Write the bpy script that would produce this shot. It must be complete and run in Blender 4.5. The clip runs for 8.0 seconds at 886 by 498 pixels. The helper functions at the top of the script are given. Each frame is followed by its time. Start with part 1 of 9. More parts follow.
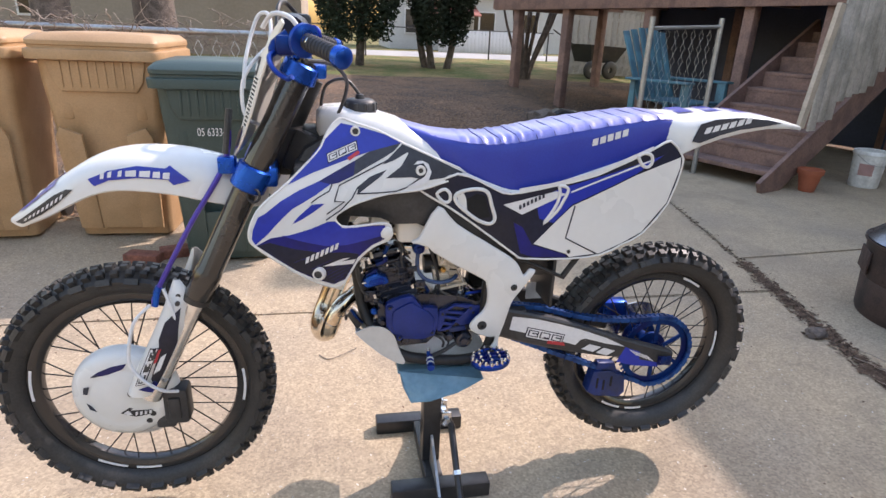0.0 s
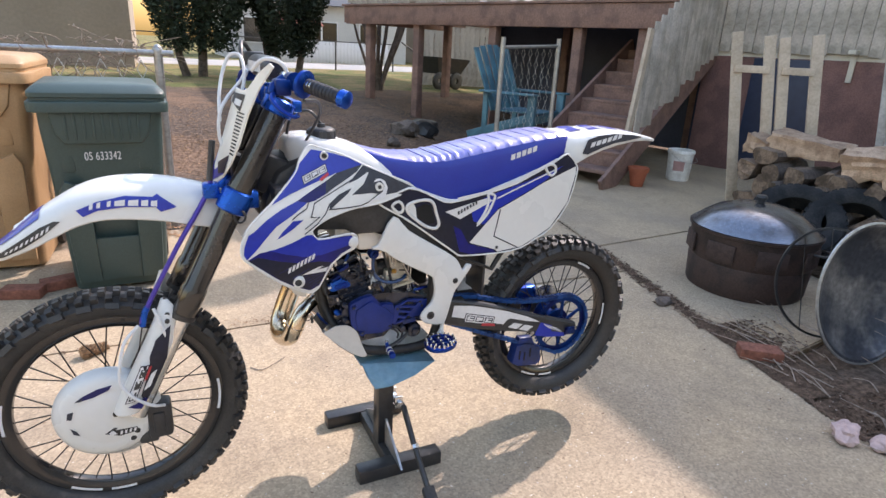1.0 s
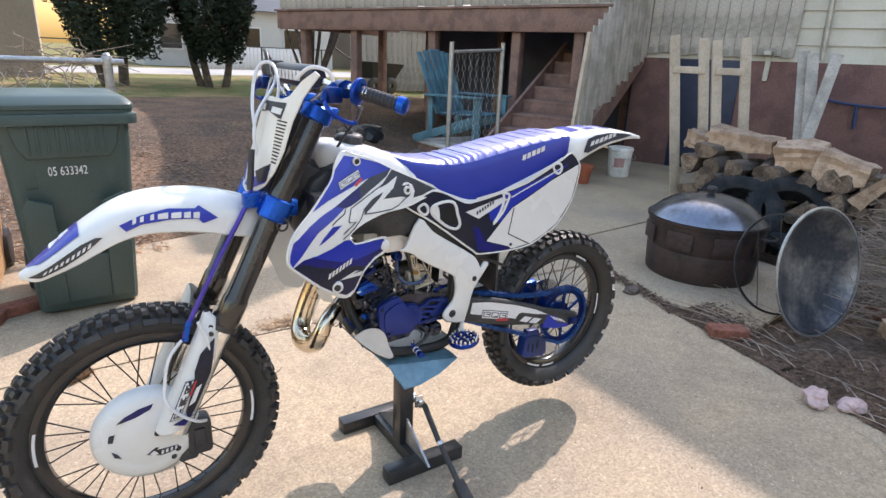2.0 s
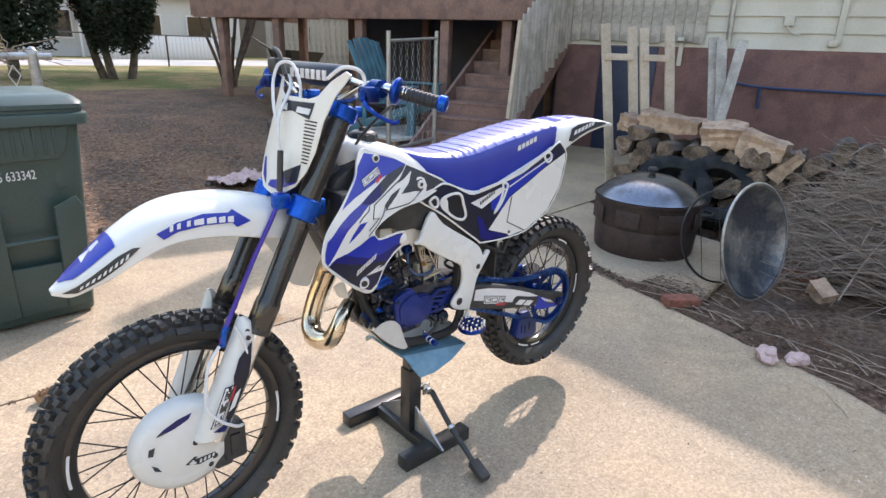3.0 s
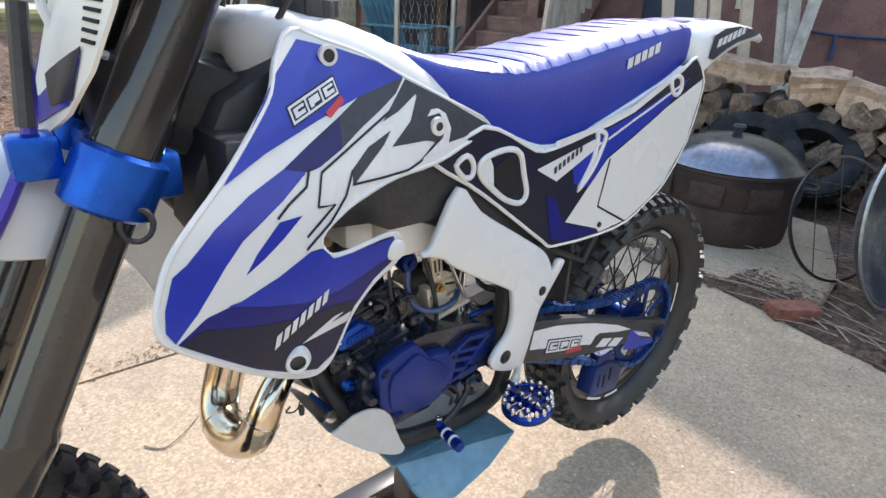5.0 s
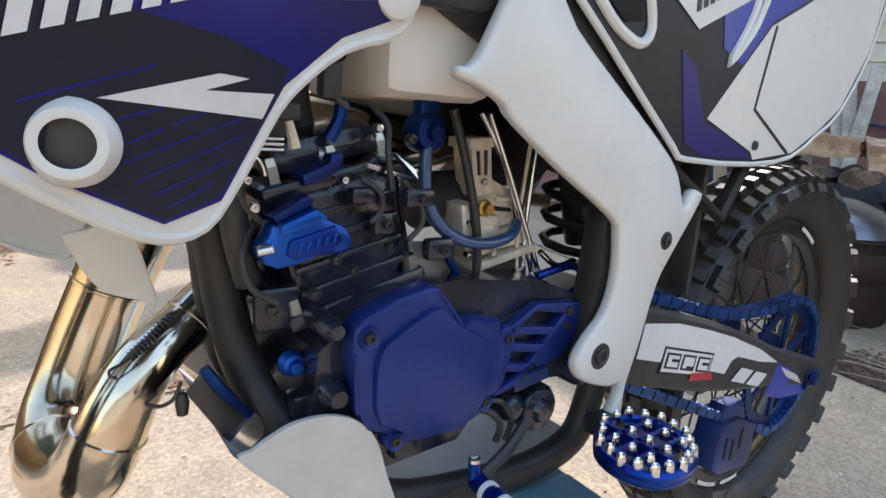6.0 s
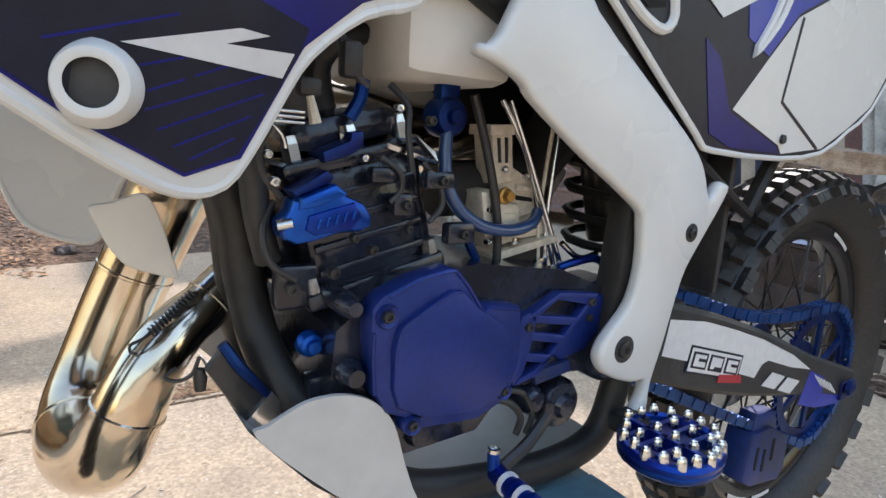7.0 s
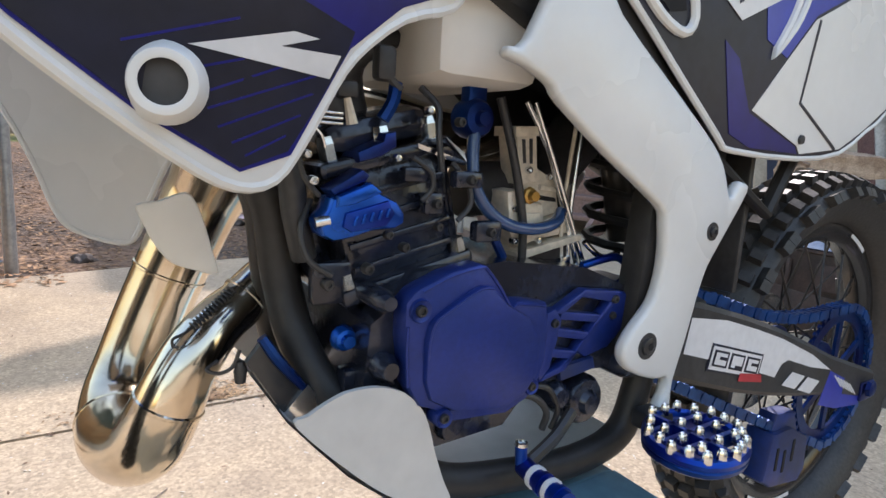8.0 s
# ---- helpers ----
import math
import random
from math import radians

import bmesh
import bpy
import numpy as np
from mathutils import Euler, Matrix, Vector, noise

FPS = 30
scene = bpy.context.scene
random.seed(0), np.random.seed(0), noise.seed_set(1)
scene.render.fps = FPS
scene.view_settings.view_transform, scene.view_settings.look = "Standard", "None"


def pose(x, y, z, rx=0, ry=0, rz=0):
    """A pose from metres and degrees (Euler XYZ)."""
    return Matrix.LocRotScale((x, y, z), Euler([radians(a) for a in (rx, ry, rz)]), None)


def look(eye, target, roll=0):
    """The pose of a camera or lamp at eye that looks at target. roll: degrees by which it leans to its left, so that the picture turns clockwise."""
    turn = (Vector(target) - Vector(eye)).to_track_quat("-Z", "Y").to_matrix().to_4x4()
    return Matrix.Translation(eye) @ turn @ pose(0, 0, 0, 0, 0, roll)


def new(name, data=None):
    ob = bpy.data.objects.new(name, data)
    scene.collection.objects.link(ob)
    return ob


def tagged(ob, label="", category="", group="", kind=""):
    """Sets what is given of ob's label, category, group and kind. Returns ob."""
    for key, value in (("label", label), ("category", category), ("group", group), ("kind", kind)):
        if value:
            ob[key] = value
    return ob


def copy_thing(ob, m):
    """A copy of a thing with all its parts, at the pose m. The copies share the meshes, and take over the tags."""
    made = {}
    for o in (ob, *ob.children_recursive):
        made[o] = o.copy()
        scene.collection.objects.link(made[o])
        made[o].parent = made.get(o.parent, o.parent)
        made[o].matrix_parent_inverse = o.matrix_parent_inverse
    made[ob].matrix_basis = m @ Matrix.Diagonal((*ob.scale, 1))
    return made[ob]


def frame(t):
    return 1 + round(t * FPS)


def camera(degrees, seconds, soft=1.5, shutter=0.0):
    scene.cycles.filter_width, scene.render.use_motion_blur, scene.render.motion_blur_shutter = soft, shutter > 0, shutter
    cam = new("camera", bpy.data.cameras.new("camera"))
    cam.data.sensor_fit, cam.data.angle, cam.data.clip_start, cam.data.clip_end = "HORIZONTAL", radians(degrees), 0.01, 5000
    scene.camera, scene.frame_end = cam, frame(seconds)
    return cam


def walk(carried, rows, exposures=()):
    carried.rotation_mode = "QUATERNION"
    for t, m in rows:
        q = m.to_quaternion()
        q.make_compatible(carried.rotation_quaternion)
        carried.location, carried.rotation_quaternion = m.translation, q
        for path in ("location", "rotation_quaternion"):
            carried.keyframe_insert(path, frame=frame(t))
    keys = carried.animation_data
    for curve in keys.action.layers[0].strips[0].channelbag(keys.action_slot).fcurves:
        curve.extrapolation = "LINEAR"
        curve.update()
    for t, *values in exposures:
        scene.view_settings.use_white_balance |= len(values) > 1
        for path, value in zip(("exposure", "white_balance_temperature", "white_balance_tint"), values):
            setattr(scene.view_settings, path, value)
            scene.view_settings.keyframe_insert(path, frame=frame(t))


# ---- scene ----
# The camera and its way round the bike: seconds, eye (m), yaw, pitch and roll (degrees).
cam = camera(74.7, 8.0)
ROWS = [
    (0.0, -0.2310, -1.5060, 1.3288, -11.48, -20.38, 2.43),
    (0.5, -0.4030, -1.6525, 1.3909, -18.48, -19.43, 2.38),
    (1.0, -0.5722, -1.6705, 1.3934, -26.55, -18.92, 3.06),
    (1.5, -0.7586, -1.6776, 1.3975, -31.86, -18.43, 3.03),
    (1.7, -0.8048, -1.6427, 1.3829, -32.44, -18.12, 2.85),
    (2.8, -1.0151, -1.4792, 1.4047, -39.77, -19.18, 1.62),
    (3.0, -1.1047, -1.4536, 1.4057, -41.79, -19.18, 1.92),
    (3.5, -1.1863, -1.3872, 1.3911, -43.58, -20.18, 2.82),
    (4.0, -0.9662, -1.2699, 1.3433, -44.04, -20.77, 2.87),
    (4.5, -0.7367, -1.0848, 1.2980, -40.62, -21.46, 2.08),
    (5.0, -0.5145, -0.7241, 1.1642, -40.88, -22.92, 2.81),
    (5.2, -0.4185, -0.6003, 1.0490, -40.44, -21.77, 3.11),
    (6.3, -0.2829, -0.4492, 0.7657, -36.54, -11.01, 4.24),
    (6.5, -0.2840, -0.4484, 0.7592, -36.25, -10.98, 4.12),
    (7.0, -0.2833, -0.4583, 0.7613, -34.77, -10.66, 3.94),
    (7.5, -0.2939, -0.4659, 0.7653, -33.85, -9.93, 3.63),
    (8.0, -0.3049, -0.4614, 0.7540, -33.84, -9.91, 3.54),
]
walk(cam, [(t, pose(x, y, z, 90 + pitch, 0, yaw) @ pose(0, 0, 0, 0, 0, roll)) for t, x, y, z, yaw, pitch, roll in ROWS],
     [(0.0, 1.08, 6050, 26), (1.5, 1.16, 6000, 23), (3.0, 1.24, 5950, 22), (5.0, 1.24, 5850, 20), (6.5, 1.15, 5800, 20), (8.0, 1.15, 5850, 21)])

# Sky and sun.
SUN_TO = Vector((0.95, 0.48, 1.0)).normalized()
world = bpy.data.worlds.new("sky")
scene.world = world
world.use_nodes = True
wn = world.node_tree.nodes
sky = wn.new("ShaderNodeTexSky")
sky.sky_type, sky.sun_disc = "NISHITA", False
sky.sun_elevation = math.asin(SUN_TO.z)
sky.sun_rotation = math.atan2(SUN_TO.x, SUN_TO.y)
sky.air_density, sky.dust_density = 2.6, 2.0
wn["Background"].inputs["Strength"].default_value = 0.15
world.node_tree.links.new(sky.outputs[0], wn["Background"].inputs["Color"])
sun = new("sun", bpy.data.lights.new("sun", "SUN"))
sun.data.energy, sun.data.angle, sun.data.color = 2.5, radians(0.6), (1.0, 0.90, 0.75)
sun.matrix_world = look(SUN_TO * 30, (0, 0, 0))

# ---- building helpers ----
def part(name, bm, material, parent=None, label="", smooth=38):
    """Links a bmesh as one mesh object under a thing or a part."""
    bmesh.ops.recalc_face_normals(bm, faces=bm.faces)
    me = bpy.data.meshes.new(name)
    bm.to_mesh(me)
    bm.free()
    if smooth:
        me.polygons.foreach_set("use_smooth", [True] * len(me.polygons))
        me.set_sharp_from_angle(angle=radians(smooth))
    for m in material if isinstance(material, (list, tuple)) else [material]:
        me.materials.append(m)
    while parent and parent.parent and parent.parent.parent:
        parent = parent.parent
    ob = new(name, me)
    ob.parent = parent
    return tagged(ob, label)


def again(ob, m, parent=None):
    """Another object on the same mesh, at the pose m."""
    o = new(ob.name.split(".")[0], ob.data)
    o.parent = parent or ob.parent
    o.matrix_basis = m
    return o


def thing(name, label, category, m=None, group="", kind=""):
    ob = new(name)
    ob.empty_display_size = 0.1
    if m:
        ob.matrix_basis = m
    return tagged(ob, label, category, group, kind)


def solid(bm, verts, faces, m=None):
    vs = [bm.verts.new(m @ Vector(v) if m else v) for v in verts]
    return [bm.faces.new([vs[i] for i in f]) for f in faces]


CUBE = [(0, 1, 3, 2), (4, 6, 7, 5), (0, 4, 5, 1), (2, 3, 7, 6), (0, 2, 6, 4), (1, 5, 7, 3)]


def box(bm, lo, hi, m=None, bevel=0.0):
    """A box between two corners; bevel rounds its edges."""
    own = bmesh.new()
    solid(own, [(x, y, z) for x in (lo[0], hi[0]) for y in (lo[1], hi[1]) for z in (lo[2], hi[2])], CUBE)
    if bevel:
        bmesh.ops.bevel(own, geom=own.edges[:], offset=bevel, segments=2, affect="EDGES", profile=0.5)
    add(bm, own, m)
    return bm


def add(bm, own, m=None):
    """Pours one bmesh into another."""
    at = {v: bm.verts.new(m @ v.co if m else v.co) for v in own.verts}
    for f in own.faces:
        bm.faces.new([at[v] for v in f.verts])
    own.free()
    return bm


def beam(bm, a, b, w, h, up=(0, 0, 1), bevel=0.0):
    """A board of width w and height h from a to b."""
    a, b = Vector(a), Vector(b)
    d = (b - a).normalized()
    side = d.cross(Vector(up)).normalized()
    top = side.cross(d)
    m = Matrix((d, side, top)).transposed().to_4x4()
    m.translation = a
    return box(bm, (0, -w / 2, -h / 2), ((b - a).length, w / 2, h / 2), m, bevel)


def extrude(bm, outline, y0, y1, bevel=0.0, m=None):
    """A plate: an outline in x and z between two values of y."""
    own = bmesh.new()
    n = len(outline)
    va = [own.verts.new((x, y0, z)) for x, z in outline]
    vb = [own.verts.new((x, y1, z)) for x, z in outline]
    own.faces.new(va)
    own.faces.new(vb[::-1])
    for i in range(n):
        own.faces.new((va[i], vb[i], vb[(i + 1) % n], va[(i + 1) % n]))
    own.normal_update()
    if bevel:
        edges = [e for e in own.edges if all(v.co.y == e.verts[0].co.y for v in e.verts)]
        bmesh.ops.bevel(own, geom=edges, offset=bevel, segments=2, affect="EDGES", profile=0.5)
    own.normal_update()
    bmesh.ops.triangulate(own, faces=[f for f in own.faces if len(f.verts) > 4])
    return add(bm, own, m)


def sheet(bm, outline, surface, lift=0.0, thick=0.0, longest=0.03, side=-1):
    """A skin over a curved surface y = surface(x, z), cut to an outline. side: -1 the left flank, 1 the right."""
    own = bmesh.new()
    own.faces.new([own.verts.new((x, 0, z)) for x, z in outline])
    own.normal_update()
    bmesh.ops.triangulate(own, faces=own.faces[:])
    for _ in range(4):
        far = [e for e in own.edges if e.calc_length() > longest]
        if not far:
            break
        bmesh.ops.subdivide_edges(own, edges=far, cuts=1)
        bmesh.ops.triangulate(own, faces=own.faces[:])
    for v in own.verts:
        v.co.y = side * (abs(surface(v.co.x, v.co.z)) + lift)
    if thick:
        inner = {v: own.verts.new(v.co - Vector((0, side * thick, 0))) for v in own.verts[:]}
        rim = [e for e in own.edges if len(e.link_faces) == 1]
        for f in [f for f in own.faces if all(v in inner for v in f.verts)]:
            own.faces.new([inner[v] for v in f.verts][::-1])
        for e in rim:
            a, b = e.verts
            own.faces.new((a, b, inner[b], inner[a]))
    return add(bm, own)


def curve_points(points, steps=6, closed=False):
    """A smooth line through the points."""
    p = [Vector(q) for q in points]
    out, n = [], len(p)
    for i in range(n if closed else n - 1):
        a, b, c, d = (p[j % n] if closed else p[min(max(j, 0), n - 1)] for j in (i - 1, i, i + 1, i + 2))
        for k in range(steps):
            t = k / steps
            out.append(0.5 * (2 * b + (c - a) * t + (2 * a - 5 * b + 4 * c - d) * t * t + (3 * b - a - 3 * c + d) * t ** 3))
    if not closed:
        out.append(p[-1])
    return out


def tube(bm, points, r, seg=10, steps=6, closed=False, caps=True):
    """A round tube through points; r is one radius or one for each point."""
    line = curve_points(points, steps, closed) if steps > 1 else [Vector(q) for q in points]
    n = len(line)
    radius = [r] * n if isinstance(r, (int, float)) else [float(v) for v in np.interp(np.linspace(0, 1, n), np.linspace(0, 1, len(r)), r)]
    d = (line[1] - line[0]).normalized()
    side = d.orthogonal().normalized()
    rings = []
    for i in range(n):
        t = (line[(i + 1) % n] - line[i - 1] if closed else line[min(i + 1, n - 1)] - line[max(i - 1, 0)])
        t = t.normalized() if t.length > 1e-9 else d
        side = (side - t * side.dot(t)).normalized()
        other = t.cross(side)
        rings.append([bm.verts.new(line[i] + radius[i] * (math.cos(a) * side + math.sin(a) * other)) for a in (2 * math.pi * k / seg for k in range(seg))])
    for i in range(n if closed else n - 1):
        a, b = rings[i], rings[(i + 1) % n]
        for k in range(seg):
            bm.faces.new((a[k], a[(k + 1) % seg], b[(k + 1) % seg], b[k]))
    if caps and not closed:
        bm.faces.new(rings[0][::-1])
        bm.faces.new(rings[-1])
    return bm


def lathe(bm, profile, seg=32, m=None, closed=False):
    """A turned form: radius and height along the local z."""
    rings = []
    for r, h in profile:
        ring = [bm.verts.new((m or Matrix()) @ Vector((r * math.cos(a), r * math.sin(a), h))) for a in (2 * math.pi * k / seg for k in range(seg))] if r > 1e-6 else [bm.verts.new((m or Matrix()) @ Vector((0, 0, h)))]
        rings.append(ring)
    pairs = list(zip(rings, rings[1:])) + ([(rings[-1], rings[0])] if closed else [])
    for a, b in pairs:
        for k in range(seg):
            j = (k + 1) % seg
            if len(a) == 1 and len(b) > 1:
                bm.faces.new((a[0], b[j], b[k]))
            elif len(b) == 1 and len(a) > 1:
                bm.faces.new((a[k], a[j], b[0]))
            elif len(a) > 1:
                bm.faces.new((a[k], a[j], b[j], b[k]))
    return bm


def loft(bm, sections, caps=True, closed=True):
    """A skin through rings of points, each ring as long as the next."""
    rows = [[bm.verts.new(p) for p in s] for s in sections]
    n = len(rows[0])
    for a, b in zip(rows, rows[1:]):
        for k in range(n if closed else n - 1):
            bm.faces.new((a[k], a[(k + 1) % n], b[(k + 1) % n], b[k]))
    if caps and closed:
        bm.faces.new(rows[0][::-1])
        bm.faces.new(rows[-1])
    return bm


def lerp_table(table, x):
    xs, *cols = zip(*table)
    return [float(np.interp(x, xs, c)) for c in cols]


ACROSS = pose(0, 0, 0, 90, 0, 0)  # turns a lathe's axis from z to -y


# ---- materials ----
def material(name, colour, rough=0.5, metal=0.0, vary=0.12, scale=8.0, fine=90.0, bump=0.0, coat=0.0, second=None, edge=(0.45, 0.6), detail=6, per_piece=0.0, spec=0.5, coat_rough=0.08):
    """A surface with two scales of variation: broad patches towards a second colour, fine grain, and relief."""
    mat = bpy.data.materials.new(name)
    mat.use_nodes = True
    nt = mat.node_tree
    nodes, link = nt.nodes, nt.links.new
    p = nodes["Principled BSDF"]
    p.inputs["Metallic"].default_value = metal
    p.inputs["Coat Weight"].default_value = coat
    p.inputs["Coat Roughness"].default_value = coat_rough
    p.inputs["Specular IOR Level"].default_value = spec
    at = nodes.new("ShaderNodeTexCoord").outputs["Object"]
    broad, grain = nodes.new("ShaderNodeTexNoise"), nodes.new("ShaderNodeTexNoise")
    for n, s, d in ((broad, scale, 4), (grain, fine, detail)):
        n.inputs["Scale"].default_value, n.inputs["Detail"].default_value = s, d
        link(at, n.inputs["Vector"])
    ramp = nodes.new("ShaderNodeMapRange")
    ramp.inputs["From Min"].default_value, ramp.inputs["From Max"].default_value = edge
    link(broad.outputs["Fac"], ramp.inputs["Value"])
    mix = nodes.new("ShaderNodeMix")
    mix.data_type = "RGBA"
    mix.inputs["A"].default_value = (*colour, 1)
    mix.inputs["B"].default_value = (*(second or [c * (1 - vary) for c in colour]), 1)
    link(ramp.outputs["Result"], mix.inputs["Factor"])
    span = nodes.new("ShaderNodeMapRange")
    span.inputs["From Min"].default_value, span.inputs["From Max"].default_value = 0.3, 0.7
    span.inputs["To Min"].default_value, span.inputs["To Max"].default_value = 1 - vary, 1 + vary
    link(grain.outputs["Fac"], span.inputs["Value"])
    shade = nodes.new("ShaderNodeVectorMath")
    shade.operation = "SCALE"
    link(mix.outputs["Result"], shade.inputs[0])
    link(span.outputs["Result"], shade.inputs["Scale"])
    out = shade.outputs["Vector"]
    if per_piece:
        rnd = nodes.new("ShaderNodeObjectInfo").outputs["Random"]
        isl = nodes.new("ShaderNodeNewGeometry").outputs["Random Per Island"]
        both = nodes.new("ShaderNodeMath")
        link(rnd, both.inputs[0])
        link(isl, both.inputs[1])
        rng = nodes.new("ShaderNodeMapRange")
        rng.inputs["From Max"].default_value = 2.0
        rng.inputs["To Min"].default_value, rng.inputs["To Max"].default_value = 1 - per_piece, 1 + per_piece
        link(both.outputs[0], rng.inputs["Value"])
        sc = nodes.new("ShaderNodeVectorMath")
        sc.operation = "SCALE"
        link(out, sc.inputs[0])
        link(rng.outputs["Result"], sc.inputs["Scale"])
        out = sc.outputs["Vector"]
    link(out, p.inputs["Base Color"])
    rr = nodes.new("ShaderNodeMapRange")
    rr.inputs["To Min"].default_value, rr.inputs["To Max"].default_value = max(rough - 0.08, 0.02), min(rough + 0.1, 1)
    link(broad.outputs["Fac"], rr.inputs["Value"])
    link(rr.outputs["Result"], p.inputs["Roughness"])
    if bump:
        b = nodes.new("ShaderNodeBump")
        b.inputs["Strength"].default_value, b.inputs["Distance"].default_value = 1.0, bump
        link(grain.outputs["Fac"], b.inputs["Height"])
        link(b.outputs["Normal"], p.inputs["Normal"])
    return mat


WHITE = material("white_plastic", (0.69, 0.69, 0.675), 0.26, vary=0.015, scale=4, fine=60, second=(0.65, 0.645, 0.62), edge=(0.45, 0.75))
OFFWHITE = material("aged_white_plastic", (0.74, 0.71, 0.65), 0.38, vary=0.02, scale=5, fine=60, second=(0.68, 0.64, 0.57), edge=(0.45, 0.8))
SMOKE = material("dull_white_plastic", (0.55, 0.54, 0.52), 0.45, vary=0.05, scale=6, fine=50)
BLUE = material("blue_vinyl", (0.019, 0.035, 0.36), 0.30, vary=0.08, scale=6, fine=70, coat=0.2, second=(0.016, 0.029, 0.32), spec=0.4)
NAVY = material("dark_vinyl", (0.015, 0.017, 0.036), 0.34, vary=0.15, scale=7, fine=80, second=(0.02, 0.02, 0.03), spec=0.28)
DEEP = material("deep_blue_vinyl", (0.012, 0.013, 0.16), 0.32, vary=0.10, scale=6, fine=70, second=(0.012, 0.012, 0.09), spec=0.35)
GREYVINYL = material("slate_vinyl", (0.040, 0.044, 0.060), 0.34, vary=0.12, scale=7, fine=80, spec=0.3)
BLACKP = material("black_plastic", (0.026, 0.026, 0.028), 0.45, vary=0.2, scale=10, fine=120, bump=0.0003, second=(0.04, 0.04, 0.042))
STEEL_B = material("black_painted_steel", (0.024, 0.024, 0.026), 0.32, vary=0.2, scale=9, fine=60, second=(0.04, 0.038, 0.036), edge=(0.55, 0.7))
ENGINE = material("dark_engine_metal", (0.026, 0.031, 0.050), 0.17, metal=0.3, vary=0.25, scale=22, fine=150, second=(0.014, 0.016, 0.026), coat=0.3, bump=0.0005)
ANO = material("blue_anodised", (0.006, 0.055, 0.33), 0.28, metal=0.75, vary=0.08, scale=14, fine=120, second=(0.010, 0.024, 0.24))
CHAIN = material("blue_chain_steel", (0.02, 0.085, 0.30), 0.36, metal=0.55, vary=0.2, scale=20, fine=120, second=(0.012, 0.04, 0.16))
GUIDEB = material("blue_plastic", (0.010, 0.030, 0.16), 0.42, vary=0.15, scale=14, fine=90, second=(0.02, 0.03, 0.09), spec=0.4)
ANOD = material("dark_blue_metal", (0.004, 0.036, 0.19), 0.34, metal=0.7, vary=0.12, scale=16, fine=120, second=(0.01, 0.018, 0.12))
ANOB = material("bright_blue_metal", (0.012, 0.095, 0.50), 0.26, metal=0.7, vary=0.08, scale=14, fine=120, second=(0.010, 0.06, 0.36))
COVER = material("blue_painted_casing", (0.016, 0.034, 0.21), 0.36, metal=0.35, vary=0.08, scale=16, fine=200, bump=0.0003, second=(0.013, 0.030, 0.18))
PURPLE = material("violet_line", (0.07, 0.045, 0.36), 0.3, metal=0.4, vary=0.08)
NICKEL = material("nickel_plated_pipe", (0.76, 0.68, 0.55), 0.13, metal=1.0, vary=0.06, scale=9, fine=30, second=(0.60, 0.49, 0.36))
CHROME = material("bright_steel", (0.72, 0.73, 0.74), 0.16, metal=1.0, vary=0.1, scale=20, fine=90)
ALU = material("cast_aluminium", (0.68, 0.61, 0.50), 0.34, metal=0.15, vary=0.15, scale=25, fine=160, bump=0.0005)
FORKB = material("gloss_black_tube", (0.026, 0.023, 0.021), 0.15, vary=0.12, scale=8, fine=60, coat=0.6, second=(0.018, 0.016, 0.015))
FRAMEB = material("black_frame_paint", (0.028, 0.027, 0.027), 0.42, vary=0.2, scale=9, fine=60, second=(0.04, 0.037, 0.035), edge=(0.55, 0.7), spec=0.3)
SPOKE = material("spoke_steel", (0.05, 0.046, 0.044), 0.4, metal=0.7, vary=0.2)
RUBBER = material("tyre_rubber", (0.030, 0.029, 0.029), 0.5, vary=0.25, scale=14, fine=160, bump=0.0006, second=(0.055, 0.050, 0.046), edge=(0.5, 0.75))
RIM = material("black_rim", (0.022, 0.022, 0.024), 0.2, metal=0.3, vary=0.15, scale=12, fine=90, coat=0.5)
SEATM = material("blue_seat_vinyl", (0.024, 0.042, 0.33), 0.34, vary=0.07, scale=9, fine=220, bump=0.0005, second=(0.023, 0.035, 0.31))
# Blue ribbed vinyl with sun glare mixed into its base colour.
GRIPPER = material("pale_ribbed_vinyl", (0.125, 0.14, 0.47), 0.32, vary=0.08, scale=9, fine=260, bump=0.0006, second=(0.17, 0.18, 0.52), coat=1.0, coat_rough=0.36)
SEAM = material("dark_seam", (0.045, 0.05, 0.24), 0.6, vary=0.1)
RED = material("red_print", (0.42, 0.03, 0.04), 0.35, vary=0.08)
STICKER = material("white_print", (0.68, 0.68, 0.69), 0.35, vary=0.05)
GRIP = material("grip_rubber", (0.02, 0.022, 0.03), 0.6, vary=0.2, bump=0.0005)
PLATE = material("blue_grey_painted_plate", (0.13, 0.24, 0.31), 0.3, metal=0.15, vary=0.12, scale=9, fine=60, second=(0.20, 0.31, 0.37), edge=(0.5, 0.75))
RUST = material("rusted_steel", (0.055, 0.034, 0.030), 0.6, metal=0.15, vary=0.3, scale=9, fine=90, bump=0.001, second=(0.030, 0.022, 0.021))
DOME = material("dark_enamel", (0.16, 0.18, 0.215), 0.20, metal=0.85, vary=0.2, scale=8, fine=60, second=(0.10, 0.105, 0.115), edge=(0.5, 0.7))
ASHY = material("ash_stained_steel", (0.065, 0.070, 0.085), 0.38, metal=0.5, vary=0.3, scale=4, fine=40, bump=0.0006, second=(0.33, 0.31, 0.29), edge=(0.46, 0.72))
CONCRETE = material("worn_concrete", (0.42, 0.33, 0.222), 0.85, vary=0.16, scale=1.3, fine=110, bump=0.0018, second=(0.34, 0.275, 0.20), edge=(0.42, 0.66), spec=0.25)


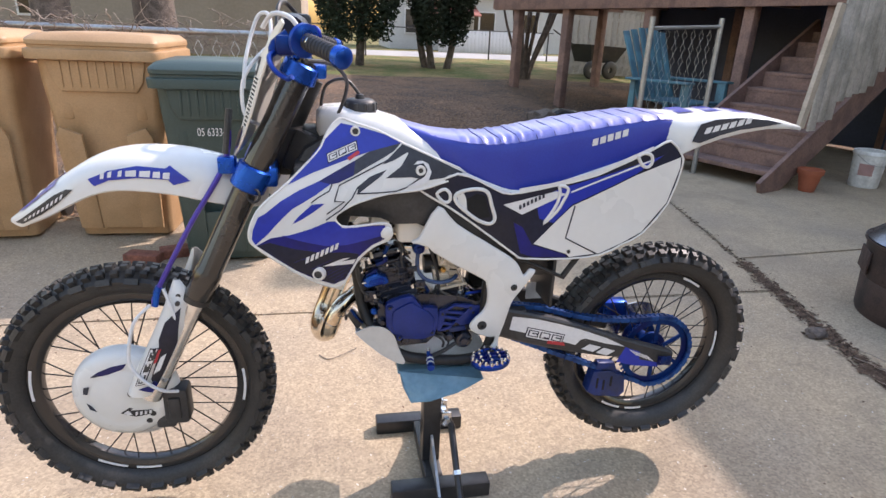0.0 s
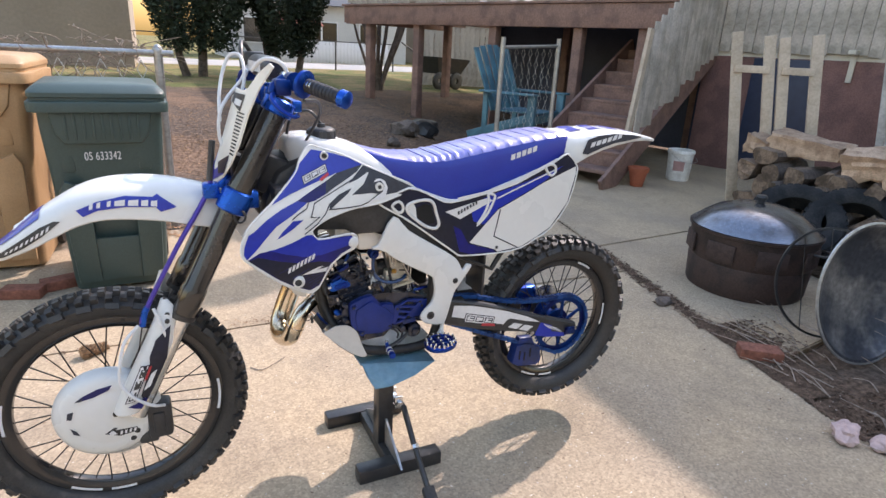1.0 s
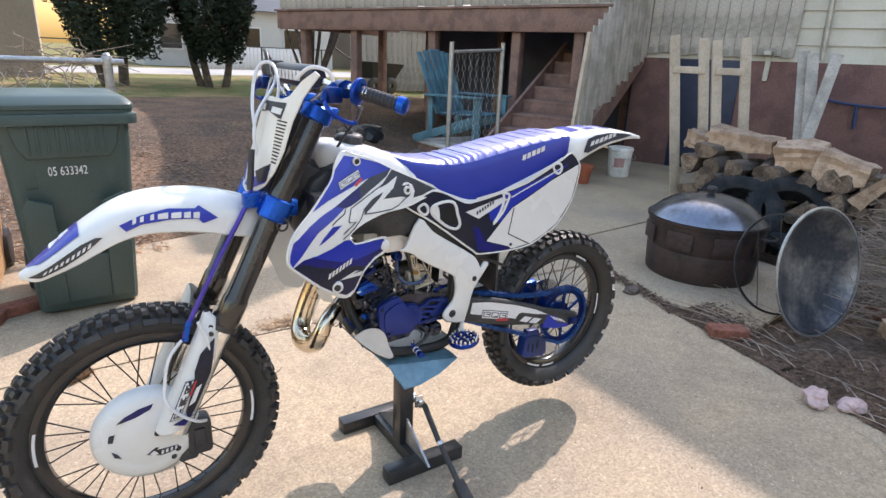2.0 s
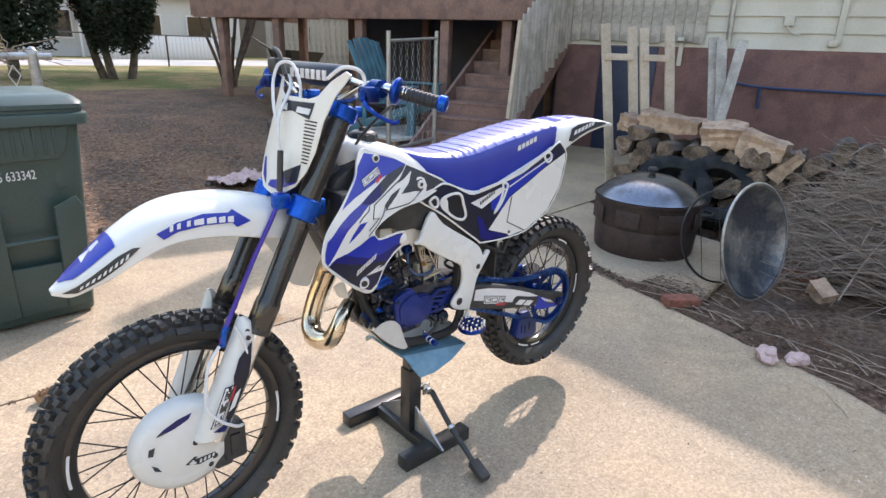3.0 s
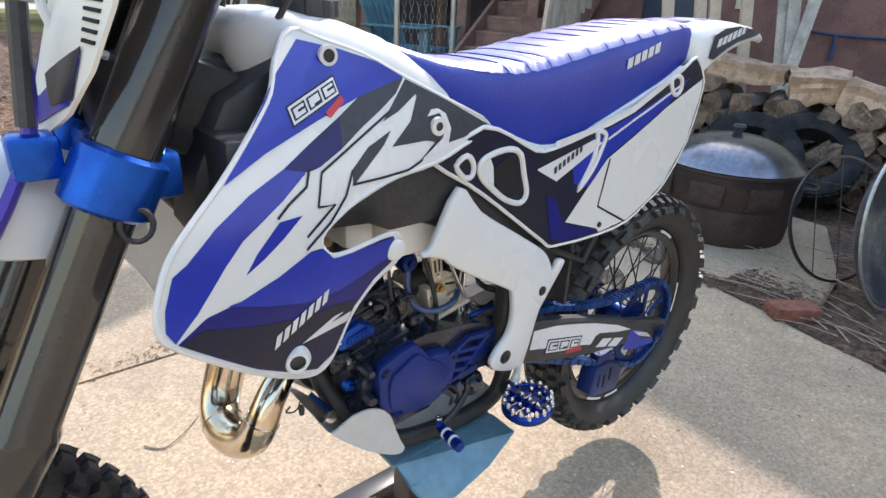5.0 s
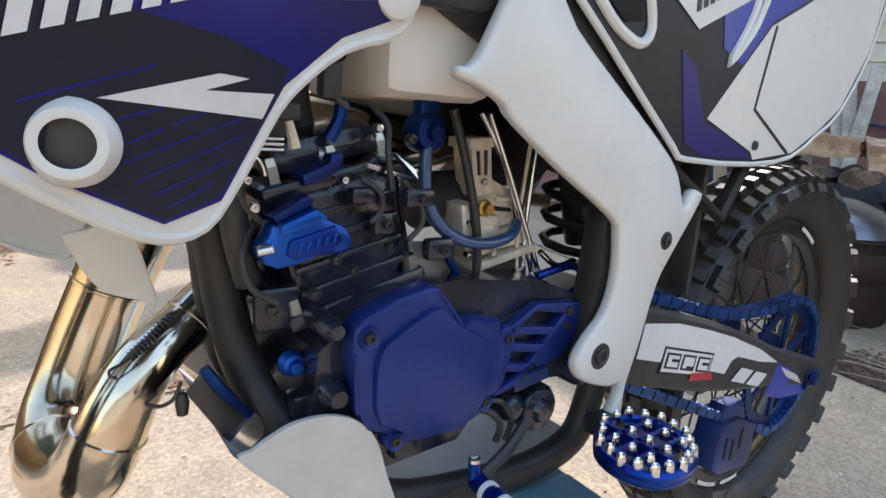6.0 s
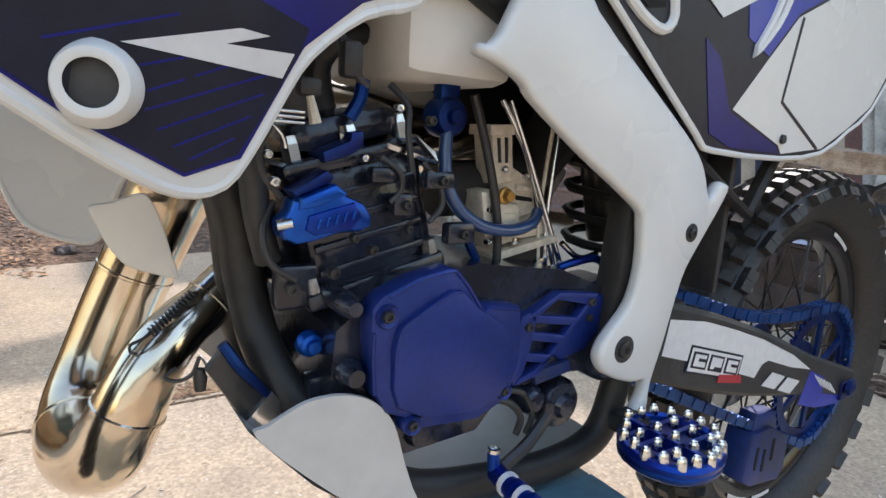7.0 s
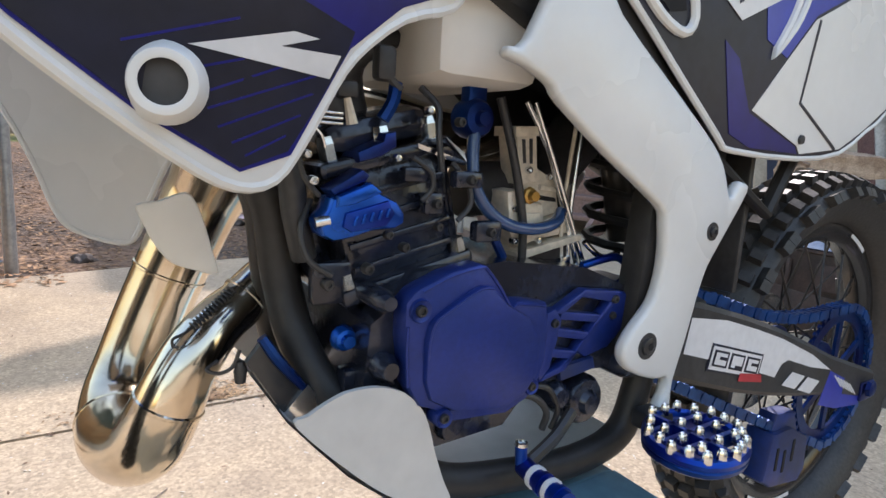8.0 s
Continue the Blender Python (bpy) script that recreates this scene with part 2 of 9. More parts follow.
def weather(mat, stain, dark, amount):
    """Lays blotched stains and pale aggregate specks over a paving material's base colour."""
    nt = mat.node_tree
    nodes, link = nt.nodes, nt.links.new
    p = nodes["Principled BSDF"]
    src = p.inputs["Base Color"].links[0].from_socket
    at = nodes.new("ShaderNodeTexCoord").outputs["Object"]
    blotch = nodes.new("ShaderNodeTexNoise")
    blotch.inputs["Scale"].default_value, blotch.inputs["Detail"].default_value, blotch.inputs["Roughness"].default_value, blotch.inputs["Distortion"].default_value = stain, 9, 0.68, 0.8
    ramp = nodes.new("ShaderNodeMapRange")
    ramp.inputs["From Min"].default_value, ramp.inputs["From Max"].default_value, ramp.inputs["To Max"].default_value = 0.52, 0.70, amount
    mixer = nodes.new("ShaderNodeMix")
    mixer.data_type = "RGBA"
    mixer.inputs["B"].default_value = (*dark, 1)
    link(at, blotch.inputs["Vector"])
    link(blotch.outputs["Fac"], ramp.inputs["Value"])
    link(ramp.outputs["Result"], mixer.inputs["Factor"])
    link(src, mixer.inputs["A"])
    aggregate = nodes.new("ShaderNodeTexVoronoi")
    aggregate.inputs["Scale"].default_value = 120
    speck = nodes.new("ShaderNodeMapRange")
    speck.inputs["From Min"].default_value, speck.inputs["From Max"].default_value, speck.inputs["To Min"].default_value, speck.inputs["To Max"].default_value = 0.0, 1.0, 0.93, 1.06
    tint = nodes.new("ShaderNodeVectorMath")
    tint.operation = "SCALE"
    grey = nodes.new("ShaderNodeSeparateColor")
    link(at, aggregate.inputs["Vector"])
    link(aggregate.outputs["Color"], grey.inputs["Color"])
    link(grey.outputs["Red"], speck.inputs["Value"])
    link(mixer.outputs["Result"], tint.inputs[0])
    link(speck.outputs["Result"], tint.inputs["Scale"])
    link(tint.outputs["Vector"], p.inputs["Base Color"])


weather(CONCRETE, 1.7, (0.27, 0.215, 0.155), 0.75)
weather(CONCRETE, 11.0, (0.28, 0.22, 0.16), 0.6)
weather(CONCRETE, 0.45, (0.30, 0.235, 0.165), 0.6)
PEBBLE = material("pale_aggregate", (0.66, 0.60, 0.51), 0.6, vary=0.2, scale=30, fine=90, per_piece=0.4)
MULCH = material("leaf_strewn_soil", (0.19, 0.125, 0.085), 0.95, vary=0.5, scale=1.6, fine=28, bump=0.03, second=(0.12, 0.09, 0.07), edge=(0.38, 0.6), spec=0.1)
CHIP = material("dry_leaf_bits", (0.36, 0.225, 0.13), 0.9, vary=0.25, scale=20, fine=80, per_piece=0.55, spec=0.15)
LITTER = material("dark_leaf_litter", (0.15, 0.10, 0.07), 0.92, vary=0.3, scale=12, fine=60, per_piece=0.6, spec=0.15)
LAWN = material("thin_lawn", (0.12, 0.135, 0.05), 0.95, vary=0.4, scale=1.2, fine=22, bump=0.03, second=(0.25, 0.19, 0.095), edge=(0.42, 0.6), spec=0.1)
STREET = material("pale_street", (0.34, 0.33, 0.32), 0.85, vary=0.12, scale=0.6, fine=30, second=(0.27, 0.27, 0.27))
GREENBIN = material("dark_green_polyethylene", (0.040, 0.066, 0.062), 0.42, vary=0.12, scale=4, fine=120, bump=0.0006, second=(0.035, 0.058, 0.052), edge=(0.5, 0.75))
BROWNBIN = material("tan_polyethylene", (0.44, 0.275, 0.14), 0.45, vary=0.1, scale=3, fine=120, bump=0.0006, second=(0.38, 0.23, 0.11))
GALV = material("galvanised_steel", (0.42, 0.43, 0.44), 0.4, metal=0.8, vary=0.15, scale=12, fine=60)
WIRE = material("zinc_coated_wire", (0.62, 0.62, 0.60), 0.45, metal=0.25, vary=0.15, scale=6, fine=40)
GREYWOOD = material("weathered_boards", (0.46, 0.43, 0.40), 0.85, vary=0.18, scale=5, fine=40, bump=0.0015, second=(0.33, 0.31, 0.28), per_piece=0.18)
PINE = material("raw_pine", (0.50, 0.43, 0.35), 0.75, vary=0.12, scale=6, fine=50, bump=0.001, second=(0.43, 0.365, 0.29), per_piece=0.15)
DECKWOOD = material("red_brown_stained_wood", (0.22, 0.135, 0.11), 0.75, vary=0.2, scale=5, fine=45, bump=0.001, second=(0.16, 0.10, 0.085), per_piece=0.2)
BRICK = material("dark_red_foundation", (0.21, 0.115, 0.105), 0.85, vary=0.2, scale=4, fine=60, bump=0.002, second=(0.16, 0.09, 0.085))
SIDING = material("cream_siding", (0.62, 0.60, 0.54), 0.6, vary=0.05, scale=2, fine=50, second=(0.56, 0.54, 0.48), per_piece=0.04)
LOGEND = material("split_wood", (0.46, 0.33, 0.235), 0.85, vary=0.2, scale=10, fine=90, bump=0.004, second=(0.31, 0.21, 0.145), per_piece=0.45)
# Darker copy of split_wood: shade in the heap is put into this colour.
LOGEND_SHADE = material("weathered_log_end", (0.23, 0.165, 0.12), 0.9, vary=0.3, scale=14, fine=70, bump=0.004, second=(0.13, 0.095, 0.07), per_piece=0.5)
BARK = material("grey_bark", (0.12, 0.095, 0.08), 0.95, vary=0.3, scale=9, fine=50, bump=0.006, second=(0.075, 0.06, 0.05), per_piece=0.35)
TWIG = material("dry_twig", (0.31, 0.25, 0.205), 0.9, vary=0.25, scale=20, fine=60, per_piece=0.45)
NEEDLE = material("dark_conifer", (0.036, 0.052, 0.036), 0.8, vary=0.3, scale=6, fine=40, per_piece=0.45, spec=0.2)
TERRA = material("terracotta", (0.34, 0.10, 0.05), 0.8, vary=0.12, bump=0.001)
BUCKET = material("scuffed_white_plastic", (0.74, 0.74, 0.73), 0.5, vary=0.12, scale=9, fine=40, second=(0.60, 0.59, 0.57))
CHAIRB = material("faded_blue_plastic", (0.06, 0.14, 0.19), 0.5, vary=0.12, scale=5, fine=50, second=(0.08, 0.2, 0.26))
STONE = material("pink_stone", (0.52, 0.38, 0.36), 0.85, vary=0.15, scale=14, fine=60, bump=0.003)
OLDBRICK = material("worn_brick", (0.22, 0.085, 0.055), 0.9, vary=0.25, scale=20, fine=70, bump=0.002)
GLASS = material("dark_window", (0.02, 0.022, 0.025), 0.08, vary=0.05, coat=0.5)
STRAW = material("dry_straw", (0.34, 0.22, 0.11), 0.8, vary=0.4, second=(0.16, 0.09, 0.045))
# Near-black laid over slots and sockets in place of the shade inside.
DARKIN = material("dark_recess", (0.012, 0.011, 0.011), 0.9, vary=0.2)

# ---- the place: drive, yard, house and deck ----
def smooth01(t):
    t = min(max(t, 0.0), 1.0)
    return t * t * (3 - 2 * t)


def yard_edge(x):
    return 3.02 + 0.12 * (x + 0.5) + 2.6 * smooth01((x - 2.3) / 1.6)


def ground_z(x, y):
    up = 0.45 * smooth01((y - yard_edge(x)) / 4.5)
    return -0.035 + up + (0.03 * noise.noise((x * 0.9, y * 0.9, 0)) + 0.012 * noise.noise((x * 4, y * 4, 3))) * (1 if y > yard_edge(x) + 0.1 or x > 2.6 else 0.3) * (1 if y < 16 else 0.3)


gx = sorted(set([-400, -150, -60, -30, -18, -12] + [round(v, 2) for v in np.arange(-9, 10.01, 0.25)] + [12, 18, 30, 60, 150, 400]))
gy = sorted(set([-400, -120, -40, -15, -8] + [round(v, 2) for v in np.arange(-5, 14.01, 0.25)] + [15, 16.5, 18, 20, 22.5, 25, 29, 34, 60, 150, 500]))
bm = bmesh.new()
grid = [[bm.verts.new((x, y, ground_z(x, y) if abs(x) < 60 and abs(y) < 60 else (0.41 if y > 0 else -0.035))) for x in gx] for y in gy]
for j in range(len(gy) - 1):
    for i in range(len(gx) - 1):
        f = bm.faces.new((grid[j][i], grid[j][i + 1], grid[j + 1][i + 1], grid[j + 1][i]))
        yc = (gy[j] + gy[j + 1]) / 2 + 0.6 * noise.noise((gx[i] * 0.5, gy[j] * 0.5, 7))
        f.material_index = 2 if 22.5 < yc < 29 else 1 if yc > 11.6 or abs(gx[i]) > 30 else 0
tagged(part("ground", bm, [MULCH, LAWN, STREET]), "bare leaf-strewn yard soil rising to thin lawn and a street", "ground", kind="structure")

# The concrete drive in slabs with open joints.
J = lambda y: 2.12 + 0.232 * (y - 0.39)
G_ = 0.007
drive = thing("pavement", "worn sandy concrete drive in slabs with open joints", "pavement", kind="structure")
slabs = ([(-14, -12), (-2, -12), (J(-12) - G_, -12), (J(-3) - G_, -3), (J(1.16) - G_, 1.16 - G_), (-0.45 - G_, 1.16 - G_), (-3.2, 1.20 - G_), (-14, 1.30 - G_)],
         [(-14, 1.30 + G_), (-3.2, 1.20 + G_), (-0.45, 1.16 + G_), (J(1.16) - G_, 1.16 + G_), (J(2.5) - G_, 2.5), (J(3.46) - G_, 3.46), (1.2, 3.24), (0.2, 3.12), (-0.5, 2.98), (-2, 2.86), (-14, 2.8)],
         [(J(-0.12) + G_, -0.12), (2.70, -0.02), (3.5, 0.3), (3.7, 1.78 - G_), (J(1.66) + G_, 1.66 - G_)],
         [(J(1.66) + G_, 1.66 + G_), (3.7, 1.78 + G_), (7.4, 2.2), (6.9, 5.9), (3.4, 5.4), (J(3.6) + G_, 3.6)])
for o in slabs:
    bm = bmesh.new()
    n = len(o)
    va = [bm.verts.new((x, y, 0)) for x, y in o]
    vb = [bm.verts.new((x, y, -0.12)) for x, y in o]
    bm.faces.new(va)
    for i in range(n):
        bm.faces.new((va[i], vb[i], vb[(i + 1) % n], va[(i + 1) % n]))
    edges = [e for e in bm.edges if all(v.co.z == 0 for v in e.verts)]
    bmesh.ops.bevel(bm, geom=edges, offset=0.008, segments=2, affect="EDGES")
    bm.normal_update()
    bmesh.ops.triangulate(bm, faces=[f for f in bm.faces if len(f.verts) > 4])
    part("slab", bm, CONCRETE, drive, smooth=20)

# House corner: e1 runs into the house, e2 along its wall.
HOUSE = Matrix(((0.929, 0.370, 0, 4.3), (0.370, -0.929, 0, 3.5), (0, 0, -1, 0), (0, 0, 0, 1))) @ Matrix.Diagonal((1, 1, -1, 1))


def hpart(name, bm, mat, parent, label="", smooth=30):
    bm.transform(HOUSE)
    return part(name, bm, mat, parent, label, smooth)


house = thing("house", "house with dark red foundation and cream lap siding", "house")
WALL = 2.3
hpart("foundation", box(bmesh.new(), (WALL, -0.1, -0.2), (WALL + 0.3, 12, 1.52), None, 0.01), BRICK, house, "dark red painted foundation wall")
hpart("wall_core", box(bmesh.new(), (WALL + 0.06, -0.1, 1.5), (WALL + 0.3, 12, 5.5)), SIDING, house)
lap = bmesh.new()
solid(lap, [(x, y, z) for x, z in ((0.0, 0.0), (0.045, 0.0), (0.045, 0.21), (0.026, 0.21)) for y in (-0.1, 12)], [(0, 1, 3, 2), (2, 3, 5, 4), (4, 5, 7, 6), (6, 7, 1, 0), (0, 2, 4, 6), (1, 7, 5, 3)])
first = hpart("siding_board", lap, SIDING, house, smooth=0)
first.matrix_basis = Matrix.Translation(HOUSE.to_3x3() @ Vector((WALL + 0.0, 0, 0)) + Vector((0, 0, 1.51)))
for k in range(1, 19):
    again(first, Matrix.Translation(HOUSE.to_3x3() @ Vector((WALL + 0.0, 0, 0)) + Vector((0, 0, 1.51 + 0.205 * k))))
upper = bmesh.new()
box(upper, (WALL + 1.3, -3.1, 2.2), (WALL + 1.6, -0.1, 5.5))
hpart("upper_wall", upper, SIDING, house)
# Unseen roof slab; its eave is placed to cast the drive's shade edge.
roof = bmesh.new()
solid(roof, [(6.42, -12, 5.55), (6.42, 4.9, 5.55), (15, 4.9, 9.2), (15, -12, 9.2), (6.42, -12, 5.7), (6.42, 4.9, 5.7), (15, 4.9, 9.35), (15, -12, 9.35)], [(0, 1, 2, 3), (4, 7, 6, 5), (0, 4, 5, 1), (1, 5, 6, 2), (2, 6, 7, 3), (3, 7, 4, 0)])
part("roof", roof, STEEL_B, house, "unseen dark roof, its eave placed for the ground's shade edge", smooth=0)
# Second unseen slab, added to shade the yard soil further left.
roof = bmesh.new()
solid(roof, [(5.25, 5.3, 5.55), (5.25, 22, 5.55), (15, 22, 9.2), (15, 5.3, 9.2), (5.25, 5.3, 5.7), (5.25, 22, 5.7), (15, 22, 9.35), (15, 5.3, 9.35)], [(0, 1, 2, 3), (4, 7, 6, 5), (0, 4, 5, 1), (1, 5, 6, 2), (2, 6, 7, 3), (3, 7, 4, 0)])
part("roof", roof, STEEL_B, house, "unseen dark roof, its eave placed for the ground's shade edge", smooth=0)
# Out-of-view block added to throw the shadow band across the slabs.
part("chimney", box(bmesh.new(), (6.15, 4.86, 4.6), (6.50, 5.14, 7.1), None, 0.01), BRICK, house, "unseen brick chimney added for a shadow band")
pipe_bm = bmesh.new()
tube(pipe_bm, [(WALL - 0.05, 2.24, 1.55), (WALL - 0.06, 2.22, 2.1), (WALL - 0.06, 2.16, 3.6)], 0.035, 10, 1)
hpart("conduit", pipe_bm, GALV, house)
fx = bmesh.new()
box(fx, (WALL - 0.05, 2.84, 1.80), (WALL, 2.96, 1.92), None, 0.01)
tube(fx, [(WALL - 0.03, 2.88, 1.82), (WALL - 0.05, 2.95, 1.72), (WALL - 0.03, 3.05, 1.70)], 0.01, 6)
hpart("wall_fixture", fx, SIDING, house)
fx = bmesh.new()
box(fx, (WALL - 0.06, 3.44, 1.58), (WALL, 3.51, 2.4), None, 0.01)
box(fx, (WALL - 0.07, 3.38, 1.56), (WALL, 3.48, 1.64), None, 0.01)
hpart("downspout", fx, SIDING, house)
fx = bmesh.new()
tube(fx, [(WALL - 0.06, 2.35, 1.08), (WALL - 0.05, 2.8, 1.03), (WALL - 0.05, 3.8, 1.02), (WALL - 0.05, 6, 1.0)], 0.016, 8)
tube(fx, [(WALL - 0.05, 2.72, 1.03), (WALL - 0.05, 2.74, 0.75)], 0.02, 8, 1)
hpart("water_pipe", fx, material("faded_blue_pipe", (0.03, 0.06, 0.16), 0.5), house, "dark blue water pipe along the foundation")
fx = bmesh.new()
box(fx, (WALL - 0.04, 1.62, 1.26), (WALL, 1.68, 1.62), pose(0, 0, 0), 0.008)
box(fx, (WALL - 0.30, 1.62, 1.58), (WALL, 1.70, 1.63), None, 0.008)
hpart("bracket", fx, SIDING, house, "cream bracket below the siding")
hpart("basement_door", box(bmesh.new(), (WALL - 0.03, 0.55, 0.0), (WALL - 0.004, 1.35, 1.5), None, 0.01), material("dark_blue_door", (0.02, 0.03, 0.07), 0.5), house)

# Upright grey boards on the wall beside the stairs.
rng = random.Random(9)
cladding = thing("board_cladding", "weathered grey upright boards fixed to the house wall", "cladding")
bm = bmesh.new()
box(bm, (WALL - 0.050, 0, 0), (WALL - 0.028, 0.137, 1.75), None, 0.003)
clad = hpart("clad_board", bm, GREYWOOD, cladding)
for k in range(13):
    (clad if k == 0 else again(clad, Matrix(), cladding)).location = HOUSE.to_3x3() @ Vector((rng.uniform(-0.004, 0.004), 0.085 + 0.142 * k, 0)) + Vector((0, 0, 1.57 + rng.uniform(-0.02, 0.02)))
for z in (1.75, 2.9):
    bm = bmesh.new()
    box(bm, (WALL - 0.027, 0.08, z), (WALL - 0.002, 1.93, z + 0.08))
    hpart("batten", bm, GREYWOOD, cladding)

# Deck with posts and joists.
deck = thing("deck", "red-brown wooden deck on posts beside the house", "deck")
bm = bmesh.new()
box(bm, (1.15, -6.6, 1.78), (1.21, 0.0, 2.09), None, 0.006)
hpart("rim_beam", bm, DECKWOOD, deck)
bm = bmesh.new()
box(bm, (1.15, -6.66, 1.80), (4.2, -6.6, 2.09), None, 0.006)
hpart("rim_beam", bm, DECKWOOD, deck)
for k in range(16):
    hpart("deck_board", box(bmesh.new(), (1.12 + 0.18 * k, -6.7, 2.095), (1.12 + 0.18 * k + 0.17, 0.05, 2.13), None, 0.004), DECKWOOD, deck)
for s in (-6.03, -4.74, -3.04, -1.52, -0.55):
    hpart("post", box(bmesh.new(), (1.22, s - 0.07, 0.0), (1.36, s + 0.07, 2.09), None, 0.006), DECKWOOD, deck)
    hpart("post", box(bmesh.new(), (3.4, s - 0.07, 0.0), (3.54, s + 0.07, 2.09), None, 0.006), DECKWOOD, deck)
for k in range(8):
    hpart("joist", box(bmesh.new(), (1.21, -6.2 + 0.8 * k, 1.88), (4.2, -6.16 + 0.8 * k, 2.09)), DECKWOOD, deck)
bm = bmesh.new()
box(bm, (3.57, -4.8, 0.0), (3.64, -0.1, 2.09))
box(bm, (2.4, -0.16, 0.0), (3.57, -0.1, 2.09))
hpart("back_wall", bm, material("dark_blue_paint", (0.035, 0.045, 0.085), 0.6, vary=0.15, scale=3, fine=40), deck, "dark blue wall below the deck")

# Boarded railing on the deck.
rng = random.Random(14)
rail_bm = bmesh.new()
box(rail_bm, (1.13, 0, 2.135), (1.15, 0.135, 3.1), None, 0.003)
rail_board = hpart("railing_board", rail_bm, GREYWOOD, deck)
for k in range(1, 47):
    again(rail_board, Matrix.Translation(HOUSE.to_3x3() @ Vector((rng.uniform(-0.003, 0.003), -0.142 * k, 0)) + Vector((0, 0, rng.uniform(-0.02, 0.02)))), deck)

# Stairs up to the deck, with a boarded rail.
stairs = thing("stairs", "brown wooden stairs with a grey boarded side rail", "stairs")
for k in range(1, 9):
    e = -0.62 + 0.30 * k
    hpart("tread", box(bmesh.new(), (e, -1.15, 0.175 * k - 0.045), (e + 0.33, 0.02, 0.175 * k), None, 0.006), DECKWOOD, stairs)
    hpart("riser", box(bmesh.new(), (e + 0.29, -1.13, 0.175 * k), (e + 0.31, 0.0, 0.175 * (k + 1) - 0.045)), DECKWOOD, stairs)
for y in (-1.16, 0.03):
    bm = bmesh.new()
    beam(bm, (-0.50, y, -0.02), (2.25, y, 1.56), 0.045, 0.28)
    hpart("stringer", bm, DECKWOOD, stairs)
rng = random.Random(4)
for k in range(17):
    a = 0.02 + 0.142 * k
    low, high = 0.62 + 0.42 * a + rng.uniform(-0.09, 0.05), 1.72 + 0.55 * a
    hpart("rail_board", box(bmesh.new(), (a, 0.055 + rng.uniform(0, 0.006), low), (a + 0.137, 0.075, high), None, 0.003), GREYWOOD, stairs)
bm = bmesh.new()
beam(bm, (-0.20, 0.10, 0.62), (0.0, 0.10, 1.72), 0.09, 0.04, up=(0, 1, 0))
hpart("newel", bm, PINE, stairs, "pale wooden end post")
for k, a in enumerate((0.45, 0.9, 1.4, 1.9)):
    bm = bmesh.new()
    beam(bm, (a, 0.02, 0.50 + 0.42 * a), (a + 0.03, 0.02, 0.95 + 0.5 * a), 0.04, 0.09)
    hpart("baluster", bm, PINE, stairs)

# ---- the motocross bike, front towards -x, its left flank towards -y ----
FY = -0.03      # the fork and bars stand a little to the left of the frame's middle
AXF, AXR = Vector((-0.747, FY + 0.005, 0.404)), Vector((0.751, 0.0, 0.421))
bike = thing("dirt_bike", "blue and white motocross bike resting on a lift stand", "motorcycle")


def flank(x, z):
    """How far the radiator shroud stands out from the middle."""
    tuck = 0.018 * min(max((0.95 - z) / 0.17, 0.0), 1.0)
    return -(0.6678 + 0.7797 * x - 1.7864 * z - 0.009 * x * x - 0.6035 * x * z + 0.9982 * z * z) - tuck


def decal(name, outline, surface, mat, parent, lift=0.0015, label="", longest=0.02):
    return part(name, sheet(bmesh.new(), outline, surface, lift * 0.5, 0.0005, longest), mat, parent, label)


def stripe(points, w):
    """The outline of a thin line of width w through points in x and z."""
    p = [Vector(q) for q in points]
    left, right = [], []
    for i, q in enumerate(p):
        t = (p[min(i + 1, len(p) - 1)] - p[max(i - 1, 0)]).normalized()
        n = Vector((-t.y, t.x)) * w / 2
        left.append(tuple(q + n))
        right.append(tuple(q - n))
    return left + right[::-1]


def bars(corner, along, up, count, fill, surface, mat, parent, name, lift=0.003, slant=0.25):
    """A word-mark as a row of plain slanted blocks. corner, along and up in x and z."""
    c, a, u = Vector(corner), Vector(along), Vector(up)
    bm = bmesh.new()
    for i in range(count):
        s, e = i / count, (i + fill) / count
        o = [c + a * s, c + a * e, c + a * (e + slant / count) + u, c + a * (s + slant / count) + u]
        sheet(bm, [tuple(q) for q in o], surface, lift * 0.5 + 0.0004, 0.0005, 0.02)
    return part(name, bm, mat, parent)


def emblem(corner, along, up, surface, parent, lift, count=3):
    """A maker's badge as plain shapes: a dark plate, a pale plate on it and hollow blocks in a row."""
    c, a, u, lift = Vector(corner), Vector(along), Vector(up), lift * 0.5
    at = lambda s, t: tuple(c + a * s + u * t)
    quad = lambda s0, s1, t0, t1, grow=0.0: [at(s0 - grow, t0), at(s1 - grow, t0), at(s1 + grow, t1), at(s0 + grow, t1)]
    part("print_mark", sheet(bmesh.new(), quad(-0.04, 1.04, -0.12, 1.12), surface, lift, 0.0004, 0.018), NAVY, parent)
    part("print_mark", sheet(bmesh.new(), quad(-0.01, 1.01, -0.02, 1.02), surface, lift + 0.0005, 0.0004, 0.018), STICKER, parent)
    for i in range(count):
        s, e, gap = (i + 0.08) / count, (i + 0.94) / count, 0.22 if i % 2 else 0.48
        part("print_mark", sheet(bmesh.new(), quad(s, e, 0.14, 0.88), surface, lift + 0.0010, 0.0004, 0.018), NAVY, parent)
        part("print_mark", sheet(bmesh.new(), quad(s + 0.035, e - 0.035, 0.24, 0.78), surface, lift + 0.0014, 0.0004, 0.018), STICKER, parent)
        part("print_mark", sheet(bmesh.new(), quad(s + 0.11, e - 0.02, gap, gap + 0.14), surface, lift + 0.0019, 0.0004, 0.018), NAVY, parent)


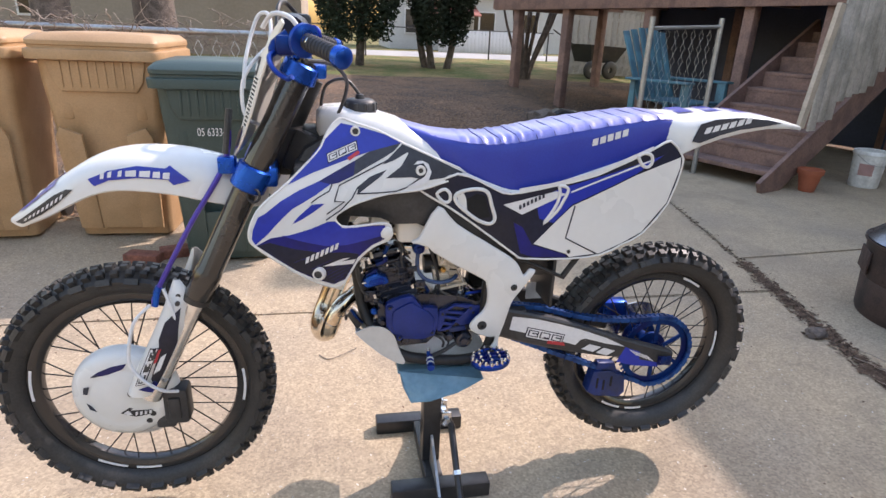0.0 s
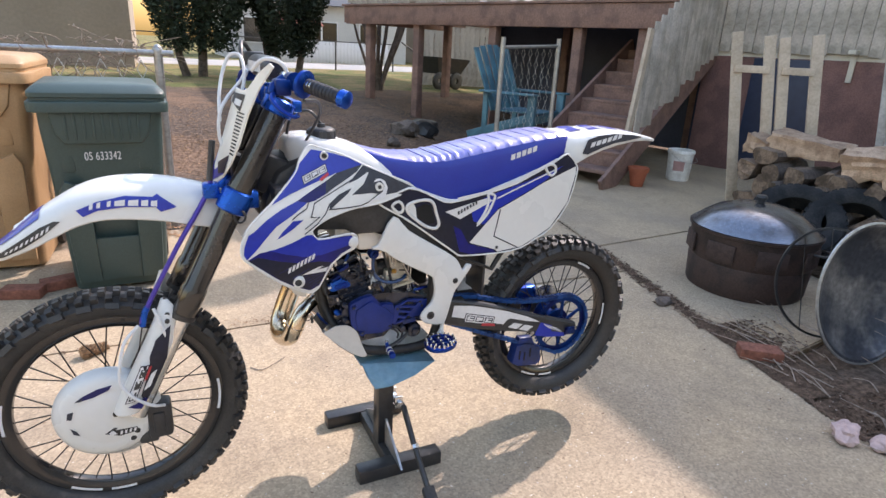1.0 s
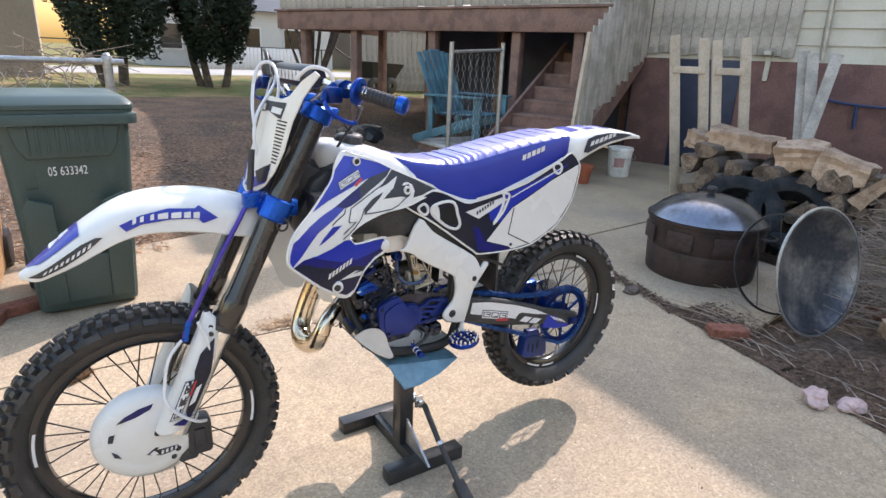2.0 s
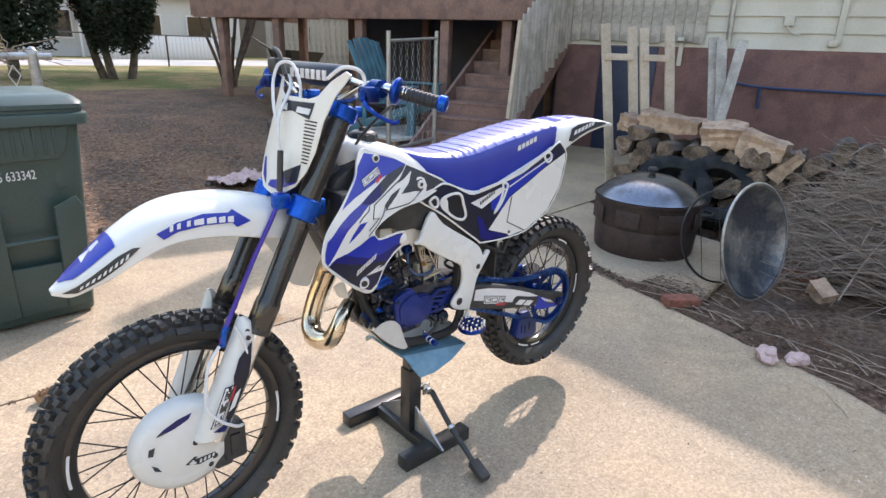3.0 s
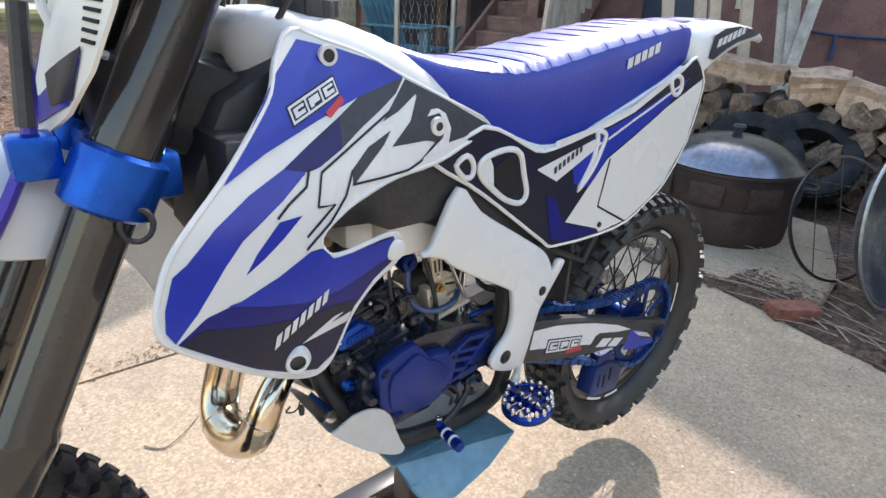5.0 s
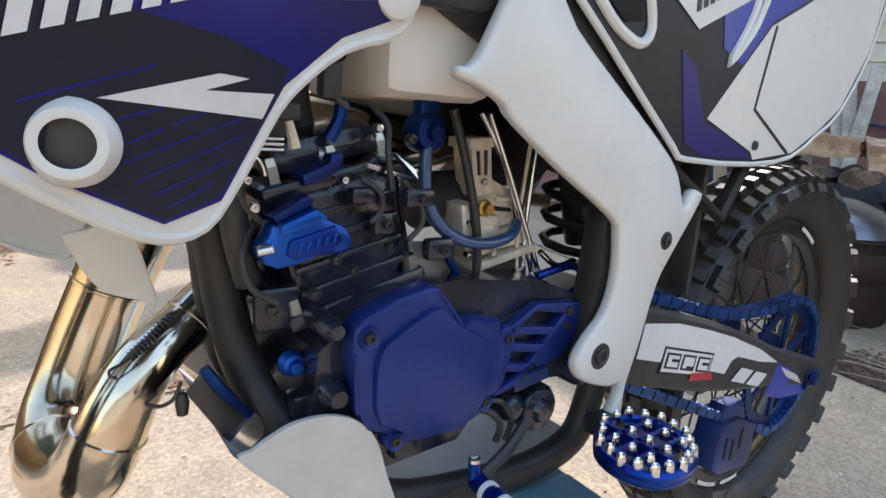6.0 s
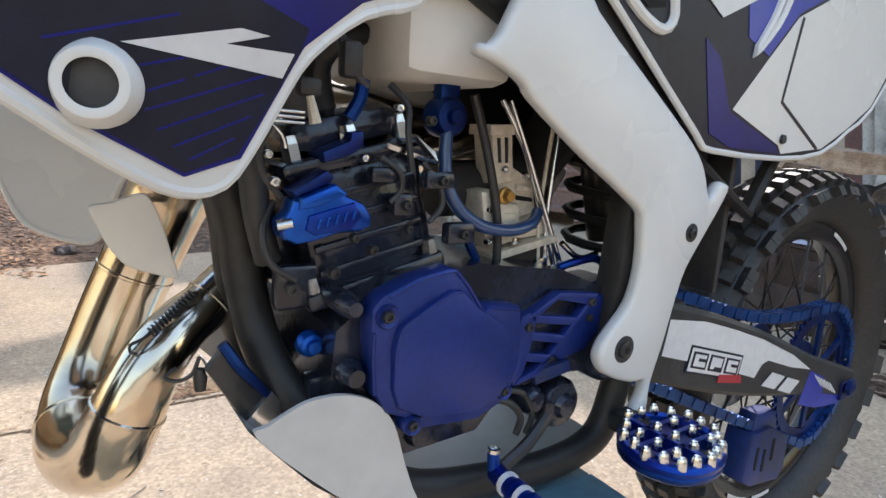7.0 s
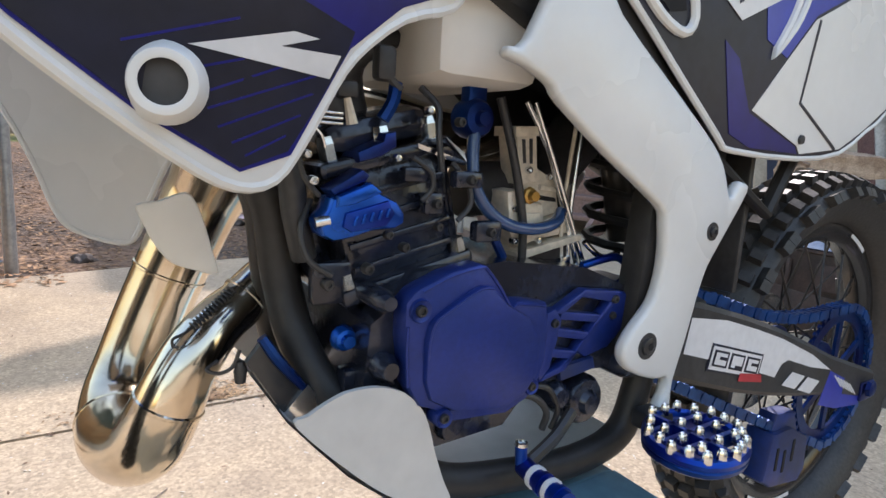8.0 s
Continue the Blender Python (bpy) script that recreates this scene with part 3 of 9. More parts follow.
# Wheels: rim, tyre with knobs, hub, spokes.
def knob(bm, r, y, tilt, ang, along, across, high):
    m = pose(0, 0, 0, 0, math.degrees(ang), 0) @ pose(0, y, r, tilt, 0, 0)
    a, b = along / 2, across / 2
    solid(bm, [(sx * a * k, sy * b * k, h) for h, k in ((-0.004, 1.12), (high, 0.92)) for sx in (-1, 1) for sy in (-1, 1)], CUBE_K, m)


CUBE_K = [(0, 1, 3, 2), (4, 6, 7, 5), (0, 4, 5, 1), (2, 3, 7, 6), (0, 2, 6, 4), (1, 5, 7, 3)]


def wheel(name, centre, bead, crown, half, knobs, label):
    w = part(name, lathe(bmesh.new(), [(bead - 0.026, -0.012), (bead - 0.012, -0.021), (bead + 0.002, -0.0225), (bead + 0.008, -0.0205), (bead - 0.004, -0.016), (bead - 0.009, 0),
             (bead - 0.004, 0.016), (bead + 0.008, 0.0205), (bead + 0.002, 0.0225), (bead - 0.012, 0.021), (bead - 0.026, 0.012), (bead - 0.029, 0)], 72, ACROSS, True), RIM, bike, label)
    w.location = centre
    bm = bmesh.new()
    mid = (bead + crown) / 2
    lathe(bm, [(bead + 0.004, -0.017), (bead + 0.010, -half * 0.62), (mid - 0.006, -half * 0.92), (mid + 0.012, -half * 0.98), (crown - 0.016, -half * 0.84), (crown - 0.005, -half * 0.5),
               (crown, 0), (crown - 0.005, half * 0.5), (crown - 0.016, half * 0.84), (mid + 0.012, half * 0.98), (mid - 0.006, half * 0.92), (bead + 0.010, half * 0.62), (bead + 0.004, 0.017)], 72, ACROSS, True)
    tyre = part("tyre", bm, RUBBER, w, "black knobbly rubber tyre", smooth=40)
    bm = bmesh.new()
    for i in range(knobs):
        a = 2 * math.pi * i / knobs
        b = a + math.pi / knobs
        knob(bm, crown - 0.002, -half * 0.2, 4, a, 0.017, half * 0.32, 0.013)
        knob(bm, crown - 0.002, half * 0.2, -4, a, 0.017, half * 0.32, 0.013)
        for s in (-1, 1):
            knob(bm, crown - 0.008, s * half * 0.62, -s * 28, b, 0.017, half * 0.34, 0.013)
            knob(bm, crown - 0.022, s * half * 0.93, -s * 62, a if i % 2 else b, 0.018, 0.016, 0.011)
    tagged(part("tread", bm, RUBBER, tyre, smooth=30), kind="stuff")
    hub = bmesh.new()
    lathe(hub, [(0.0, -0.062), (0.030, -0.062), (0.034, -0.045), (0.056, -0.042), (0.058, -0.034), (0.028, -0.026), (0.024, 0), (0.028, 0.026), (0.052, 0.034), (0.050, 0.042), (0.03, 0.046), (0.026, 0.06), (0, 0.06)], 36, ACROSS)
    part("hub", hub, BLACKP if name == "front_wheel" else ANOD, w)
    one = None
    reach = bead - 0.022
    for i in range(36):
        side = -1 if i % 2 else 1
        cross = 1 if (i // 2) % 2 else -1
        a0 = 2 * math.pi * i / 36
        a1 = a0 + cross * 0.62
        p0 = Vector((reach * math.sin(a0), 0.004 * side, reach * math.cos(a0)))
        p1 = Vector((0.053 * math.sin(a1), 0.038 * side, 0.053 * math.cos(a1)))
        if one is None:
            bm = bmesh.new()
            tube(bm, [(0, 0, 0), (0, 0, 0.012), (0, 0, 0.0125), (0, 0, 1)], [0.0030, 0.0030, 0.0019, 0.0019], 6, 1)
            one = part("spoke", bm, SPOKE, w)
            o = one
        else:
            o = again(one, Matrix(), w)
        d = p1 - p0
        o.matrix_basis = Matrix.Translation(p0) @ d.to_track_quat("Z", "Y").to_matrix().to_4x4() @ Matrix.Diagonal((1, 1, d.length, 1))
    for a0, span, m in ((-95, 20, STICKER), (82, 22, STICKER), (-165, 17, STICKER), (-184, 14, STICKER)) + (((20, 16, STICKER),) if name == "rear_wheel" else ()):
        bm = bmesh.new()
        ring = [(r * math.sin(radians(a)), -0.0236 - 0.0006 * k, r * math.cos(radians(a))) for k, r in enumerate((bead - 0.0075, bead - 0.0005)) for a in np.linspace(a0, a0 + span, 9)]
        vs = [bm.verts.new(p) for p in ring]
        for i in range(8):
            bm.faces.new((vs[i], vs[i + 1], vs[i + 10], vs[i + 9]))
        part("rim_sticker", bm, m, w, smooth=0)
    return w


front = wheel("front_wheel", AXF, 0.270, 0.338, 0.046, 62, "black spoked front wheel with a knobbly tyre")
rear = wheel("rear_wheel", AXR, 0.245, 0.323, 0.057, 55, "black spoked rear wheel with a knobbly tyre")

# Front brake: disc, plastic disc cover, caliper.
disc = bmesh.new()
lathe(disc, [(0.07, 0.062), (0.118, 0.062), (0.118, 0.066), (0.07, 0.066)], 48, ACROSS, True)
part("brake_disc", disc, CHROME, front)
cover = bmesh.new()
lathe(cover, [(0.0, 0.110), (0.03, 0.110), (0.072, 0.108), (0.078, 0.1055), (0.084, 0.1065), (0.108, 0.101), (0.121, 0.092), (0.129, 0.074), (0.129, 0.064), (0.125, 0.064), (0.117, 0.088), (0.07, 0.102), (0, 0.104)], 56, ACROSS @ pose(0, 0, 0))
cover_ob = part("disc_cover", cover, WHITE, bike, "white plastic front disc cover with small vents")
cover_ob.matrix_basis = Matrix.Translation(AXF + Vector((-0.018, 0.0, 0.026)))
CX, CZ = AXF.x - 0.018, AXF.z + 0.026


def dome(x, z):
    r = math.hypot(x - CX, z - CZ)
    return -AXF.y + float(np.interp(r, (0, 0.03, 0.072, 0.084, 0.108, 0.121, 0.129), (0.110, 0.110, 0.108, 0.1065, 0.101, 0.092, 0.074)))


def vent(name, outline, mat, lift=0.0012):
    o = part(name, sheet(bmesh.new(), outline, dome, lift, 0.0008, 0.012), mat, cover_ob)
    o.matrix_basis = cover_ob.matrix_basis.inverted()
    return o


vent("vent_slot", [(-0.832, 0.492), (-0.814, 0.505), (-0.780, 0.519), (-0.745, 0.524), (-0.753, 0.512), (-0.788, 0.499), (-0.815, 0.494)], DEEP)
vent("vent_slot", [(-0.832, 0.492), (-0.824, 0.498), (-0.812, 0.500), (-0.818, 0.493)], GREYVINYL, 0.0024)
vent("vent_hole", [(-0.852, 0.463), (-0.838, 0.466), (-0.845, 0.443), (-0.856, 0.445)], GREYVINYL)
vent("vent_hole", [(-0.851, 0.418), (-0.839, 0.408), (-0.831, 0.392), (-0.846, 0.399)], GREYVINYL)
for hx, hz in ((-0.745, 0.439), (-0.712, 0.352), (-0.700, 0.374)):
    vent("vent_hole", [(hx + 0.0075 * math.cos(a), hz + 0.0085 * math.sin(a)) for a in np.linspace(0, 5.6, 9)], STEEL_B)
# maker's mark as plain shapes
vent("maker_mark", [(-0.776, 0.384), (-0.753, 0.399), (-0.745, 0.396), (-0.752, 0.390), (-0.700, 0.388), (-0.697, 0.375), (-0.742, 0.370)], STEEL_B)
vent("maker_mark", [(-0.768, 0.384), (-0.757, 0.391), (-0.748, 0.378), (-0.760, 0.377)], STICKER, 0.0024)
for k in range(4):
    x = -0.742 + 0.011 * k
    vent("maker_mark", [(x, 0.374 + 0.0008 * k), (x + 0.002, 0.385 + 0.0006 * k), (x + 0.0075, 0.385 + 0.0006 * k), (x + 0.0055, 0.375 + 0.0008 * k)], STICKER, 0.0024)
cal = bmesh.new()
box(cal, (-0.675, FY - 0.105, 0.335), (-0.612, FY - 0.045, 0.44), None, 0.012)
box(cal, (-0.66, FY - 0.112, 0.355), (-0.63, FY - 0.1, 0.42), None, 0.005)
box(cal, (-0.70, FY - 0.095, 0.32), (-0.65, FY - 0.06, 0.36), None, 0.008)
part("brake_caliper", cal, BLACKP, bike)

# Fork: both legs, guards, clamps.
RAKE = Vector((0.5, 0, 1.0)).normalized()
FOOT = Vector((-0.560, 0, 0.70))
for s in (-1, 1):
    y = FY + s * 0.105
    at = lambda z, off=0.0: Vector((FOOT.x + 0.5 * (z - FOOT.z) + off, y, z))
    leg = part("fork_leg", tube(bmesh.new(), [at(0.70), at(0.704), at(0.762), at(0.772), at(0.778), at(0.98), at(1.0), at(1.25), at(1.262)], [0.031, 0.0335, 0.0335, 0.0325, 0.0298, 0.0298, 0.031, 0.031, 0.028], 32, 1), FORKB, bike, "gloss black upper fork tube")
    part("slider", tube(bmesh.new(), [at(0.43), at(0.705)], 0.0245, 18, 1), CHROME, leg, "polished lower fork tube")
    part("fork_seal", tube(bmesh.new(), [at(0.694), at(0.706)], 0.0345, 18, 1), STEEL_B, leg)
    lug = bmesh.new()
    tube(lug, [at(0.50), at(0.465) - Vector((0, s * 0.022, 0)), (AXF.x + 0.012, y - s * 0.024, AXF.z + 0.012)], [0.022, 0.018, 0.016], 14, 4)
    lathe(lug, [(0, -0.014), (0.024, -0.014), (0.027, -0.010), (0.027, 0.010), (0, 0.014)], 20, Matrix.Translation((AXF.x, y - s * 0.024, AXF.z)) @ ACROSS)
    part("axle_lug", lug, ALU, leg)
    # the guard wraps the front and outer side of the slider
    guard = bmesh.new()
    rows = []
    for z, wide, off in ((0.440, 0.024, -0.030), (0.448, 0.034, -0.027), (0.50, 0.039, -0.026), (0.58, 0.039, -0.026), (0.64, 0.037, -0.028), (0.70, 0.028, -0.040), (0.735, 0.018, -0.054), (0.752, 0.008, -0.066)):
        c = at(z, off)
        ring = []
        for a in np.linspace(-70, 150, 14):
            ra = radians(a)
            ring.append(c + Vector((-math.cos(ra) * wide * 1.05, s * math.sin(ra) * wide, 0)))
        ring += [p + (c - p) * 0.12 for p in ring[::-1]]
        rows.append(ring)
    loft(guard, rows)
    shoe = bmesh.new()
    rows = []
    for z, wide, off in ((0.345, 0.016, -0.006), (0.37, 0.027, -0.006), (0.42, 0.031, -0.008), (0.47, 0.031, -0.012)):
        c = at(z, off)
        rows.append([c + Vector((-math.cos(radians(a)) * wide * 0.85, s * math.sin(radians(a)) * wide, 0)) for a in np.linspace(-80, 150, 14)])
    loft(shoe, rows)
    if s == 1:
        part("axle_shoe", shoe, WHITE, leg, "white plastic axle cover")
    gob = part("fork_guard", guard, WHITE, leg, "white plastic lower fork guard with blue and black print")
    if s == -1:
        side = lambda x, z: -(y - 0.0412 * float(np.interp(z, (0.440, 0.448, 0.50, 0.58, 0.64, 0.70, 0.735), (0.58, 0.82, 0.95, 0.95, 0.90, 0.68, 0.43))) - 0.001) - 0.55 * max(0, abs(x - ax(z, 0)[0]) - 0.018)
        ax = lambda z, o: (at(z).x + float(np.interp(z, (0.44, 0.50, 0.64, 0.70, 0.735), (-0.029, -0.026, -0.028, -0.040, -0.054))) + o, z)
        for nm, o, mt, lf in (("print_panel", [ax(0.655, -0.016), ax(0.69, 0.012), ax(0.60, 0.030), ax(0.52, 0.030), ax(0.478, 0.028), ax(0.505, 0.006), ax(0.58, -0.003), ax(0.612, -0.016)], NAVY, 0.002),
                              ("print_panel", [ax(0.476, -0.012), ax(0.462, 0.026), ax(0.488, 0.028), ax(0.500, 0.016), ax(0.484, 0.006)], DEEP, 0.003),
                              ("print_mark", [ax(0.49, -0.026), ax(0.50, -0.006), ax(0.575, -0.008), ax(0.57, -0.028)], STICKER, 0.003),
                              ("print_mark", [ax(0.52, 0.006), ax(0.53, 0.018), ax(0.575, 0.016), ax(0.565, 0.006)], STICKER, 0.004)):
            part(nm, sheet(bmesh.new(), o, side, lf, 0.0008, 0.02), mt, gob)
        part("print_mark", sheet(bmesh.new(), [ax(0.486, -0.024), ax(0.492, -0.002), ax(0.592, -0.006), ax(0.588, -0.027)], side, 0.0036, 0.0008, 0.02), NAVY, gob)
        part("print_mark", sheet(bmesh.new(), [ax(0.548, -0.004), ax(0.552, 0.002), ax(0.588, -0.001), ax(0.585, -0.006)], side, 0.0046, 0.0008, 0.02), RED, gob)
        part("print_mark", sheet(bmesh.new(), [ax(0.489, -0.022), ax(0.494, -0.005), ax(0.589, -0.009), ax(0.585, -0.025)], side, 0.0042, 0.0008, 0.02), STICKER, gob)
        for k in range(3):
            z0 = 0.494 + 0.031 * k
            part("print_mark", sheet(bmesh.new(), [ax(z0, -0.020), ax(z0 + 0.003, -0.007), ax(z0 + 0.025, -0.009), ax(z0 + 0.023, -0.022)], side, 0.0050, 0.0008, 0.02), BLACKP, gob)
        bolt = bmesh.new()
        for z in (0.716, 0.700):
            lathe(bolt, [(0, -0.004), (0.006, -0.004), (0.006, 0.004), (0, 0.004)], 10, Matrix.Translation((ax(z, 0)[0] + 0.002, y - 0.028 + 0.55 * (z - 0.70), z)) @ ACROSS)
        part("guard_bolt", bolt, BLACKP, gob)
for z, name in ((1.0, "lower_clamp"), (1.237, "upper_clamp")):
    bm = bmesh.new()
    h = 0.030 if name == "lower_clamp" else 0.020
    for s in (-1, 1):
        c = Vector((FOOT.x + 0.5 * (z - FOOT.z), FY + s * 0.105, z))
        tube(bm, [c - RAKE * h, c - RAKE * (h - 0.004), c + RAKE * (h - 0.004), c + RAKE * h], [0.036, 0.041, 0.041, 0.036], 24, 1)
        box(bm, (c.x + 0.02, c.y - s * 0.0 - 0.012, z - h * 0.75), (c.x + 0.058, c.y + 0.012, z + h * 0.75), None, 0.006)
    box(bm, (c.x - 0.005, FY - 0.10, z - h * 0.8), (c.x + 0.055, FY + 0.10, z + h * 0.8), None, 0.01)
    part(name, bm, ANOB, bike, "bright blue anodised fork clamp")
ring = bmesh.new()
tube(ring, [(-0.405 + 0.014 * math.cos(a), FY - 0.14, 0.965 + 0.016 * math.sin(a)) for a in np.linspace(0, 5.5, 8)], 0.003, 6, 2, True)
part("cable_ring", ring, BLACKP, bike)

# Brake lines in front of the left leg and round the disc.
part("brake_line", tube(bmesh.new(), [(-0.455, FY - 0.075, 1.14), (-0.470, FY - 0.085, 1.03), (-0.56, FY - 0.10, 0.88), (-0.648, FY - 0.11, 0.72), (-0.655, FY - 0.11, 0.69)], 0.0062, 8), PURPLE, bike, "violet brake line along the fork")
part("brake_line_end", tube(bmesh.new(), [(-0.640, FY - 0.11, 0.735), (-0.648, FY - 0.11, 0.72), (-0.656, FY - 0.11, 0.685)], 0.0082, 10, 2), ANOB, bike, "bright blue line end")
part("brake_line_sleeve", tube(bmesh.new(), [(-0.452, FY - 0.074, 1.15), (-0.466, FY - 0.084, 1.05)], 0.008, 8, 1), BLACKP, bike)
part("brake_line_clip", box(bmesh.new(), (-0.485, FY - 0.10, 1.005), (-0.445, FY - 0.065, 1.045), None, 0.006), ANOB, bike)
part("brake_hose", tube(bmesh.new(), [(-0.665, FY - 0.115, 0.69), (-0.700, FY - 0.13, 0.655), (-0.716, FY - 0.14, 0.60), (-0.720, FY - 0.145, 0.55), (-0.696, FY - 0.152, 0.508), (-0.656, FY - 0.150, 0.473), (-0.628, FY - 0.12, 0.448)], 0.0042, 8), STICKER, bike, "white brake hose")
part("brake_hose", tube(bmesh.new(), [(-0.626, FY - 0.13, 0.738), (-0.611, FY - 0.138, 0.688), (-0.604, FY - 0.136, 0.636), (-0.612, FY - 0.128, 0.60)], 0.0042, 8), STICKER, bike, "white brake hose")

# Front mudguard.
fender = bmesh.new()
TOP = [(-0.972, 0.882), (-0.94, 0.906), (-0.905, 0.934), (-0.86, 0.972), (-0.82, 1.000), (-0.77, 1.029), (-0.72, 1.046), (-0.66, 1.053), (-0.58, 1.049), (-0.50, 1.032), (-0.44, 1.010), (-0.38, 0.985)]
LOW = [(-0.972, 0.876), (-0.94, 0.872), (-0.905, 0.886), (-0.86, 0.906), (-0.82, 0.928), (-0.77, 0.953), (-0.72, 0.966), (-0.66, 0.966), (-0.58, 0.955), (-0.50, 0.935), (-0.44, 0.925), (-0.38, 0.92)]
HALF = [0.012, 0.040, 0.058, 0.070, 0.078, 0.084, 0.088, 0.090, 0.090, 0.086, 0.078, 0.060]
FEN = [(p.x, p.y, p.z, q.y) for p, q in zip(curve_points([(x, zt, zl) for (x, zt), (_, zl) in zip(TOP, LOW)], 4), curve_points([(x, w, 0) for (x, _), w in zip(TOP, HALF)], 4))]
rows = []
for x, zt, zl, w in FEN:
    ring = []
    for a in np.linspace(-90, 90, 17):
        u = math.sin(radians(a))
        drop = 1 - math.cos(radians(a)) ** 0.55 if abs(a) < 90 else 1.0
        ring.append((x, FY + w * math.copysign(abs(u) ** 0.85, u), zt + (zl - zt) * drop))
    ring += [(p[0], FY + (p[1] - FY) * 0.93, p[2] - 0.004) for p in ring[::-1]]
    rows.append(ring)
loft(fender, rows)
fender_ob = part("front_mudguard", fender, WHITE, bike, "glossy white front mudguard with blue and black prints", smooth=50)


def fend(x, z):
    zt, zl, w = lerp_table(FEN, x)
    d = min(max((zt - z) / max(zt - zl, 1e-4), 0), 1)
    c = (1 - d) ** (1 / 0.55)
    return w * math.sqrt(max(1 - c * c, 0)) ** 0.85 - FY


def fdecal(o, mat, lift=0.002, name="print_panel", parent=None):
    return part(name, sheet(bmesh.new(), o, fend, lift, 0.0008, 0.014), mat, parent or fender_ob)


fz = lambda x, k: (x, lerp_table(FEN, x)[0] + (lerp_table(FEN, x)[1] - lerp_table(FEN, x)[0]) * k)
fdecal([fz(-0.765, 0.52), fz(-0.72, 0.44), fz(-0.66, 0.36), fz(-0.60, 0.38), fz(-0.59, 0.30), fz(-0.548, 0.58), fz(-0.585, 0.76), fz(-0.595, 0.64), fz(-0.66, 0.66), fz(-0.72, 0.70), fz(-0.752, 0.78)], BLUE)
for i, (a, b) in enumerate(((-0.738, -0.730), (-0.722, -0.714), (-0.700, -0.692), (-0.684, -0.662), (-0.655, -0.633), (-0.627, -0.612), (-0.606, -0.592))):
    fdecal([fz(a, 0.62), fz(a + 0.002, 0.48), fz(b + 0.002, 0.46), fz(b, 0.62)], STICKER, 0.0035, "print_mark")
fdecal([fz(-0.955, 0.78), fz(-0.93, 0.55), fz(-0.88, 0.48), fz(-0.845, 0.45), fz(-0.815, 0.5), fz(-0.80, 0.62), fz(-0.84, 0.78), fz(-0.88, 0.86), fz(-0.93, 0.9)], BLACKP)
bm = bmesh.new()
for i in range(9):
    x = -0.925 + i * 0.0115
    sheet(bm, [fz(x, 0.78 - 0.01 * i), fz(x + 0.004, 0.66 - 0.01 * i), fz(x + 0.010, 0.66 - 0.01 * i), fz(x + 0.006, 0.78 - 0.01 * i)], fend, 0.0035, 0.0006, 1.0)
part("print_mark", bm, STICKER, fender_ob)
bm = bmesh.new()
rows = []
for x in np.linspace(-0.955, -0.845, 10):
    zt, zl, w = lerp_table(FEN, x)
    k = min(1, (x + 0.962) / 0.03)
    row = []
    for a in np.linspace(-48, 38, 8):
        u = math.sin(radians(a * k))
        drop = 1 - math.cos(radians(a * k)) ** 0.55
        row.append((x, FY + 1.02 * w * math.copysign(abs(u) ** 0.85, u), zt + (zl - zt) * drop + 0.0022))
    rows.append(row)
loft(bm, rows, False, False)
part("print_panel", bm, BLUE, fender_ob)
bm = bmesh.new()
for cx, w in ((-0.895, 0.012), (-0.875, 0.010)):
    zt = lerp_table(FEN, cx)[0]
    solid(bm, [(cx - w, FY - 0.022, zt - 0.011), (cx + w, FY - 0.024, zt + 0.004), (cx + w, FY + 0.010, zt + 0.013), (cx - w, FY + 0.010, zt - 0.002)], [(0, 1, 2, 3)])
part("print_mark", bm, STICKER, fender_ob, smooth=0)

# Number plate in front of the bars.
NY = -0.05


def plate_x(y, z):
    return -0.452 + 0.33 * (z - 1.05) + 1.4 * (y - NY) ** 2


def plate_sheet(outline, lift, thick, longest=0.03):
    own = bmesh.new()
    own.faces.new([own.verts.new((0, NY + y, z)) for y, z in outline])
    own.normal_update()
    bmesh.ops.triangulate(own, faces=own.faces[:])
    for _ in range(4):
        far = [e for e in own.edges if e.calc_length() > longest]
        if not far:
            break
        bmesh.ops.subdivide_edges(own, edges=far, cuts=1)
        bmesh.ops.triangulate(own, faces=own.faces[:])
    for v in own.verts:
        v.co.x = plate_x(v.co.y, v.co.z) - lift
    inner = {v: own.verts.new(v.co + Vector((thick, 0, 0))) for v in own.verts[:]}
    rim = [e for e in own.edges if len(e.link_faces) == 1]
    for f in [f for f in own.faces if all(v in inner for v in f.verts)]:
        own.faces.new([inner[v] for v in f.verts][::-1])
    for e in rim:
        a, b = e.verts
        own.faces.new((a, b, inner[b], inner[a]))
    return own


halfp = [(0.0, 1.030), (0.045, 1.036), (0.085, 1.062), (0.108, 1.10), (0.120, 1.15), (0.122, 1.22), (0.136, 1.28), (0.165, 1.335), (0.150, 1.343), (0.118, 1.318), (0.090, 1.282), (0.060, 1.272), (0.0, 1.274)]
halfp = [(y * 1.04, z) for y, z in halfp]
outline = [(-y, z) for y, z in halfp] + [(y * (1.30 if z < 1.25 else 1.08), z) for y, z in halfp[-2:0:-1]]
np_ob = part("number_plate", plate_sheet(outline, 0, 0.004), OFFWHITE, bike, "white plastic front number plate with slots")
part("print_panel", plate_sheet([(-0.085, 1.225), (-0.09, 1.265), (0.07, 1.262), (0.06, 1.232), (-0.01, 1.24)], 0.002, 0.001), NAVY, np_ob)
part("print_panel", plate_sheet([(-0.09, 1.070), (-0.03, 1.046), (0.03, 1.046), (0.02, 1.062), (-0.02, 1.07), (-0.095, 1.108)], 0.002, 0.001), BLUE, np_ob)
part("print_panel", plate_sheet([(-0.095, 1.075), (-0.06, 1.066), (-0.03, 1.09), (-0.095, 1.118)], 0.003, 0.001), NAVY, np_ob)
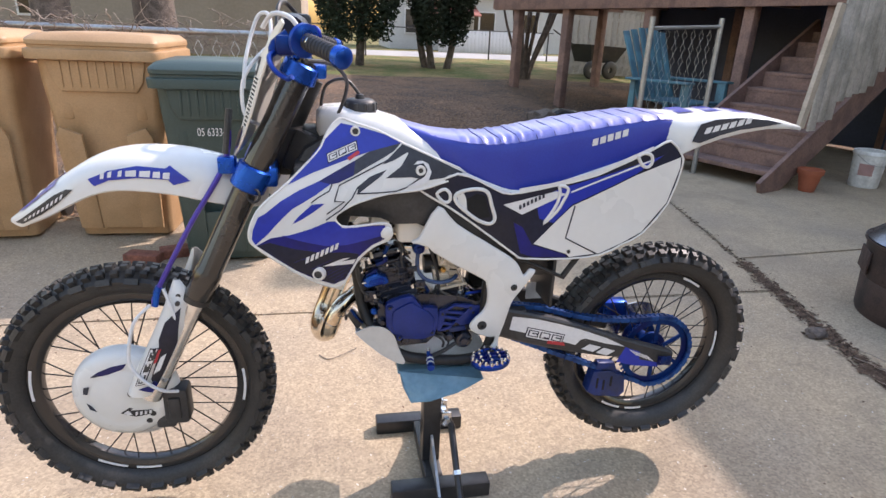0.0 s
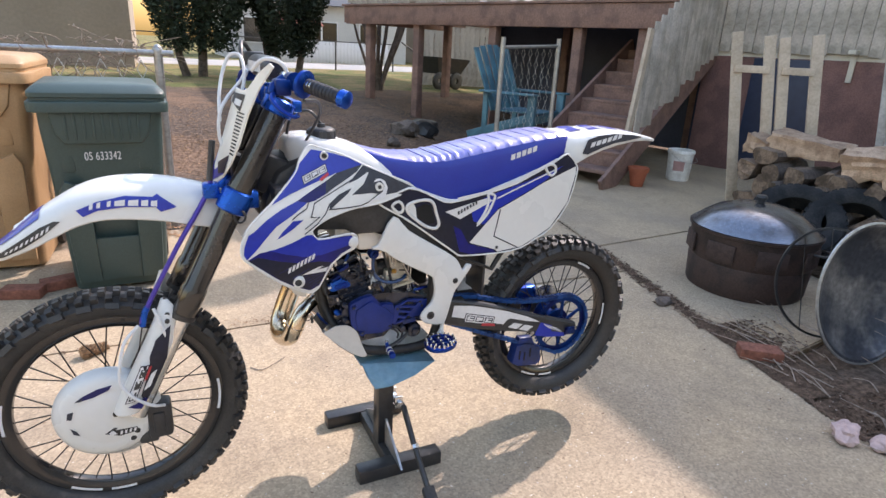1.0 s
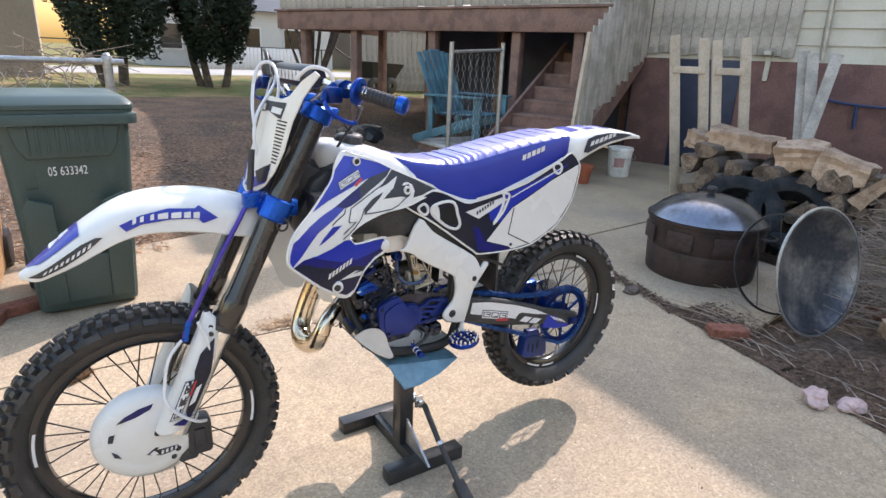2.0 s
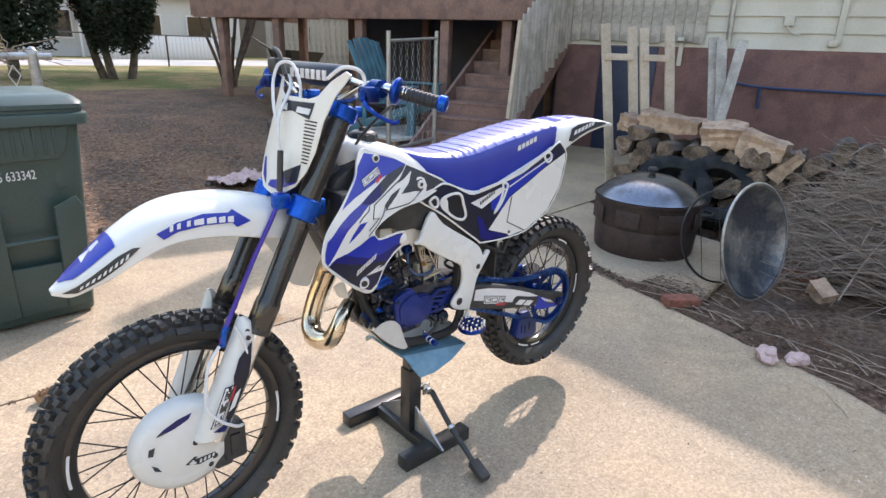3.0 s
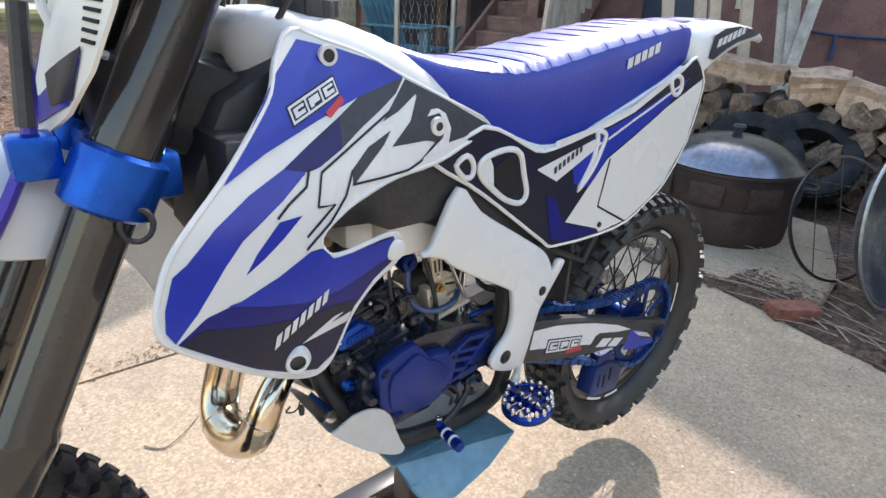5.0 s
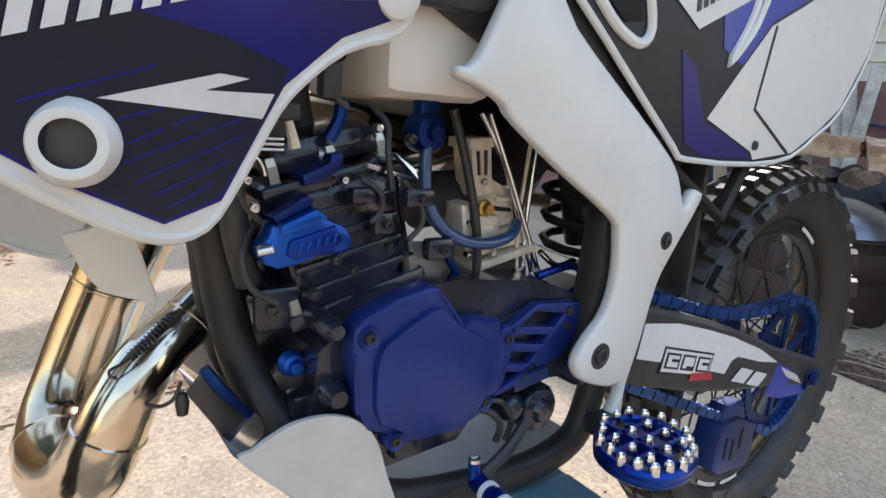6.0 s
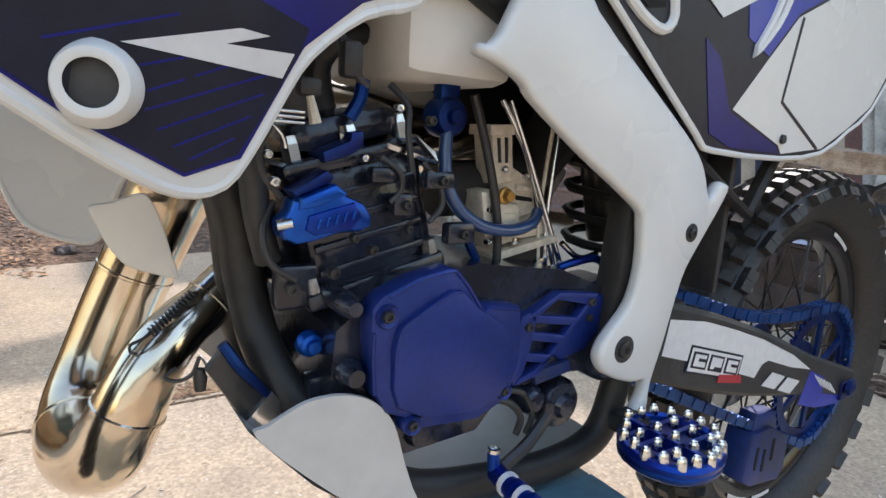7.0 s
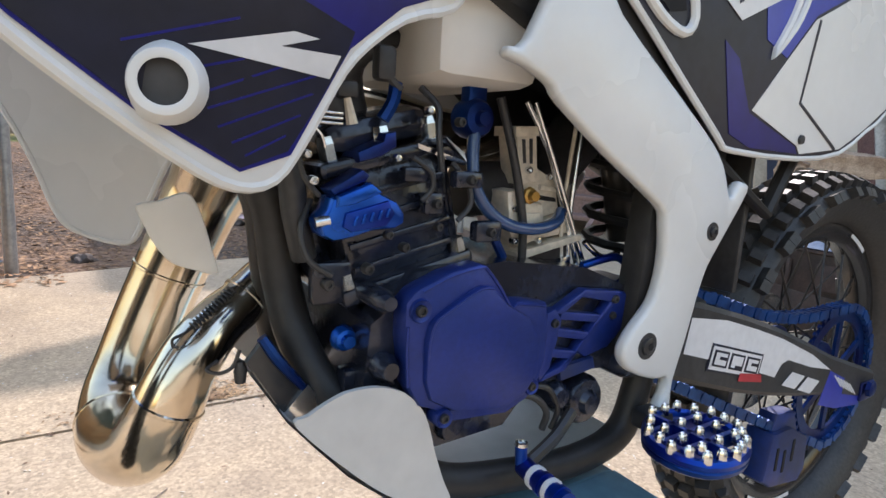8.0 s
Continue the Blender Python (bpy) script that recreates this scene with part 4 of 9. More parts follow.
part("print_panel", plate_sheet([(0.05, 1.05), (0.085, 1.066), (0.108, 1.104), (0.098, 1.11), (0.06, 1.07)], 0.002, 0.001), BLUE, np_ob)
part("print_mark", plate_sheet([(-0.08, 1.236), (-0.083, 1.25), (-0.03, 1.252), (-0.028, 1.238)], 0.003, 0.001), STICKER, np_ob)
part("print_mark", plate_sheet([(0.02, 1.238), (0.024, 1.256), (0.05, 1.252), (0.048, 1.24)], 0.003, 0.001), STICKER, np_ob)
for i in range(13):
    z = 1.120 + 0.0082 * i
    w = 0.020 + 0.0018 * i
    part("slot", plate_sheet([(-0.112, z), (-0.112, z + 0.0030), (-0.112 + w, z + 0.0045), (-0.112 + w, z + 0.0015)], 0.0015, 0.002, 1.0), DARKIN, np_ob, smooth=0)
part("cable_loop", tube(bmesh.new(), [(-0.425, NY + 0.005, 1.19), (-0.42, NY + 0.035, 1.25), (-0.405, NY + 0.06, 1.31), (-0.385, NY + 0.06, 1.352), (-0.36, NY + 0.035, 1.35), (-0.36, NY + 0.0, 1.29), (-0.39, NY - 0.02, 1.22)], 0.0044, 8), STICKER, bike, "white control cable")
part("cable_loop", tube(bmesh.new(), [(-0.36, NY - 0.135, 1.325), (-0.335, NY - 0.165, 1.352), (-0.30, NY - 0.185, 1.345), (-0.285, NY - 0.18, 1.315), (-0.30, NY - 0.165, 1.285)], 0.0048, 8), STICKER, bike, "white control cable")
part("cable_loop", tube(bmesh.new(), [(-0.38, NY + 0.01, 1.10), (-0.425, NY + 0.0, 1.13), (-0.42, NY + 0.01, 1.22), (-0.35, NY + 0.07, 1.30), (-0.30, 0.16, 1.34)], 0.0045, 8), STICKER, bike, "white control cable")
part("cable_loop", tube(bmesh.new(), [(-0.27, FY - 0.30, 1.27), (-0.22, FY - 0.22, 1.26), (-0.19, FY - 0.12, 1.22), (-0.20, FY - 0.05, 1.16), (-0.23, FY - 0.03, 1.10)], 0.0042, 8), BLACKP, bike, "black clutch cable")

# Handlebar with pad, grips and controls.
line = [(-0.262, FY - 0.335, 1.3035), (-0.268, FY - 0.32, 1.3055), (-0.285, FY - 0.22, 1.310), (-0.292, FY - 0.12, 1.272), (-0.293, FY - 0.06, 1.258), (-0.293, FY + 0.06, 1.258), (-0.292, FY + 0.12, 1.272), (-0.285, FY + 0.22, 1.310), (-0.268, FY + 0.32, 1.3055), (-0.262, FY + 0.335, 1.3035)]
bar = part("handlebar", tube(bmesh.new(), line, [0.011, 0.011, 0.0135, 0.0142, 0.0142, 0.0142, 0.0142, 0.0135, 0.011, 0.011], 14, 6), CHROME, bike, "silver handlebar")
part("crossbar_pad", tube(bmesh.new(), [(-0.300, FY - 0.135, 1.325), (-0.302, FY - 0.12, 1.328), (-0.302, FY + 0.12, 1.328), (-0.300, FY + 0.135, 1.325)], [0.018, 0.029, 0.029, 0.018], 18, 2), NAVY, bar, "dark crossbar pad with a pale word-mark")
bm = bmesh.new()
for i in range(7):
    y = FY - 0.10 + i * 0.028
    box(bm, (-0.3325, y, 1.317), (-0.3300, y + 0.019, 1.341))
part("print_mark", bm, STICKER, bar, smooth=0)
for s in (-1, 1):
    part("crossbar", tube(bmesh.new(), [(-0.287, FY + s * 0.215, 1.310), (-0.298, FY + s * 0.13, 1.327)], 0.008, 8, 1), CHROME, bar)
    part("bar_clamp", box(bmesh.new(), (-0.315, FY + s * 0.05 - 0.017, 1.235), (-0.268, FY + s * 0.05 + 0.017, 1.285), None, 0.008), ANOB, bar)
for s in (-1, 1):
    p0, p1 = Vector((-0.272, FY + s * 0.315, 1.306)), Vector((-0.205, FY + s * 0.405, 1.282))
    d = (p1 - p0).normalized()
    g = bmesh.new()
    ridges = [p0] + [p0 + d * (0.018 + 0.0095 * (k // 4) + (0.0, 0.0012, 0.0042, 0.0054)[k % 4]) for k in range(36)] + [p1]
    tube(g, ridges, [0.0165] + [(0.0148, 0.0165, 0.0165, 0.0148)[k % 4] for k in range(36)] + [0.0165], 16, 1)
    grip = part("grip", g, GRIP, bar, "black rubber grip with blue ends")
    part("grip_flange", tube(bmesh.new(), [p0 - d * 0.012, p0 - d * 0.004, p0 + d * 0.004, p0 + d * 0.010], [0.022, 0.031, 0.031, 0.020], 20, 1), ANO, grip)
    part("grip_end", tube(bmesh.new(), [p1 - d * 0.016, p1 - d * 0.012, p1 + d * 0.004, p1 + d * 0.008], [0.016, 0.0195, 0.0195, 0.014], 18, 1), ANOB, grip)
    c = Vector((-0.283, FY + s * 0.255, 1.308))
    perch = bmesh.new()
    tube(perch, [c - Vector((0, 0.018, 0)), c + Vector((0, 0.018, 0))], 0.021, 14, 1)
    box(perch, (c.x - 0.045, c.y - 0.022, c.z - 0.032), (c.x - 0.008, c.y + 0.022, c.z + 0.006), None, 0.007)
    tube(perch, [c + Vector((-0.020, 0, 0.006)), c + Vector((-0.046, s * 0.004, -0.012)), c + Vector((-0.050, s * 0.010, -0.026))], [0.012, 0.010, 0.009], 10, 2)
    pob = part("lever_perch", perch, ANOD, bar, "dark blue lever perch")
    part("lever", tube(bmesh.new(), [c + Vector((-0.04, s * 0.0, -0.02)), c + Vector((-0.055, s * 0.03, -0.035)), c + Vector((-0.045, s * 0.065, -0.055)), c + Vector((-0.022, s * 0.090, -0.068)), c + Vector((-0.012, s * 0.098, -0.064))], [0.007, 0.006, 0.005, 0.0045, 0.006], 8), ANO, pob, "blue lever")
    if s == 1:
        part("fluid_reservoir", box(bmesh.new(), (-0.33, FY + 0.185, 1.318), (-0.27, FY + 0.235, 1.362), None, 0.01), BLACKP, bar)
        part("brake_banjo", tube(bmesh.new(), [(-0.30, 0.19, 1.35), (-0.33, 0.15, 1.385), (-0.345, 0.09, 1.375), (-0.35, 0.05, 1.32)], 0.006, 8), BLACKP, bar)

# Radiator shrouds, both flanks.
SHROUD = [(-0.208, 1.130), (-0.236, 1.102), (-0.252, 1.070), (-0.280, 1.040), (-0.329, 0.995), (-0.370, 0.963), (-0.394, 0.940), (-0.411, 0.905), (-0.413, 0.879), (-0.400, 0.860), (-0.363, 0.825), (-0.312, 0.780), (-0.262, 0.744),
          (-0.232, 0.729), (-0.210, 0.732), (-0.195, 0.752), (-0.182, 0.775), (-0.166, 0.800), (-0.133, 0.826), (-0.095, 0.840), (-0.085, 0.860), (-0.098, 0.884), (-0.15, 0.886), (-0.190, 0.885), (-0.214, 0.892), (-0.223, 0.915), (-0.190, 0.936), (-0.150, 0.949), (-0.095, 0.960), (-0.022, 0.964), (0.040, 0.978), (0.104, 1.000), (0.022, 1.040), (-0.055, 1.074), (-0.115, 1.103), (-0.170, 1.120)]
LOWER = SHROUD[:9] + [(-0.385, 0.835), (-0.346, 0.770), (-0.323, 0.720), (-0.308, 0.675), (-0.293, 0.656), (-0.257, 0.644), (-0.243, 0.652), (-0.232, 0.685), (-0.210, 0.735), (-0.182, 0.775)] + SHROUD[17:]
for s in (-1, 1):
    rim = [(p.x, p.y) for p in curve_points([(x, z, 0) for x, z in (SHROUD if s == -1 else LOWER)], 3, True)]
    skin = flank if s == -1 else (lambda x, z: flank(x, max(z, 0.74)))
    sob = part("radiator_shroud", sheet(bmesh.new(), rim, skin, 0, 0.0045, 0.026, s), WHITE, bike, "white radiator shroud with blue and black graphics", smooth=50)
    edge = bmesh.new()
    tube(edge, [(x, s * (skin(x, z) - 0.002), z) for x, z in rim], 0.0034, 8, 1, True)
    part("shroud_lip", edge, WHITE, sob)
    if s == 1:
        continue
    D = lambda o, mat, lift=0.0015, name="print_panel": decal(name, o, flank, mat, sob, lift)
    D([(-0.204, 1.121), (-0.150, 1.110), (-0.095, 1.094), (-0.062, 1.076), (-0.115, 1.064), (-0.140, 1.058), (-0.205, 1.038), (-0.275, 1.015), (-0.327, 0.993), (-0.281, 1.043), (-0.243, 1.086)], BLUE)
    D([(-0.062, 1.076), (-0.115, 1.064), (-0.140, 1.058), (-0.173, 1.040), (-0.222, 1.016), (-0.212, 0.992), (-0.178, 1.006), (-0.143, 1.025), (-0.110, 1.041), (-0.079, 1.058)], GREYVINYL)
    D([(-0.222, 1.016), (-0.173, 1.040), (-0.178, 1.006), (-0.212, 0.992), (-0.230, 0.989), (-0.258, 0.997)], DEEP, 0.0022)
    D([(-0.222, 1.016), (-0.259, 0.997), (-0.303, 0.980), (-0.345, 0.958), (-0.378, 0.934), (-0.393, 0.927), (-0.405, 0.900), (-0.408, 0.880), (-0.401, 0.866), (-0.376, 0.886), (-0.341, 0.921), (-0.319, 0.940), (-0.290, 0.955), (-0.267, 0.967), (-0.234, 0.988)], BLUE, 0.0018)
    D([(-0.059, 1.073), (-0.045, 1.055), (-0.080, 1.037), (-0.108, 1.028), (-0.093, 1.042)], GREYVINYL)
    D([(-0.099, 1.016), (-0.112, 1.002), (-0.143, 0.981), (-0.170, 0.963), (-0.168, 0.981), (-0.139, 1.002)], GREYVINYL)
    D([(-0.060, 1.074), (0.012, 1.043), (0.098, 1.002), (0.041, 0.990), (0.002, 0.987), (-0.037, 0.996), (-0.100, 0.997), (-0.062, 1.023), (-0.044, 1.052)], GREYVINYL)
    D([(-0.321, 0.905), (-0.306, 0.922), (-0.275, 0.947), (-0.246, 0.947), (-0.274, 0.928), (-0.300, 0.914)], BLUE)
    D([(-0.399, 0.864), (-0.368, 0.878), (-0.329, 0.880), (-0.281, 0.890), (-0.240, 0.904), (-0.222, 0.903), (-0.207, 0.885), (-0.173, 0.883), (-0.138, 0.885), (-0.105, 0.882), (-0.092, 0.862), (-0.100, 0.846), (-0.136, 0.831), (-0.170, 0.803), (-0.187, 0.772), (-0.202, 0.745), (-0.230, 0.736), (-0.275, 0.760), (-0.317, 0.790), (-0.366, 0.834)], DEEP)
    D([(-0.345, 0.881), (-0.329, 0.880), (-0.281, 0.890), (-0.240, 0.904), (-0.222, 0.902), (-0.207, 0.885), (-0.173, 0.883), (-0.106, 0.881), (-0.096, 0.862), (-0.112, 0.854), (-0.150, 0.847), (-0.200, 0.840), (-0.250, 0.845), (-0.300, 0.862)], BLUE, 0.0028)
    D([(-0.398, 0.863), (-0.372, 0.868), (-0.318, 0.846), (-0.258, 0.828), (-0.205, 0.822), (-0.168, 0.812), (-0.172, 0.801), (-0.188, 0.772), (-0.204, 0.747), (-0.230, 0.738), (-0.275, 0.762), (-0.317, 0.792), (-0.366, 0.836)], NAVY, 0.0026)
    for p, q in (((-0.249, 0.783), (-0.230, 0.789)), ((-0.246, 0.773), (-0.206, 0.790)), ((-0.247, 0.765), (-0.184, 0.789)), ((-0.242, 0.757), (-0.190, 0.778)), ((-0.235, 0.750), (-0.198, 0.766)), ((-0.228, 0.744), (-0.206, 0.755)), ((-0.282, 0.788), (-0.233, 0.806)), ((-0.320, 0.812), (-0.245, 0.832))):
        D(stripe([p, q], 0.0011), DEEP, 0.0029, "pinstripe")
    D([(-0.256, 0.791), (-0.205, 0.8055), (-0.190, 0.8045), (-0.212, 0.7975), (-0.176, 0.7985), (-0.182, 0.786)], STICKER, 0.0040, "print_mark")
    for ln in ([(-0.228, 0.991), (-0.235, 0.975), (-0.261, 0.962), (-0.277, 0.951)], [(-0.094, 1.039), (-0.145, 1.016), (-0.212, 0.986), (-0.224, 0.951)], [(-0.224, 0.951), (-0.200, 0.949), (-0.243, 0.922)],
               [(-0.168, 0.981), (-0.183, 0.955), (-0.209, 0.930), (-0.245, 0.908)], [(-0.171, 0.965), (-0.119, 0.964), (-0.076, 0.965), (-0.051, 0.972), (-0.016, 0.993)]):
        D(stripe(ln, 0.0028), NAVY, 0.0032, "outline")
    # word-marks as plain shapes
    emblem((-0.234, 1.038), (0.066, 0.026), (-0.003, 0.017), flank, sob, 0.0026)
    D([(-0.192, 1.046), (-0.166, 1.062), (-0.162, 1.056), (-0.186, 1.040)], RED, 0.0056, "print_mark")
    bars((-0.296, 0.805), (0.080, 0.030), (0.001, 0.0150), 7, 0.66, flank, STICKER, sob, "print_mark", 0.0042)
    for x, z, r, hole in ((-0.265, 0.7735, 0.0175, 0.0095), (-0.171, 1.104, 0.0115, 0.0075), (-0.014, 1.012, 0.0125, 0.006)):
        m = Matrix.Translation((x, -flank(x, z) - (0.003 if z > 0.9 else 0), z)) @ (ACROSS @ pose(0, 0, 0, 0, -12 if z < 0.9 else 0, 0))
        part("washer", lathe(bmesh.new(), [(hole, 0.0105 if r > 0.015 else 0.004), (hole + 0.001, 0.011 if r > 0.015 else 0.0045), (r - 0.004, 0.0105 if r > 0.015 else 0.0045), (r, 0.004), (r, -0.002)], 28, m), WHITE, sob)
        # Black disc stands in for the shaded bottom of the bolt hole.
        part("washer_bolt", lathe(bmesh.new(), [(0, 0.006 if r > 0.015 else 0.003), (hole + 0.001, 0.0058 if r > 0.015 else 0.003)], 20, m), BLACKP, sob)
    D([(-0.030, 1.026), (-0.006, 1.028), (0.004, 1.012), (-0.004, 0.996), (-0.022, 0.986), (-0.050, 0.974), (-0.018, 0.975), (0.004, 0.981), (0.014, 1.006), (0.006, 1.026), (-0.008, 1.034), (-0.022, 1.034)], STICKER, 0.0035, "print_mark")
    part("shroud_tab", lathe(bmesh.new(), [(0, 0.006), (0.010, 0.007), (0.015, 0.004), (0.016, -0.004)], 22, Matrix.Translation((-0.100, -flank(-0.1, 0.861), 0.861)) @ ACROSS), WHITE, sob)
for s in (-1, 1):
    back, low = (0.062, 0.86) if s == 1 else (0.020, 0.90)
    rad = part("radiator", box(bmesh.new(), (-0.335 + back, s * 0.108 - 0.052, low), (-0.292 + back, s * 0.108 + 0.052, 1.03), None, 0.008), BLACKP, bike, "black radiator behind the shroud")
    # Black outline also fills in shade where the shroud curves inward.
    front_edge = [(-0.200, 0.775), (-0.240, 0.765), (-0.278, 0.845), (-0.320, 0.920)] if s == 1 else [(-0.215, 0.790), (-0.258, 0.765), (-0.298, 0.845), (-0.340, 0.925)]
    part("radiator_duct", extrude(bmesh.new(), [(-0.330, 0.985), (-0.292, 1.060), (-0.222, 1.100), (-0.170, 1.060), (-0.180, 0.900)] + front_edge, s * 0.030, s * 0.104, 0.014), BLACKP, rad, "smooth black radiator guard, also standing in for shade")
    for k in range(5 if s == -1 else 0):
        part("duct_rib", beam(bmesh.new(), (-0.335 + 0.012 * k, s * 0.1045, 0.86 + 0.035 * k), (-0.235 + 0.010 * k, s * 0.1045, 0.93 + 0.030 * k), 0.004, 0.005), BLACKP, rad)
    spar = bmesh.new()
    extrude(spar, [(-0.245, 0.945), (-0.150, 0.985), (0.020, 0.985), (0.075, 0.930), (0.050, 0.880), (0.000, 0.868), (-0.075, 0.868), (-0.110, 0.885), (-0.235, 0.895)], s * 0.088, s * 0.106, 0.006)
    part("frame_spar", spar, BLACKP, bike, "black plastic-covered frame spar")
louver = bmesh.new()
extrude(louver, [(p.x, p.y) for p in curve_points([(-0.261, 0.702, 0), (-0.247, 0.705, 0), (-0.230, 0.711, 0), (-0.223, 0.706, 0), (-0.216, 0.688, 0), (-0.211, 0.668, 0), (-0.207, 0.650, 0), (-0.222, 0.653, 0), (-0.239, 0.660, 0), (-0.250, 0.674, 0), (-0.257, 0.690, 0)], 3, True)], -0.014, -0.008, 0.002)
part("radiator_louver", louver, OFFWHITE, bike, "white plastic louver below the radiator")

# Tank, cap, head pipe and frame.
tank = bmesh.new()
rows = []
for x, top, low, w in ((-0.262, 1.135, 1.085, 0.045), (-0.245, 1.150, 1.06, 0.066), (-0.20, 1.153, 1.00, 0.092), (-0.14, 1.146, 0.96, 0.100), (-0.06, 1.122, 0.93, 0.098), (0.03, 1.075, 0.90, 0.092), (0.10, 1.02, 0.90, 0.080)):
    mid, hh = (top + low) / 2, (top - low) / 2
    rows.append([(x, w * math.copysign(abs(math.cos(a)) ** 0.5, math.cos(a)), mid + hh * math.copysign(abs(math.sin(a)) ** 0.55, math.sin(a))) for a in np.linspace(0, 2 * math.pi, 24, endpoint=False)])
loft(tank, rows)
tank_ob = part("fuel_tank", tank, WHITE, bike, "white plastic fuel tank with a black cap", smooth=50)
lobe = bmesh.new()
box(lobe, (-0.065, -0.082, 0.806), (0.040, 0.082, 0.93), None, 0.014)
box(lobe, (-0.135, -0.08, 0.84), (-0.085, 0.08, 0.93), None, 0.012)
part("tank_lobe", lobe, OFFWHITE, tank_ob)
cap = bmesh.new()
lathe(cap, [(0.040, 1.138), (0.040, 1.158), (0.036, 1.166), (0.028, 1.170), (0.012, 1.170), (0.010, 1.180), (0, 1.182)], 24, Matrix.Translation((-0.155, -0.025, 0)))
cap_ob = part("tank_cap", cap, BLACKP, tank_ob)
for k in range(10):
    a = 2 * math.pi * k / 10
    part("cap_lug", box(bmesh.new(), (-0.155 + 0.037 * math.cos(a) - 0.005, -0.025 + 0.037 * math.sin(a) - 0.005, 1.142), (-0.155 + 0.037 * math.cos(a) + 0.005, -0.025 + 0.037 * math.sin(a) + 0.005, 1.162), None, 0.002), BLACKP, cap_ob)
part("breather_hose", tube(bmesh.new(), [(-0.155, -0.025, 1.178), (-0.19, -0.03, 1.215), (-0.235, -0.02, 1.20), (-0.25, -0.015, 1.15)], 0.004, 8), BLACKP, tank_ob)
head = bmesh.new()
tube(head, [Vector((-0.395, 0, 0.965)), Vector((-0.272, 0, 1.215))], 0.032, 18, 1)
box(head, (-0.40, -0.045, 0.98), (-0.24, 0.045, 1.10), None, 0.015)
for s in (-1, 1):
    beam(head, (-0.33, s * 0.05, 1.055), (0.06, s * 0.092, 0.89), 0.030, 0.105, bevel=0.01)
    beam(head, (0.03, s * 0.092, 0.90), (0.235, s * 0.092, 0.74), 0.030, 0.085, bevel=0.01)
    beam(head, (0.215, s * 0.092, 0.77), (0.20, s * 0.090, 0.53), 0.075, 0.032, up=(0, 1, 0), bevel=0.01)
    tube(head, [(-0.335, s * 0.008, 0.95), (-0.225, s * 0.009, 0.80), (-0.173, s * 0.010, 0.715), (-0.160, s * 0.015, 0.645), (-0.152, s * 0.030, 0.599), (-0.135, s * 0.050, 0.560), (-0.102, s * 0.075, 0.519), (-0.044, s * 0.085, 0.473), (0.039, s * 0.088, 0.456), (0.126, s * 0.088, 0.449), (0.186, s * 0.088, 0.464), (0.207, s * 0.088, 0.511), (0.214, s * 0.09, 0.57)], 0.0155, 14)
    tube(head, [(0.21, s * 0.10, 0.79), (0.40, s * 0.095, 0.70), (0.62, s * 0.09, 1.03)], 0.009, 8, 1)
    tube(head, [(0.08, s * 0.09, 0.95), (0.35, s * 0.085, 0.985), (0.64, s * 0.08, 1.06)], 0.012, 8, 1)
part("main_frame", head, FRAMEB, bike, "black perimeter frame")
GUARD = [(0.034, 0.918), (-0.012, 0.838), (-0.030, 0.829), (-0.030, 0.821), (-0.012, 0.817), (0.014, 0.806), (0.026, 0.794), (0.085, 0.757), (0.163, 0.713), (0.175, 0.695), (0.180, 0.655), (0.172, 0.620), (0.150, 0.597), (0.136, 0.577), (0.139, 0.561), (0.156, 0.548), (0.190, 0.536),
         (0.209, 0.535), (0.209, 0.518), (0.200, 0.499), (0.212, 0.492), (0.221, 0.503), (0.221, 0.530), (0.234, 0.575), (0.250, 0.638), (0.268, 0.668), (0.309, 0.726), (0.300, 0.737), (0.290, 0.735), (0.278, 0.720), (0.261, 0.750), (0.236, 0.774), (0.172, 0.815), (0.085, 0.870)]
for s in (-1, 1):
    gd = part("frame_guard", extrude(bmesh.new(), [(p.x, p.y) for p in curve_points([(x, z, 0) for x, z in GUARD], 3, True)], s * 0.109, s * 0.123, 0.0045), WHITE, bike, "white plastic frame guard", smooth=50)
    for x, z, r in ((0.169, 0.575, 0.0135), (0.252, 0.686, 0.0095)):
        m = Matrix.Translation((x, s * 0.123, z)) @ (ACROSS if s < 0 else pose(0, 0, 0, -90, 0, 0))
        part("bolt_recess", lathe(bmesh.new(), [(0, 0.0008), (r, 0.0008), (r + 0.0005, -0.006)], 26, m), BLACKP, gd)
        part("guard_bolt", lathe(bmesh.new(), [(0, 0.0042), (r * 0.40, 0.0042), (r * 0.62, 0.0030), (r * 0.66, 0.0)], 6 if r < 0.01 else 18, m), STEEL_B, gd)
        part("bolt_socket", lathe(bmesh.new(), [(0, 0.0047), (r * 0.28, 0.0047), (r * 0.28, 0.0040)], 6, m), DARKIN, gd)

